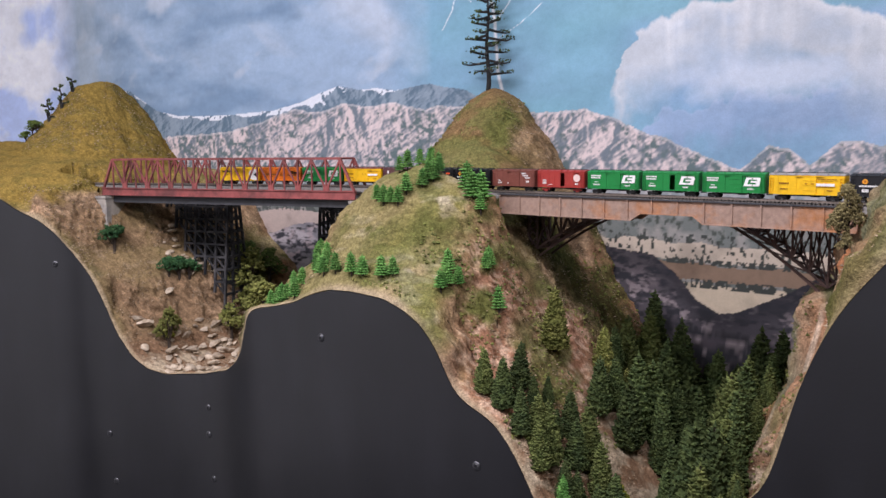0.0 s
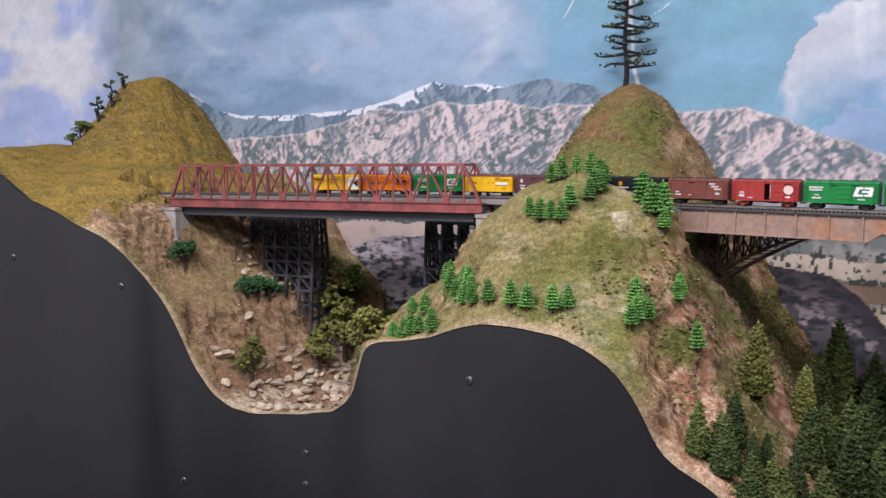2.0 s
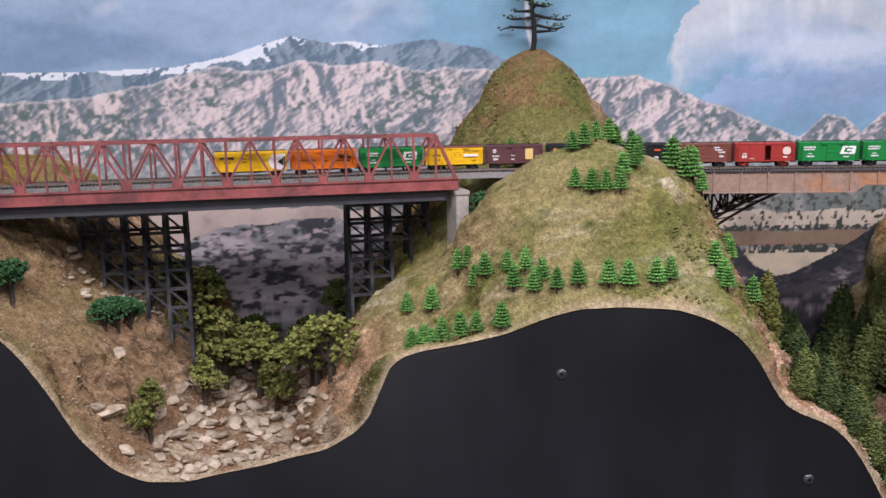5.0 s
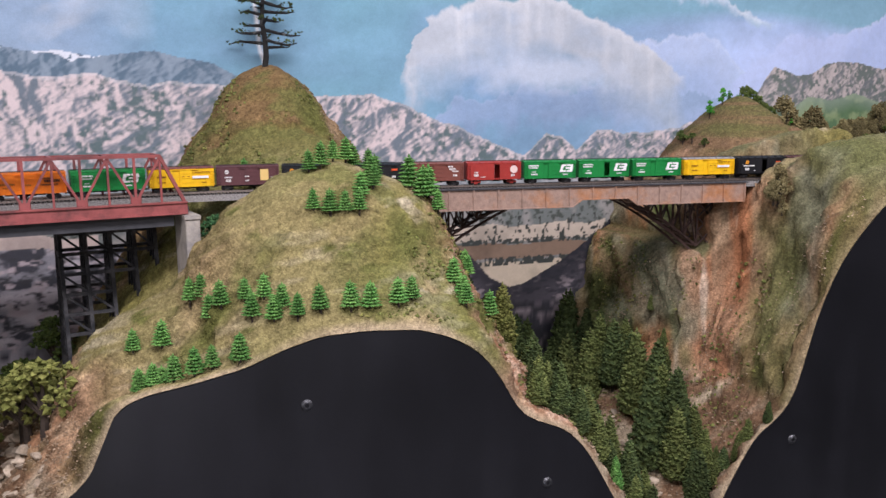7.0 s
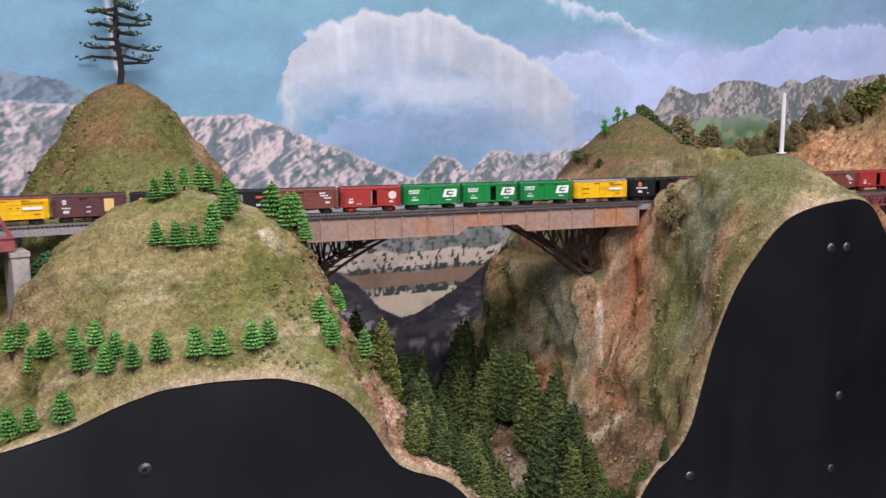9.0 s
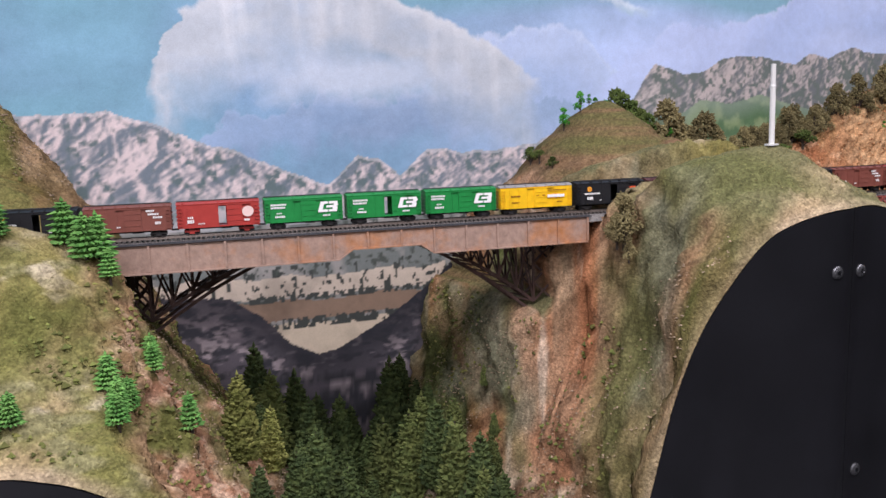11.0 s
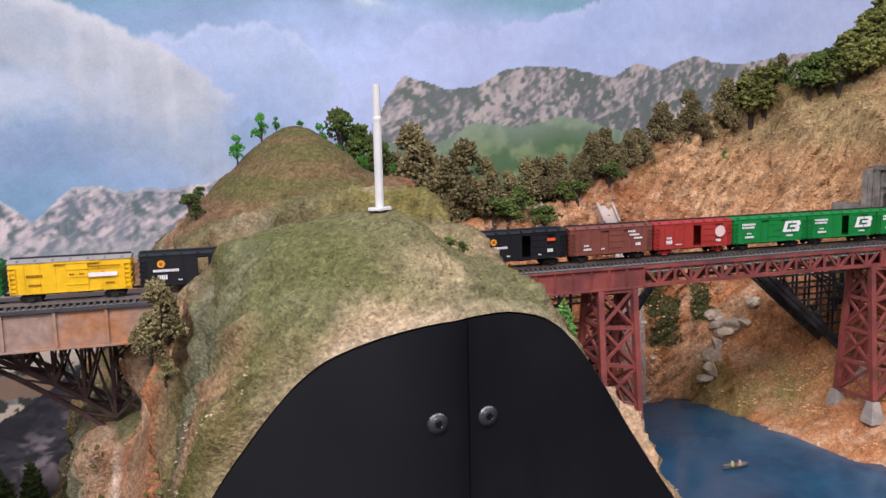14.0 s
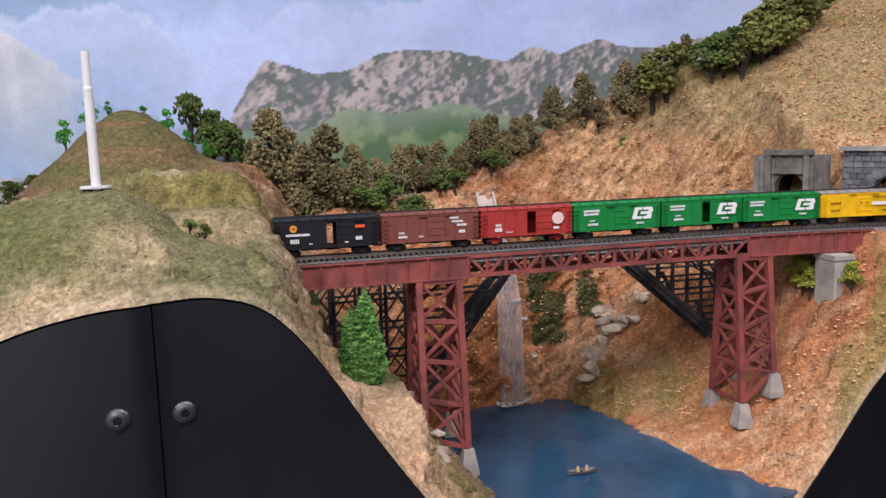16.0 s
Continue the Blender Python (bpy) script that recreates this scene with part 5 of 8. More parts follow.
def half_arch(x_top, x_foot, z_foot, panels, x_back):
    def rib(k):
        return x_foot + (x_top - x_foot) * k, z_foot + (ATOP - 0.004 - z_foot) * (0.55 * k + 0.45 * (1 - (1 - k) ** 2))
    for y in AY:
        pts = [rib(i / panels) for i in range(panels + 1)]
        low = [(x + 0.004 * (1 if x_top > x_foot else -1), z - 0.009 * (1 - i / panels) - 0.001) for i, (x, z) in enumerate(pts)]
        for (x0, z0), (x1, z1), (u0, v0), (u1, v1) in zip(pts, pts[1:], low, low[1:]):
            beam("arch_rib", (x0, y, z0), (x1, y, z1), 0.0028, 0.003, M_arch, arch_bridge)
            beam("arch_rib", (u0, y, v0), (u1, y, v1), 0.0028, 0.003, M_arch, arch_bridge)
            beam("rib_lacing", (x0, y, z0), (u1, y, v1), 0.0014, 0.0014, M_arch, arch_bridge)
        for i, (x, z) in enumerate(pts[:-1]):
            beam("spandrel_post", (x, y, z), (x, y, ATOP), 0.0022, 0.0022, M_arch, arch_bridge)
            x2, z2 = pts[i + 1]
            beam("spandrel_brace", (x, y, ATOP), (x2, y, z2), 0.0018, 0.0018, M_arch, arch_bridge)
            beam("spandrel_brace", (x, y, z), (x2, y, ATOP), 0.0016, 0.0016, M_arch, arch_bridge)
        beam("upper_chord", (x_back, y, ATOP), (x_top, y, ATOP), 0.003, 0.0028, M_arch, arch_bridge)
        beam("tower_leg", (x_back, y, ATOP), (x_back, y, z_foot - 0.012), 0.0036, 0.0036, M_arch, arch_bridge)
        for i in range(4):
            z0, z1 = ATOP + (z_foot - ATOP) * i / 4, ATOP + (z_foot - ATOP) * (i + 1) / 4
            beam("tower_brace", (x_back, y, z0), (x_foot, y, z1), 0.002, 0.002, M_arch, arch_bridge)
            beam("tower_brace", (x_foot, y, z0), (x_back, y, z1), 0.002, 0.002, M_arch, arch_bridge)
    for i in range(0, panels + 1):
        x, z = rib(i / panels)
        beam("cross_strut", (x, AY[0], z), (x, AY[1], z), 0.002, 0.002, M_arch, arch_bridge)
        if i < panels:
            x2, z2 = rib((i + 1) / panels)
            beam("cross_brace", (x, AY[0], z), (x2, AY[1], z2), 0.0016, 0.0016, M_arch, arch_bridge)
            beam("cross_brace", (x, AY[1], z), (x2, AY[0], z2), 0.0016, 0.0016, M_arch, arch_bridge)
            beam("cross_brace", (x, AY[0], z), (x, AY[1], ATOP), 0.0014, 0.0014, M_arch, arch_bridge)


half_arch(0.160, 0.026, -0.078, 7, 0.012)
half_arch(0.272, 0.409, -0.093, 7, 0.431)

# ---------------------------------------------------------------- red steel viaduct
via = thing("steel_viaduct", Matrix.Identity(4), "brick-red steel viaduct with lattice girder and braced towers", "bridge")
sv0, sv1, sv2, sv3 = track_s(0.66, 0.78), track_s(0.799, 0.702), track_s(1.012, 0.577), track_s(1.108, 0.507)


def via_pt(s, side, z):
    x, y, a = offset_at(s, side)
    return (x, y, z)


VT, VB = 1.3785, 1.3615
for s_a, s_b in ((sv0, sv1), (sv2, sv3)):
    n = 5
    ss = np.linspace(s_a, s_b, n)
    for side in (-0.0125, 0.0125):
        for u, v in zip(ss, ss[1:]):
            beam("web_plate", via_pt(u, side, (VT + VB) / 2), via_pt(v, side, (VT + VB) / 2), 0.0022, VT - VB, M_viaduct, via)
            for z in (VT, VB):
                beam("flange", via_pt(u, side, z), via_pt(v, side, z), 0.0055, 0.0014, M_viaduct, via)
        for s in np.linspace(s_a, s_b, 11):
            beam("stiffener", via_pt(s, side * 1.14, VB), via_pt(s, side * 1.14, VT), 0.0014, 0.0014, M_viaduct, via)
NL = 16
ss = np.linspace(sv1, sv2, NL + 1)
for side in (-0.0125, 0.0125):
    for i, (u, v) in enumerate(zip(ss, ss[1:])):
        for z in (VT - 0.001, VB + 0.001):
            beam("chord", via_pt(u, side, z), via_pt(v, side, z), 0.0036, 0.0028, M_viaduct, via)
        beam("lattice_post", via_pt(u, side, VB), via_pt(u, side, VT), 0.002, 0.002, M_viaduct, via)
        lo, hi = (VB, VT) if i % 2 else (VT, VB)
        beam("lattice_diagonal", via_pt(u, side, lo), via_pt(v, side, hi), 0.0024, 0.002, M_viaduct, via)
for u in ss[::2]:
    beam("cross_beam", via_pt(u, -0.0125, VB + 0.001), via_pt(u, 0.0125, VB + 0.001), 0.002, 0.002, M_viaduct, via)
swept("deck", sv0, sv3, 40, [(-0.0135, -0.0008), (0.0135, -0.0008), (0.0135, 0.0008), (-0.0135, 0.0008)], M_grey_steel, via, VT + 0.0002)


def tower(x, y, zs, top_l, top_w, bot_l, bot_w, levels=4):
    s = track_s(x, y)
    cx, cy, a = track_at(s)
    d, nr = Vector((math.cos(a), math.sin(a), 0)), Vector((-math.sin(a), math.cos(a), 0))
    t = thing("viaduct_tower", Matrix.Identity(4), "brick-red braced steel tower standing on concrete footings", "tower", "viaduct towers")
    c = Vector((cx, cy, 0))
    corner = {}
    for i, (sl, sw) in enumerate(((-1, -1), (1, -1), (1, 1), (-1, 1))):
        top = c + d * sl * top_l + nr * sw * top_w + Vector((0, 0, VB - 0.001))
        bot = c + d * sl * bot_l + nr * sw * bot_w + Vector((0, 0, zs[i]))
        corner[i] = (top, bot)
        beam("leg", top, bot, 0.0048, 0.0048, M_viaduct, t)
        f = bmesh.new()
        rows = [[f.verts.new(bot + d * (u * w) + nr * (v * w) + Vector((0, 0, h))) for u, v in ((-1, -1), (1, -1), (1, 1), (-1, 1))] for w, h in ((0.0068, -0.021), (0.0068, -0.017), (0.0040, -0.001))]
        f.faces.new(rows[0][::-1])
        f.faces.new(rows[-1])
        for r0, r1 in zip(rows, rows[1:]):
            for k in range(4):
                f.faces.new((r0[k], r0[(k + 1) % 4], r1[(k + 1) % 4], r1[k]))
        part("footing", f, M_concrete, t, "grey tapered concrete footing")
    for i in range(4):
        j = (i + 1) % 4
        for k in range(levels):
            u0, u1 = k / levels, (k + 1) / levels
            p0, p1 = corner[i][0].lerp(corner[i][1], u0), corner[i][0].lerp(corner[i][1], u1)
            q0, q1 = corner[j][0].lerp(corner[j][1], u0), corner[j][0].lerp(corner[j][1], u1)
            beam("strut", p0, q0, 0.003, 0.003, M_viaduct, t)
            beam("diagonal", p0, q1, 0.0022, 0.0022, M_viaduct, t)
            beam("diagonal", q0, p1, 0.0022, 0.0022, M_viaduct, t)
        beam("strut", corner[i][1], corner[j][1], 0.003, 0.003, M_viaduct, t)
    bm = bmesh.new()
    add_box(bm, (0, 0, 0), (top_l * 2.3, top_w * 2.3, 0.003), Matrix.Translation((cx, cy, VB - 0.002)) @ Matrix.Rotation(a, 4, "Z"))
    part("cap_plate", bm, M_viaduct, t)


tower(0.778, 0.713, (1.242, 1.231, 1.245, 1.25), 0.0155, 0.0125, 0.0165, 0.024)
tower(1.017, 0.574, (1.238, 1.262, 1.262, 1.236), 0.0145, 0.0125, 0.0145, 0.023)
pier(1.068, 0.518, 1.295, 1.360, 0.018, 0.026, -32, "tan concrete abutment pier under the viaduct end")

# second timber trestle behind the viaduct
tr = thing("timber_trestle", Matrix.Identity(4), "black timber trestle with raking struts over orange rock", "trestle", "timber trestles")


def bk(s, side, z):
    x, y, a = offset_at(s, 0.072 + side)
    return Vector((x, y, z))


sb0, sb1 = track_s(0.70, 0.758), track_s(1.08, 0.53)
for side in (-0.012, 0.012):
    for u, v in zip(np.linspace(sb0, sb1, 9), np.linspace(sb0, sb1, 9)[1:]):
        timber("stringer", bk(u, side, 1.362), bk(v, side, 1.362), 0.004, tr, 0.006)
    sf, st = track_s(1.048, 0.555), track_s(0.95, 0.615)
    foot, top = bk(sf, side, 1.252), bk(st, side, 1.356)
    timber("raking_strut", foot, top, 0.0045, tr)
    timber("post", foot, bk(sf, side, 1.357), 0.004, tr)
    nodes = [foot.lerp(top, k / 8) for k in range(9)]
    for k, p in enumerate(nodes[1:-1], 1):
        q = Vector((foot.x, foot.y, p.z))
        timber("girt", p, q, 0.0019, tr)
        timber("sub_post", p, Vector((p.x, p.y, 1.357)), 0.0019, tr)
        r = nodes[k + 1]
        if k % 2:
            timber("brace", Vector((p.x, p.y, 1.357)), q, 0.0018, tr)
        timber("lower_chord", Vector((p.x, p.y, p.z - 0.006)), Vector((r.x, r.y, r.z - 0.006)), 0.0034, tr)
    sf2, st2 = track_s(0.775, 0.715), track_s(0.855, 0.668)
    foot, top = bk(sf2, side, 1.235), bk(st2, side, 1.356)
    for dz in (0, 0.013, 0.026):
        timber("raking_strut", foot + Vector((0, 0, dz)), top + Vector((0, 0, dz * 0.1)), 0.0028, tr)
    for kk in range(4):
        s_ = sf2 - 0.022 * kk
        timber("post", bk(s_, side, 1.235 + 0.012 * kk), bk(s_, side, 1.357), 0.0022, tr)
    for kk in range(4):
        u, v = sf2 - 0.022 * kk, sf2 - 0.022 * (kk + 1)
        for z in (1.262, 1.292, 1.322):
            timber("brace", bk(u, side, z), bk(v, side, z + 0.03), 0.0013, tr)
            timber("brace", bk(v, side, z), bk(u, side, z + 0.03), 0.0013, tr)
    for z in (1.26, 1.285, 1.31, 1.335):
        timber("girt", bk(sf2 - 0.07, side, z), bk(sf2 + (z - 1.235) * 0.75, side, z), 0.0019, tr)
for k in (0.0, 0.3, 0.6, 0.9):
    a, b = bk(sf, -0.012, 1.252).lerp(bk(st, -0.012, 1.356), k), bk(sf, 0.012, 1.252).lerp(bk(st, 0.012, 1.356), k)
    timber("cross_girt", a, b, 0.004, tr)
    timber("cross_brace", a, b + Vector((0, 0, 0.02)), 0.003, tr)
    a, b = bk(sf2, -0.012, 1.235).lerp(bk(st2, -0.012, 1.356), k), bk(sf2, 0.012, 1.235).lerp(bk(st2, 0.012, 1.356), k)
    timber("cross_girt", a, b, 0.004, tr)

# ---------------------------------------------------------------- boxcars
PAINT = {}


def paint(name, c, rough=0.45, vary=0.10):
    if name not in PAINT:
        PAINT[name] = material("car_" + name, c, rough, vary=vary, scale=130, bump=0.06, bump_scale=500, second=tuple(v * 0.72 for v in c), mix_scale=45, mix_low=0.55, mix_high=0.8, spec=0.35)
    return PAINT[name]


GREEN, YELLOW, ORANGE = (0.012, 0.21, 0.045), (0.80, 0.47, 0.012), (0.72, 0.17, 0.012)
PLUM, BLACK, CAR_BROWN, RED, WHITE = (0.105, 0.042, 0.045), (0.012, 0.012, 0.014), (0.19, 0.062, 0.045), (0.36, 0.04, 0.032), (0.80, 0.79, 0.76)
M_truck = material("black_truck", (0.02, 0.018, 0.018), 0.6, vary=0.3, scale=200)


def disc(bm, x, y, z, r, n=20, ry=None):
    ry = ry or r
    vs = [bm.verts.new((x + r * math.cos(k * math.tau / n), y, z + ry * math.sin(k * math.tau / n))) for k in range(n)]
    bm.faces.new(vs)
    return bm


def poly(bm, y, pts):
    bm.faces.new([bm.verts.new((x, y, z)) for x, z in pts])
    return bm


def box_car(s_mid, length, colour, roof, label, marks, door="closed", trucks=None):
    """marks: shapes on both sides, as (kind, colour, x, z, w, h) in millimetres from the car's middle and floor."""
    x, y, a = track_at(s_mid)
    t = thing("boxcar", pose(x, y, Z_BED + 0.005, 0, 0, deg(a)), label, "boxcar", "train of freight cars")
    L, W, H, z0 = length, 0.0190, 0.0205, 0.0062
    body = paint(*colour)
    gap = 0.0085 if door == "open" else 0
    gx = 0.004
    bm = bmesh.new()
    # one open-topped shell, with a doorway cut through each side when the door stands open
    xs = [-L / 2, L / 2] if not gap else [-L / 2, gx - gap / 2, gx + gap / 2, L / 2]
    zs = [z0, z0 + 0.0014, z0 + H - 0.0024, z0 + H]
    for sy in (-1, 1):
        grid = [[bm.verts.new((xx, sy * W / 2, zz)) for zz in zs] for xx in xs]
        for p in range(len(xs) - 1):
            for q in range(3):
                if not (gap and p == 1 and q == 1):
                    f = (grid[p][q], grid[p + 1][q], grid[p + 1][q + 1], grid[p][q + 1])
                    bm.faces.new(f if sy < 0 else f[::-1])
        if sy < 0:
            first = grid
    for q in range(3):
        bm.faces.new((grid[0][q], first[0][q], first[0][q + 1], grid[0][q + 1]))
        bm.faces.new((first[-1][q], grid[-1][q], grid[-1][q + 1], first[-1][q + 1]))
    for p in range(len(xs) - 1):
        bm.faces.new((first[p][0], grid[p][0], grid[p + 1][0], first[p + 1][0]))
    bmesh.ops.recalc_face_normals(bm, faces=bm.faces)
    bmesh.ops.solidify(bm, geom=bm.faces[:], thickness=0.0008)
    part("body", bm, body, t)
    bm = bmesh.new()
    prof = [(-W / 2 - 0.0004, 0), (W / 2 + 0.0004, 0), (W / 2 + 0.0004, 0.0006), (0.002, 0.0022), (-0.002, 0.0022), (-W / 2 - 0.0004, 0.0006)]
    rows = [[bm.verts.new((xx, yy, z0 + H + zz)) for yy, zz in prof] for xx in (-L / 2 - 0.0006, L / 2 + 0.0006)]
    bm.faces.new(rows[0][::-1])
    bm.faces.new(rows[1])
    for k in range(6):
        bm.faces.new((rows[0][k], rows[0][(k + 1) % 6], rows[1][(k + 1) % 6], rows[1][k]))
    part("roof", bm, paint(*roof), t)
    bm = bmesh.new()
    add_box(bm, (0, 0, z0 + H + 0.0028), (L, 0.0036, 0.0006))
    part("roof_walk", bm, M_truck, t)
    for k in range(7):
        beam("roof_rib", (-L / 2 + L * (k + 0.5) / 7, -W / 2, z0 + H + 0.0009), (-L / 2 + L * (k + 0.5) / 7, W / 2, z0 + H + 0.0009), 0.0008, 0.002, paint(*roof), t)
    for sy in (-1, 1):
        dx = gx + (0.0095 if gap else 0)
        bm = bmesh.new()
        add_box(bm, (dx, sy * (W / 2 + 0.0006), z0 + H / 2 - 0.0004), (0.0135, 0.0009, H - 0.002))
        for zz in (0.25, 0.5, 0.75):
            add_box(bm, (dx, sy * (W / 2 + 0.0012), z0 + H * zz), (0.0128, 0.0005, 0.0007))
        part("door", bm, body, t)
        for zz in (0.0006, H - 0.001):
            beam("door_track", (dx - 0.014, sy * (W / 2 + 0.0008), z0 + zz), (dx + 0.014, sy * (W / 2 + 0.0008), z0 + zz), 0.0012, 0.0007, body, t)
        for ex in (-1, 1):
            bm = bmesh.new()
            for k in range(6):
                add_box(bm, (ex * (L / 2 - 0.0024), sy * (W / 2 + 0.0006), z0 + 0.002 + k * 0.0031), (0.0034, 0.0006, 0.0005))
            for q in (-0.0017, 0.0017):
                add_box(bm, (ex * (L / 2 - 0.0024) + q, sy * (W / 2 + 0.0006), z0 + 0.0095), (0.0005, 0.0006, 0.017))
            part("ladder", bm, body, t)
        for k in range(1, 8):
            xx = -L / 2 + L * k / 8
            if abs(xx - dx) > 0.0075 and abs(xx - gx) > 0.0075:
                beam("side_rib", (xx, sy * (W / 2 + 0.0001), z0 + 0.0005), (xx, sy * (W / 2 + 0.0001), z0 + H - 0.0005), 0.0005, 0.0005, body, t)
        for nm, kind, col, mx, mzv, mw, mh in marks:
            bm = bmesh.new()
            xx, zz, w, h = mx / 1000, z0 + mzv / 1000, mw / 1000, mh / 1000
            yy = sy * (W / 2 + (0.0015 if abs(xx - dx) < 0.008 + w / 2 else 0.0006))
            if sy > 0:
                xx = -xx
            if kind == "disc":
                disc(bm, xx, yy, zz, w / 2, ry=h / 2)
            elif kind == "bars":
                n = max(2, int(mw / 1.3))
                for k in range(n):
                    add_box(bm, (xx - w / 2 + w * (k + 0.5) / n, yy, zz), (w / n * 0.72, 0.0002, h))
            elif kind == "wedge":
                s_ = -1 if sy > 0 else 1
                poly(bm, yy + sy * 0.0002, [(xx + s_ * w / 2, zz - h / 2), (xx + s_ * w / 2, zz + h / 2), (xx - s_ * w / 2, zz)])
            elif kind == "bands":
                flip = -1 if sy > 0 else 1
                for shape in (((-0.40, 0.5), (-0.02, 0.5), (-0.02, 0.27), (-0.22, 0.27), (-0.32, -0.27), (-0.02, -0.27), (-0.02, -0.5), (-0.58, -0.5)),
                              ((0.03, 0.5), (0.5, 0.5), (0.57, 0.14), (0.46, 0.0), (0.5, -0.16), (0.44, -0.5), (0.03, -0.5), (0.03, -0.27), (0.22, -0.27), (0.24, -0.1), (-0.12, -0.1), (-0.10, 0.12), (0.28, 0.12), (0.30, 0.27), (0.03, 0.27))):
                    poly(bm, yy + sy * 0.0002, [(xx + flip * u * w, zz + v * h) for u, v in shape])
            else:
                add_box(bm, (xx, yy, zz), (w, 0.0002, h))
            part(nm, bm, paint(*col, 0.5, 0.03), t)
    for ex in (-1, 1):
        for k in range(5):
            beam("end_rib", (ex * (L / 2 + 0.0003), -W / 2 + 0.001, z0 + 0.003 + k * 0.0037), (ex * (L / 2 + 0.0003), W / 2 - 0.001, z0 + 0.003 + k * 0.0037), 0.0008, 0.0012, body, t)
        tk = bmesh.new()
        cx = ex * (L / 2 - 0.0115)
        for sy in (-1, 1):
            add_box(tk, (cx, sy * 0.0062, 0.0036), (0.0125, 0.0014, 0.0018))
            add_box(tk, (cx, sy * 0.0062, 0.0028), (0.0045, 0.0018, 0.0034))
        add_box(tk, (cx, 0, 0.0042), (0.003, 0.013, 0.002))
        truck = part("truck", tk, paint(*trucks) if trucks else M_truck, t)
        for wx in (-0.0042, 0.0042):
            for sy in (-1, 1):
                wb = bmesh.new()
                add_tube(wb, [(cx + wx, sy * 0.0039, 0.0026), (cx + wx, sy * 0.0053, 0.0026)], [0.0027, 0.0027], 12)
                part("wheel", wb, M_truck, truck)
        cp = bmesh.new()
        add_box(cp, (ex * (L / 2 + 0.0018), 0, 0.0052), (0.0052, 0.0016, 0.0016))
        part("coupler", cp, M_truck, t)
    bm = bmesh.new()
    add_box(bm, (0, 0, 0.0054), (L * 0.5, 0.004, 0.0022))
    add_box(bm, (0.006, 0.004, 0.0048), (0.009, 0.004, 0.003))
    part("underframe", bm, M_truck, t)
    return t


W_, K_, R_, O_ = ("white", WHITE), ("black", BLACK), ("red", RED), ("orange_mark", (0.8, 0.3, 0.03))
BN = [("lettering", "bars", W_, -23, 16.2, 14, 1.7), ("lettering", "bars", W_, -23.5, 13.6, 13, 1.7), ("lettering", "bars", W_, -22.5, 8.4, 5, 1.0), ("lettering", "bars", W_, -22, 5.4, 9, 1.8), ("emblem", "bands", W_, 22, 12.5, 17, 9.5), ("lettering", "bars", W_, 20, 4.6, 7, 1.4)]
SP = [("roundel", "disc", ("amber", (0.8, 0.33, 0.03)), -24, 15.2, 5.2, 5.2), ("roundel_core", "disc", ("dull_red", (0.35, 0.08, 0.03)), -24, 15.2, 2.6, 2.6), ("lettering", "bars", W_, -21, 10.6, 17, 1.7), ("lettering", "bars", W_, -23.5, 6.0, 6.5, 3.0), ("lettering", "bars", W_, -12, 3.8, 3, 0.8), ("arrow_mark", "box", ("arrow_red", (0.75, 0.10, 0.03)), 24, 15.0, 7, 2.2), ("lettering", "bars", W_, 23, 6.4, 5, 2.6), ("lettering", "bars", W_, 14, 3.8, 3, 0.8)]
PLUM_M = [("roundel", "disc", W_, -24, 15.4, 4.6, 4.6), ("roundel_cross", "box", ("plum", PLUM), -24, 15.4, 4.2, 0.9), ("lettering", "bars", W_, -22.5, 9.2, 9, 1.4), ("lettering", "bars", W_, -22.5, 5.4, 6, 2.8), ("lettering", "bars", W_, -1.5, 10.0, 5, 1.2), ("lettering", "bars", W_, -1.5, 5.2, 4, 1.6), ("poster", "box", ("poster_yellow", (0.72, 0.5, 0.18)), 18.5, 11.5, 9.5, 13), ("poster_spot", "disc", ("poster_orange", (0.72, 0.22, 0.03)), 17.5, 11.5, 6, 8), ("poster_spot", "disc", ("poster_brown", (0.3, 0.1, 0.03)), 20.6, 9.5, 3, 5), ("lettering", "bars", W_, 28, 8.6, 4.5, 1.4)]
REEFER = [("lettering", "bars", ("brown_ink", (0.25, 0.09, 0.01)), -22, 12.0, 10, 1.6), ("lettering", "bars", ("brown_ink", (0.25, 0.09, 0.01)), -22, 6.0, 8, 1.0), ("hinge", "bars", ("brown_ink", (0.25, 0.09, 0.01)), 0.8, 12.0, 3, 1.0), ("hinge", "bars", ("brown_ink", (0.25, 0.09, 0.01)), 7, 12.0, 3, 1.0), ("lettering", "bars", ("brown_ink", (0.25, 0.09, 0.01)), 21, 16.6, 20, 1.1), ("signboard", "box", W_, 20, 11.0, 18, 2.8), ("badge", "disc", ("badge_red", (0.6, 0.06, 0.03)), 20, 11.0, 4.2, 3.6), ("lettering", "bars", ("brown_ink", (0.25, 0.09, 0.01)), 24, 5.0, 6, 1.0)]
BROWN_M = [("lettering", "bars", W_, -23, 7.6, 4.5, 1.3), ("lettering", "bars", W_, -22, 4.6, 7, 1.7), ("lettering", "bars", W_, -8, 4.4, 3.5, 1.0), ("lettering", "bars", W_, 18, 17.2, 7, 1.6), ("lettering", "bars", W_, 20.5, 14.4, 9, 1.6), ("lettering", "bars", W_, 24, 11.6, 8, 1.6), ("lettering", "bars", W_, 24, 6.6, 5, 2.2)]
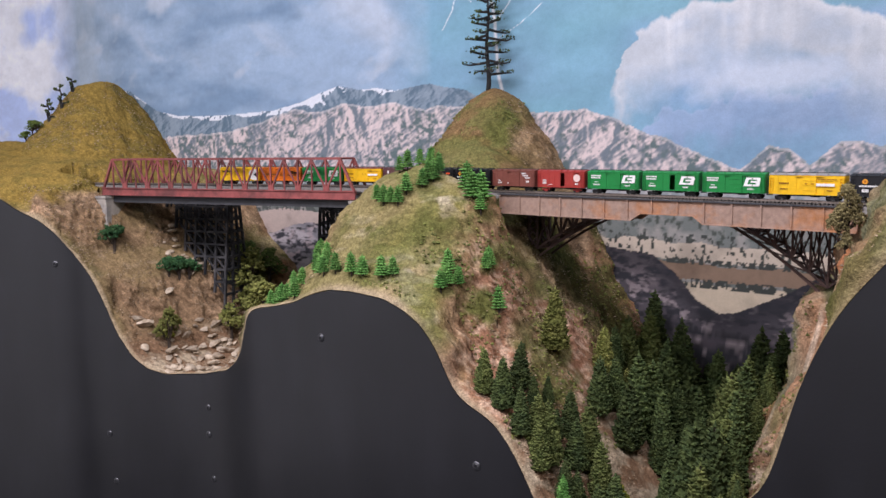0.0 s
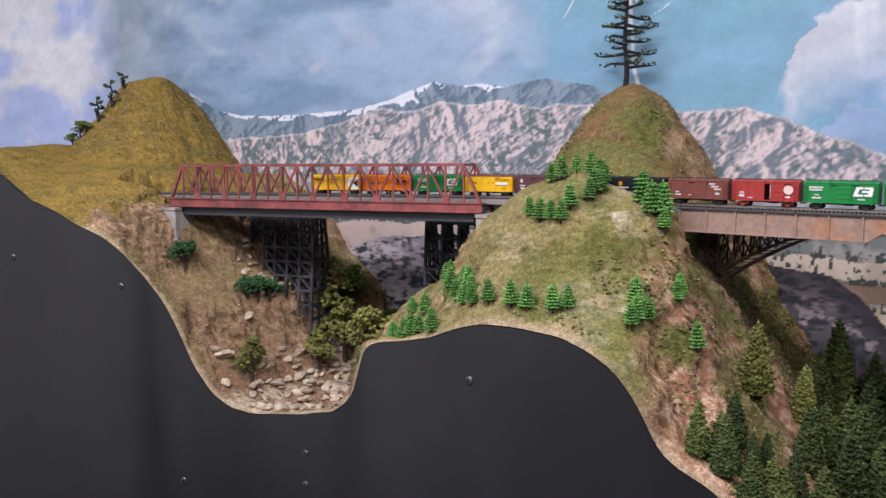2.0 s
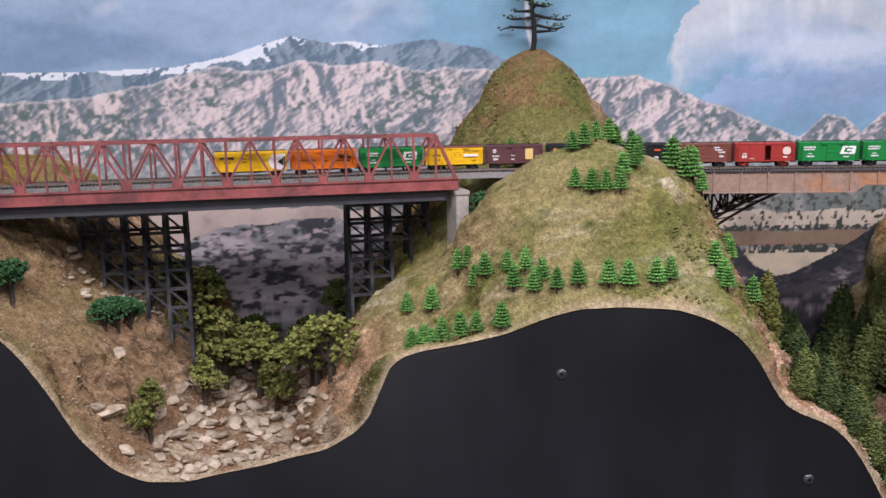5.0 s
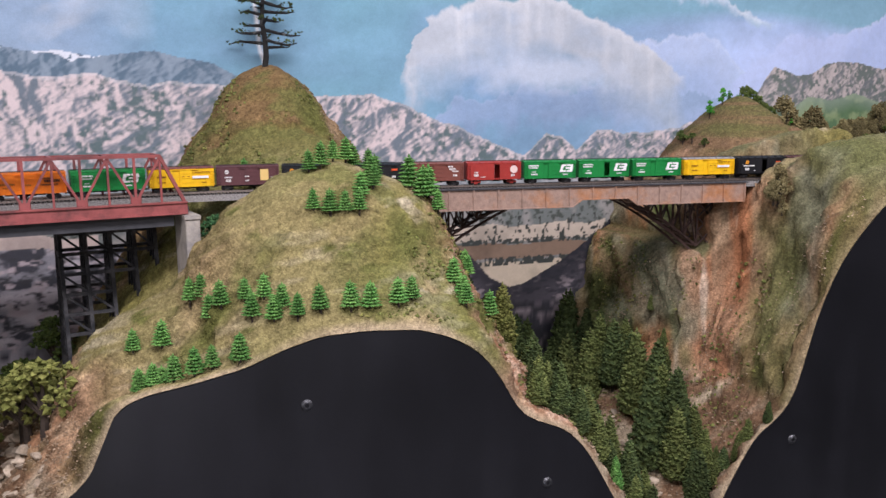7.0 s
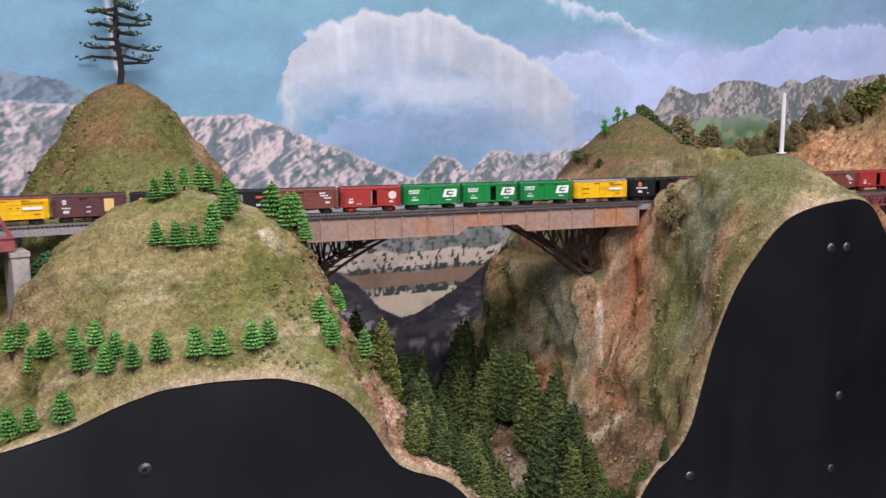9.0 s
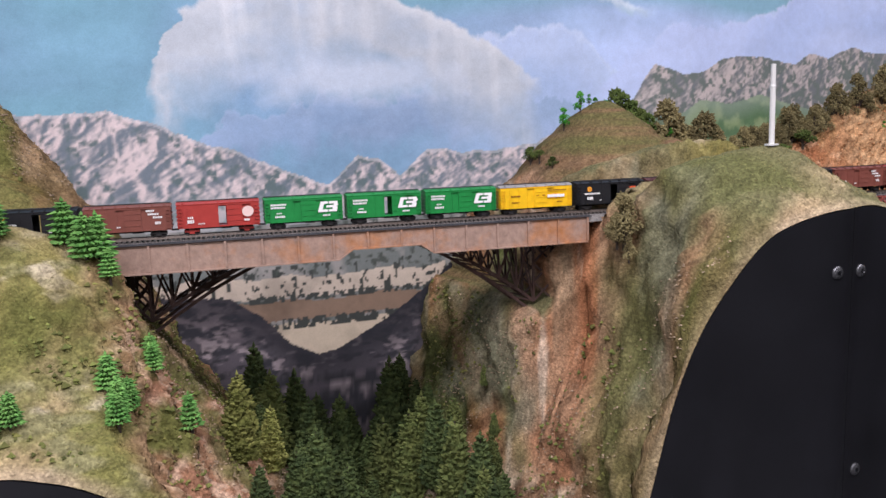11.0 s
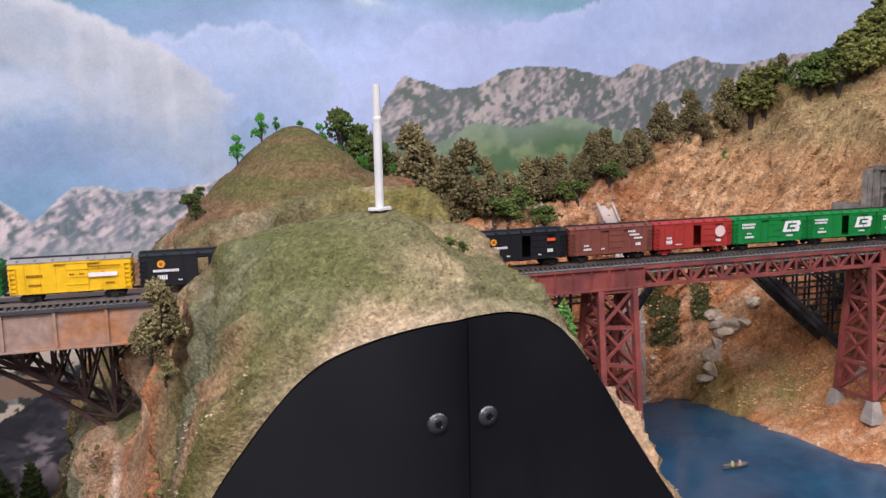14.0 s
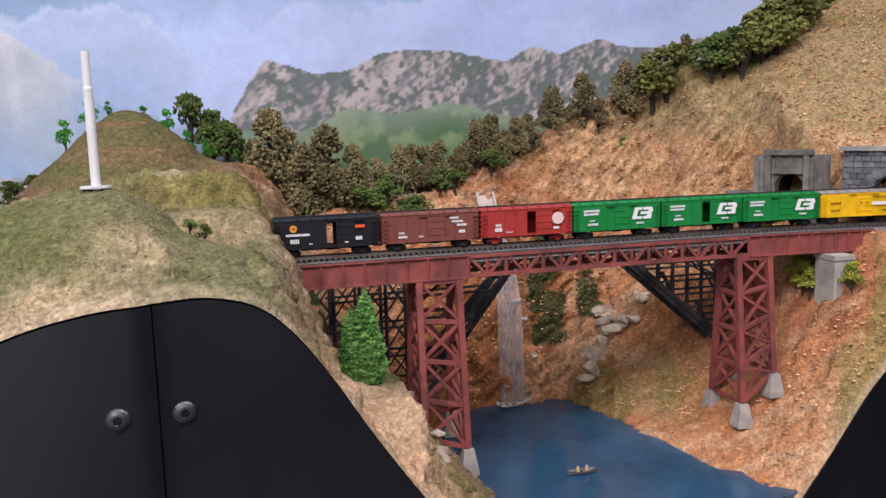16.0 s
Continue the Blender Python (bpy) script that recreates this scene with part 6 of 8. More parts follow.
RED_M = [("lettering", "bars", W_, -24, 9.2, 5, 1.6), ("lettering", "bars", W_, -24, 5.8, 6, 3.0), ("lettering", "bars", W_, -15, 3.6, 6, 0.8), ("emblem", "disc", ("pale_pink", (0.75, 0.55, 0.5)), 25, 12.6, 10, 9.6), ("emblem_ring", "disc", ("red", RED), 25, 12.6, 6.4, 6.2), ("emblem_core", "disc", ("pale_pink", (0.75, 0.55, 0.5)), 25.2, 12.6, 4.6, 4.4), ("emblem_point", "wedge", ("pale_pink", (0.75, 0.55, 0.5)), 17.5, 13.4, -9, 6.2), ("lettering", "bars", W_, 24, 5.0, 5, 2.0)]
CPR = [("lettering", "bars", K_, -27, 15.6, 16, 2.6), ("lettering", "bars", K_, -27, 10.2, 7, 1.2), ("lettering", "bars", K_, -8, 15.0, 5, 1.2), ("lettering", "bars", K_, -8, 11.0, 5, 1.2), ("half_roundel", "disc", W_, 28, 10.2, 17, 17.5), ("end_patch", "box", W_, 34.5, 10.2, 9, 18), ("black_wedge", "wedge", K_, 34, 10.2, 9, 13)]
ORANGE_M = [("lettering", "bars", K_, 20, 16.0, 9, 1.4), ("lettering", "bars", K_, 25, 13.2, 15, 2.8), ("lettering", "bars", K_, 22, 9.4, 17, 1.3), ("lettering", "bars", ("brown_ink", (0.25, 0.09, 0.01)), -20, 10.6, 20, 1.8), ("lettering", "bars", ("brown_ink", (0.25, 0.09, 0.01)), -18, 7.2, 6, 1.0), ("lettering", "bars", ("brown_ink", (0.25, 0.09, 0.01)), 2, 9.6, 6, 1.4)]

g0 = track_s(-0.4137, 1.352) + 0.0923
G_, Y_, P_, B_ = ("green", GREEN), ("yellow", YELLOW), ("plum", PLUM), ("black", BLACK)
TRAIN = [
    (-0.0923, 0.0810, ("yellow", YELLOW), ("yellow", YELLOW), "yellow boxcar with a white and black end chevron, on the rails", CPR, "closed"),
    (-0.0064, 0.0765, ("orange", ORANGE), ("orange", ORANGE), "bright orange boxcar with dark lettering bars, on the rails", ORANGE_M, "closed"),
    (0.0753, 0.0755, G_, G_, "green boxcar with a white banded emblem, longer than the others", BN, "closed"),
    (0.1556, 0.0705, ("yellow", YELLOW), ("car_brown", CAR_BROWN), "yellow reefer car with brown roof and white sign", REEFER, "closed"),
    (0.2309, 0.0705, P_, P_, "plum-brown boxcar with a yellow picture panel", PLUM_M, "closed"),
    (0.3062, 0.0700, B_, B_, "black boxcar with amber roundel and closed door", SP, "closed"),
    (0.3807, 0.0700, B_, B_, "black boxcar with amber roundel and open door", SP, "open"),
    (0.4552, 0.0700, ("car_brown", CAR_BROWN), ("car_brown", CAR_BROWN), "brown boxcar with white lettering bars, on the rails", BROWN_M, "closed"),
    (0.5300, 0.0700, R_, R_, "red boxcar with pale round emblem and open door", RED_M, "open"),
    (0.6050, 0.0700, G_, G_, "green boxcar with white banded emblem, door closed", BN, "closed"),
    (0.6800, 0.0700, G_, G_, "green boxcar with white banded emblem, door open", BN, "open"),
    (0.7550, 0.0700, G_, G_, "green boxcar with white banded emblem, door closed", BN, "closed"),
    (0.8300, 0.0750, Y_, ("grey_roof", (0.3, 0.28, 0.26)), "yellow boxcar with a grey roof, on the rails", REEFER, "closed"),
    (0.9105, 0.0755, B_, B_, "black boxcar with amber roundel and open door", SP, "open"),
    (0.9910, 0.0755, P_, P_, "plum-brown boxcar with a yellow picture panel", PLUM_M, "closed"),
    (1.0715, 0.0755, Y_, ("car_brown", CAR_BROWN), "yellow reefer car with brown roof and white sign", REEFER, "closed"),
    (1.1523, 0.0748, B_, B_, "black boxcar with amber roundel and open door", SP, "open"),
    (1.2305, 0.0746, ("car_brown", CAR_BROWN), ("car_brown", CAR_BROWN), "brown boxcar with white lettering bars, on the rails", BROWN_M, "closed"),
    (1.3077, 0.0750, R_, R_, "red boxcar with pale round emblem and open door", RED_M, "open"),
    (1.3847, 0.0760, G_, G_, "green boxcar with white banded emblem, door closed", BN, "closed"),
    (1.4635, 0.0735, G_, G_, "green boxcar with white banded emblem, door open", BN, "open"),
    (1.5393, 0.0715, G_, G_, "green boxcar with white banded emblem, door closed", BN, "closed"),
    (1.6137, 0.0700, Y_, ("grey_roof", (0.3, 0.28, 0.26)), "yellow boxcar with a grey roof, on the rails", REEFER, "closed"),
]
for s_, l_, c_, r_, lab, mk, dr in TRAIN:
    box_car(g0 + s_ + l_ / 2, l_, c_, r_, lab, mk, dr, ("red", RED) if "red boxcar" in lab else None)

# ---------------------------------------------------------------- plants
rnd = random.Random(7)
M_bark = material("bark", (0.055, 0.040, 0.030), 0.9, vary=0.3, scale=200, bump=0.4)
M_dead = material("scorched_bark", (0.022, 0.021, 0.020), 0.9, vary=0.4, scale=160, bump=0.5, second=(0.20, 0.195, 0.185), mix_scale=60, mix_low=0.56, mix_high=0.70)


def leafy(name, c, c2, ov=0.25):
    m = material(name, c, 0.85, vary=0.35, scale=260, second=c2, mix_scale=90, mix_low=0.4, mix_high=0.62, object_vary=ov, spec=0.15)
    nt = m.node_tree
    isl = nt.nodes.new("ShaderNodeNewGeometry")
    mr = nt.nodes.new("ShaderNodeMapRange")
    mr.inputs[3].default_value, mr.inputs[4].default_value = 0.68, 1.32
    nt.links.new(isl.outputs["Random Per Island"], mr.inputs[0])
    h2 = nt.nodes.new("ShaderNodeHueSaturation")
    b = nt.nodes["Principled BSDF"]
    src = b.inputs["Base Color"].links[0].from_socket
    nt.links.new(src, h2.inputs["Color"])
    nt.links.new(mr.outputs[0], h2.inputs["Value"])
    nt.links.new(h2.outputs[0], b.inputs["Base Color"])
    return m


L_FIR = leafy("bright_fir_needles", (0.075, 0.195, 0.045), (0.145, 0.29, 0.075), 0.2)
L_DARK = leafy("dark_conifer_foam", (0.040, 0.060, 0.022), (0.075, 0.098, 0.032), 0.35)
L_MOSS = leafy("mossy_conifer_foam", (0.070, 0.090, 0.028), (0.118, 0.135, 0.042), 0.3)
L_OLIVE = leafy("olive_foam", (0.115, 0.125, 0.032), (0.20, 0.20, 0.06), 0.25)
L_DEEP = leafy("deep_green_foam", (0.070, 0.108, 0.028), (0.125, 0.16, 0.042), 0.35)
L_YELLOW = leafy("yellow_green_foam", (0.15, 0.165, 0.022), (0.27, 0.265, 0.045), 0.3)
L_BROWN = leafy("brown_olive_foam", (0.15, 0.12, 0.055), (0.25, 0.21, 0.10), 0.25)
L_VIVID = leafy("vivid_green_foam", (0.03, 0.17, 0.02), (0.07, 0.26, 0.03), 0.3)


def clump(bm, p, r, d, stretch=1.6):
    """A small leaf clump: a skewed octahedron pointing along d."""
    d = Vector(d).normalized()
    s = d.cross(Vector((0.3, 0.2, 1))).normalized()
    u = s.cross(d)
    j = lambda: rnd.uniform(0.65, 1.3)
    tip, tail = bm.verts.new(p + d * r * stretch * j()), bm.verts.new(p - d * r * 0.7)
    ring = [bm.verts.new(p + (s * math.cos(a) + u * math.sin(a)) * r * j()) for a in (0.2, 1.8, 3.3, 4.9)]
    for k in range(4):
        bm.faces.new((tip, ring[k], ring[(k + 1) % 4]))
        bm.faces.new((tail, ring[(k + 1) % 4], ring[k]))


def tree_thing(name, label, cat, group, trunk_bm, crown_bm, leaf, bark=None):
    t = thing(name, Matrix.Identity(4), label, cat, group)
    part("trunk", trunk_bm, bark or M_bark, t)
    part("crown", crown_bm, leaf, t)
    return t


def make_fir(seed):
    rnd.seed(seed)
    tb, cb = bmesh.new(), bmesh.new()
    add_tube(tb, [(0, 0, -0.004), (0, 0, 0.012), (0, 0, 0.026)], [0.0010, 0.0008, 0.0003], 6)
    n = 7
    for k in range(n):
        z, R = 0.004 + 0.0212 * k / n, 0.0072 * (1 - k / n) ** 0.8 + 0.0012
        m = max(7, int(15 * (1 - k / n) + 5))
        for i in range(m):
            a = math.tau * (i + rnd.random() * 0.5) / m + k
            rr = R * rnd.uniform(0.82, 1.08)
            o = Vector((math.cos(a), math.sin(a), 0))
            clump(cb, o * rr * 0.60 + Vector((0, 0, z + 0.0016)), 0.00115, o * 1.0 + Vector((0, 0, -0.15)), 2.6)
            clump(cb, o * rr * 0.25 + Vector((0, 0, z + 0.0026)), 0.0012, o * 0.8 + Vector((0, 0, 0.3)), 2.0)
    clump(cb, Vector((0, 0, 0.0265)), 0.0011, (0, 0, 1), 2.4)
    return tree_thing("fir_tree", "small bright green model fir on grassy slope", "fir tree", "small firs on the hill", tb, cb, L_FIR)


def make_conifer(seed, leaf, label, group):
    rnd.seed(seed)
    tb, cb = bmesh.new(), bmesh.new()
    add_tube(tb, [(0, 0, -0.008), (0, 0, 0.02), (0, 0, 0.066)], [0.0020, 0.0016, 0.0004], 6)
    n = 24
    add_tube(cb, [(0, 0, 0.003), (0, 0, 0.020), (0, 0, 0.040), (0, 0, 0.060)], [0.0112, 0.0098, 0.0066, 0.0022], 10)
    for k in range(n):
        f = k / n
        z = 0.004 + 0.062 * f
        R = 0.0172 * (1 - f) ** 0.72 * (0.78 + 0.22 * min(1, f * 6)) + 0.001
        m = max(8, int(30 * (1 - f) + 6))
        for i in range(m):
            a = math.tau * (i + rnd.random() * 0.8) / m + k * 0.7
            rr = R * rnd.uniform(0.7, 1.1)
            o = Vector((math.cos(a), math.sin(a), 0))
            clump(cb, o * rr * 0.78 + Vector((0, 0, z + rnd.uniform(-0.0018, 0.0018))), 0.0019 * rnd.uniform(0.7, 1.25), o + Vector((0, 0, 0.45)), 1.35)
    clump(cb, Vector((0, 0, 0.067)), 0.0015, (0, 0, 1), 2.6)
    return tree_thing("conifer_tree", label, "conifer tree", group, tb, cb, leaf)


def make_round(seed, leaf, label, group, name="broadleaf_tree", tall=1.0, lobes=9, bark=None, low=0.012, leaf_size=0.0016, leaves=46):
    """A lumpy crown of several lobes over a forked trunk, about 50 mm high."""
    rnd.seed(seed)
    tb, cb = bmesh.new(), bmesh.new()
    add_tube(tb, [(0, 0, -0.008), (0.001, 0, low), (0.0, 0.001, low + 0.012 * tall)], [0.0022, 0.0017, 0.001], 7)
    for i in range(lobes):
        a = math.tau * i / lobes + rnd.random()
        f = rnd.random()
        c = Vector((math.cos(a) * 0.0115 * (1.1 - f), math.sin(a) * 0.0115 * (1.1 - f), low + 0.006 + 0.028 * tall * f))
        add_tube(tb, [(0, 0, low), tuple(c * 0.6 + Vector((0, 0, low * 0.35))), tuple(c)], [0.0011, 0.0008, 0.0004], 5)
        r = rnd.uniform(0.0065, 0.0095) * (1.15 - 0.4 * f)
        for k in range(leaves):
            d = Vector((rnd.gauss(0, 1), rnd.gauss(0, 1), rnd.gauss(0, 0.75) + 0.15)).normalized()
            p = c + Vector((d.x * r, d.y * r, d.z * r * 0.72)) * rnd.uniform(0.65, 1.05)
            clump(cb, p, leaf_size * rnd.uniform(0.7, 1.3), d, 1.3)
    return tree_thing(name, label, "tree" if name != "shrub" else "shrub", group, tb, cb, leaf, bark)


def plant(proto, x, y, scale, zoff=0.0, sx=1.0):
    m = Matrix.Translation((x, y, ground_z(x, y) + zoff)) @ Matrix.Rotation(rnd.uniform(0, math.tau), 4, "Z") @ Matrix.Rotation(rnd.uniform(-0.05, 0.05), 4, "X") @ Matrix.Diagonal((scale * sx, scale * sx, scale, 1))
    return copy_thing(proto, m)


used = set()


def place(protos, spots, lo, hi, sx=1.0, zoff=0.0):
    """Plants on spots (x, y); the first ones use the prototypes themselves."""
    for i, (x, y) in enumerate(spots):
        proto = protos[i % len(protos)]
        sc = rnd.uniform(lo, hi)
        if proto.name in used:
            plant(proto, x, y, sc, zoff, sx)
        else:
            used.add(proto.name)
            proto.matrix_world = Matrix.Translation((x, y, ground_z(x, y) + zoff)) @ Matrix.Diagonal((sc * sx, sc * sx, sc, 1))


firs = [make_fir(s) for s in (1, 2, 3)]
rnd.seed(5)
ROW = [(-0.192, 1.18), (-0.185, 1.17), (-0.187, 1.152), (-0.18, 1.14), (-0.163, 1.122), (-0.17, 1.1), (-0.155, 1.1), (-0.159, 1.078), (-0.149, 1.078), (-0.147, 1.056), (-0.127, 1.045), (-0.101, 1.03), (-0.084, 1.02), (-0.056, 1.009), (-0.04, 1.006), (0.03, 1), (0.024, 0.988)]
LOWER = [(-0.243, 1.208), (-0.262, 1.157), (-0.245, 1.168), (-0.24, 1.155), (-0.256, 1.141), (-0.241, 1.13), (-0.228, 1.113), (-0.216, 1.1), (-0.198, 1.081), (-0.222, 1.186), (-0.252, 1.18)]
UPPER = [(-0.058, 1.148), (-0.046, 1.143), (-0.028, 1.143), (-0.012, 1.14), (0, 1.141), (-0.083, 1.109), (-0.071, 1.096), (-0.059, 1.086), (-0.047, 1.077), (-0.037, 1.086), (0.003, 1.118), (-0.016, 1.089), (-0.002, 1.102), (-0.055, 1.28), (0.076, 1.033), (0.043, 1.01), (0.03, 1.012), (0.079, 1.04), (0.066, 1.069), (-0.009, 1.1)]
place(firs, ROW + LOWER + UPPER, 0.88, 1.08, 1.15)
place(firs, [(0.046, 1.096), (0.054, 1.080), (0.066, 1.084)], 1.4, 1.6, 1.15, -0.004)
place(firs, [(0.094, 1.013)], 1.15, 1.25)

dark = [make_conifer(s, L_DARK, "dark green model conifer standing in the gorge", "gorge conifers") for s in (11, 12, 13)]
moss = [make_conifer(s, L_MOSS, "mossy yellow-green model conifer at the gorge edge", "gorge conifers") for s in (21, 22)]
bright = [make_conifer(s, L_FIR, "bright green model conifer at the gorge rim", "gorge conifers") for s in (25,)]
rnd.seed(9)
# (x, y, size) of the conifers that stand clear in the gorge
MOSSY = [(0.105, 0.939, 0.78), (0.107, 0.945, 0.45), (0.145, 0.915, 1.0), (0.158, 0.918, 1.12), (0.204, 0.948, 1.17), (0.22, 0.925, 0.98), (0.266, 1.165, 1.26), (0.299, 1.194, 1.55),
         (0.388, 1.109, 1.95), (0.413, 1.061, 1.95), (0.427, 1.027, 1.68), (0.448, 1.0, 1.1), (0.37, 0.977, 1.85), (0.362, 0.883, 0.92), (0.395, 0.948, 0.75), (0.413, 0.96, 0.66), (0.327, 0.89, 1.45), (0.347, 0.845, 0.4), (0.312, 0.83, 0.75), (0.34, 0.83, 0.45)]
SHADY = [(0.121, 0.95, 0.52), (0.14, 0.957, 0.55), (0.157, 0.973, 0.52), (0.178, 0.898, 0.8), (0.184, 0.97, 0.9), (0.168, 0.94, 0.55), (0.221, 1.049, 1.11), (0.244, 1.07, 1.0), (0.259, 1.042, 1.32), (0.274, 1.085, 1.45), (0.246, 1.138, 0.88),
         (0.309, 1.236, 1.68), (0.294, 1.102, 1.5), (0.32, 1.154, 1.8), (0.344, 1.164, 1.95), (0.347, 1.209, 2.0), (0.365, 1.19, 1.55), (0.395, 1.193, 1.9), (0.442, 1.15, 2.1), (0.34, 0.9, 1.75), (0.32, 0.93, 1.9), (0.318, 0.86, 0.85), (0.294, 0.84, 1.2)]


def stand(proto, x, y, size, wide):
    """A conifer of just this size: the prototype itself first, then copies of it; on the eastern side none stands above the rock ledge."""
    if x > 0.36 and y < 1.10:
        size = min(size, max(0.35, (1.172 - ground_z(x, y)) / 0.067))
    if proto.name in used:
        k = proto.scale
        plant(proto, x, y, size / k[2], 0.0, wide * k[2] / k[0])
    else:
        place([proto], [(x, y)], size, size, wide)


for spots, kinds in ((MOSSY, moss), (SHADY, dark)):
    for i, (x, y, size) in enumerate(spots):
        stand(kinds[i % len(kinds)], x, y, size, 1.0 if size > 1.6 else 1.12)
place(bright, [(0.176, 0.890)], 0.6, 0.65, 1.1)
clear = MOSSY + SHADY
row = 0
for x in np.arange(0.072, 0.222, 0.0075):
    off = (0.022, 0.048, 0.072)[row % 3]
    row += 1
    px, py = float(x) + off * 0.5, float(np.interp(x, FA[:, 0], FA[:, 1])) + off * 0.8
    if all((px - c[0]) ** 2 + (py - c[1]) ** 2 > 0.015**2 for c in clear):
        stand((moss + dark)[row % 5], px, py, rnd.uniform(0.7, 1.0), 1.15)
        clear.append((px, py, 1))
EAST_SIDE = [(0.338, 0.859, 0.95), (0.327, 0.80, 0.72), (0.353, 0.836, 0.85), (0.364, 0.908, 1.2), (0.374, 0.947, 1.35), (0.399, 1.071, 1.6), (0.309, 0.85, 0.9), (0.355, 0.88, 1.0), (0.385, 0.99, 1.35), (0.40, 1.03, 1.5), (0.345, 0.815, 0.6), (0.36, 0.93, 1.2), (0.325, 0.825, 0.8), (0.34, 0.78, 0.42)]
for i, (x, y, size) in enumerate(EAST_SIDE):
    if all((x - c[0]) ** 2 + (y - c[1]) ** 2 > 0.013**2 for c in clear):
        stand((moss + dark)[i % 5], x, y, size, 1.08)
        clear.append((x, y, 1))
fill = []
tries = 0
while len(fill) < 30 and tries < 6000:
    tries += 1
    x, y = rnd.uniform(0.30, 0.50), rnd.uniform(0.93, 1.24)
    z = ground_z(x, y)
    if z > 1.11 or abs(x - 0.268 - 0.60 * (y - 0.865)) < 0.030:
        continue
    if all((x - c[0]) ** 2 + (y - c[1]) ** 2 > 0.029**2 for c in clear):
        fill.append((x, y))
        clear.append((x, y, 1))
for i, (x, y) in enumerate(fill):
    stand(dark[i % 3], x, y, rnd.uniform(1.0, 1.5), 1.08)

olive = [make_round(s, L_OLIVE, "olive green model tree by the creek bed", "creek trees") for s in (31, 32)]
deep = [make_round(s, L_DEEP, "deep green model tree before the mural", "creek trees") for s in (35, 36)]
yell = [make_round(s, L_YELLOW, "bright yellow-green foam model shrub", "yellow shrubs", "shrub", 1.0, 10, None, 0.006) for s in (41,)]
brown = [make_round(s, L_BROWN, "brown-olive model tree on the ridge", "ridge trees", "broadleaf_tree", 1.2, 16, None, 0.002, 0.0011, 95) for s in (51, 52)]
vivid = [make_round(s, L_VIVID, "vivid green model tree on the ridge", "ridge trees", "broadleaf_tree", 1.2, 9, None, 0.006) for s in (61, 62)]
bluegreen = [make_round(71, leafy("blue_green_foam", (0.025, 0.075, 0.03), (0.05, 0.11, 0.04), 0.2), "dense blue-green model shrub on the slope", "slope shrubs", "shrub", 0.6, 8, None, 0.004)]
rnd.seed(13)
place(olive, [(-0.435, 1.40), (-0.35, 1.38), (-0.40, 1.44), (-0.315, 1.315), (-0.36, 1.42), (-0.30, 1.37), (-0.425, 1.47), (-0.312, 1.275)], 1.25, 1.65, 1.1)
place(deep, [(-0.36, 1.50), (-0.31, 1.51), (-0.26, 1.49), (-0.40, 1.51), (-0.335, 1.53), (-0.29, 1.46), (-0.44, 1.50), (-0.23, 1.455)], 0.9, 1.25, 1.15)
pale_conifer = make_conifer(23, L_OLIVE, "yellow-olive model conifer on the gorge slope", "gorge conifers")
place([pale_conifer], [(0.164, 1.052)], 1.2, 1.2, 1.15)
plant(pale_conifer, 0.228, 1.10, 0.8)
plant(pale_conifer, 0.262, 1.09, 0.7)
place(yell, [(0.240, 0.928)], 0.75, 0.8, 1.0)
place(bluegreen, [(-0.545, 1.385), (-0.53, 1.395), (-0.513, 1.405), (-0.635, 1.362), (-0.11, 1.258)], 1.1, 1.35)
place(yell, [(-0.517, 1.318)], 0.85, 0.9, 1.05)
place(olive, [(-0.512, 1.312)], 1.15, 1.2, 0.85)
place(brown, [(0.440, 0.822)], 1.0, 1.05, 0.9, 1.360 - ground_z(0.440, 0.822))
for x, y, dz in ((0.434, 0.826, -0.008), (0.447, 0.824, 0.004), (0.437, 0.815, -0.022)):
    place(brown[1:], [(x, y)], 0.6, 0.7, 1.05, 1.366 + dz - ground_z(x, y))
place(brown[:1], [(0.818, 0.942), (0.80, 0.955), (0.838, 0.925), (0.826, 0.945)], 1.6, 1.9, 1.05)
place(brown, [(0.835, 0.93), (0.85, 0.915), (0.87, 0.915), (0.885, 0.90), (0.785, 0.965)], 1.15, 1.5, 0.95)
place(brown, [(0.915, 0.895), (0.935, 0.885), (0.955, 0.880), (0.975, 0.868), (0.995, 0.860), (1.015, 0.850), (1.035, 0.840), (1.055, 0.830), (1.075, 0.820), (1.095, 0.808), (1.02, 0.865), (1.06, 0.845), (0.95, 0.895), (0.985, 0.88), (0.925, 0.888), (0.965, 0.875), (1.005, 0.872), (1.04, 0.86), (0.945, 0.878), (1.085, 0.83), (1.105, 0.80), (1.118, 0.79)], 0.95, 1.25, 1.05)
place(brown, [(1.152, 0.779)], 1.4, 1.45, 0.9, zoff=-0.012)
place(brown, [(1.212, 0.735)], 1.0, 1.05, 0.85, zoff=-0.012)
place(vivid, [(0.622, 1.006), (0.641, 0.994), (0.655, 0.990)], 0.5, 0.66, 0.9)
place(vivid, [(0.714, 1.000)], 1.2, 1.25, 0.85)
place(vivid, [(0.694, 1.004), (0.728, 0.990), (0.742, 0.978)], 0.8, 0.95, 0.95)
place(deep, [(0.735, 0.994), (0.750, 0.984), (0.762, 0.976)], 1.0, 1.25, 0.75)
place(vivid, [(0.737, 0.921), (0.722, 0.946)], 0.5, 0.6, 0.9)
place(deep, [(1.203, 0.700), (1.215, 0.690), (1.228, 0.684)], 1.0, 1.2, zoff=-0.012)
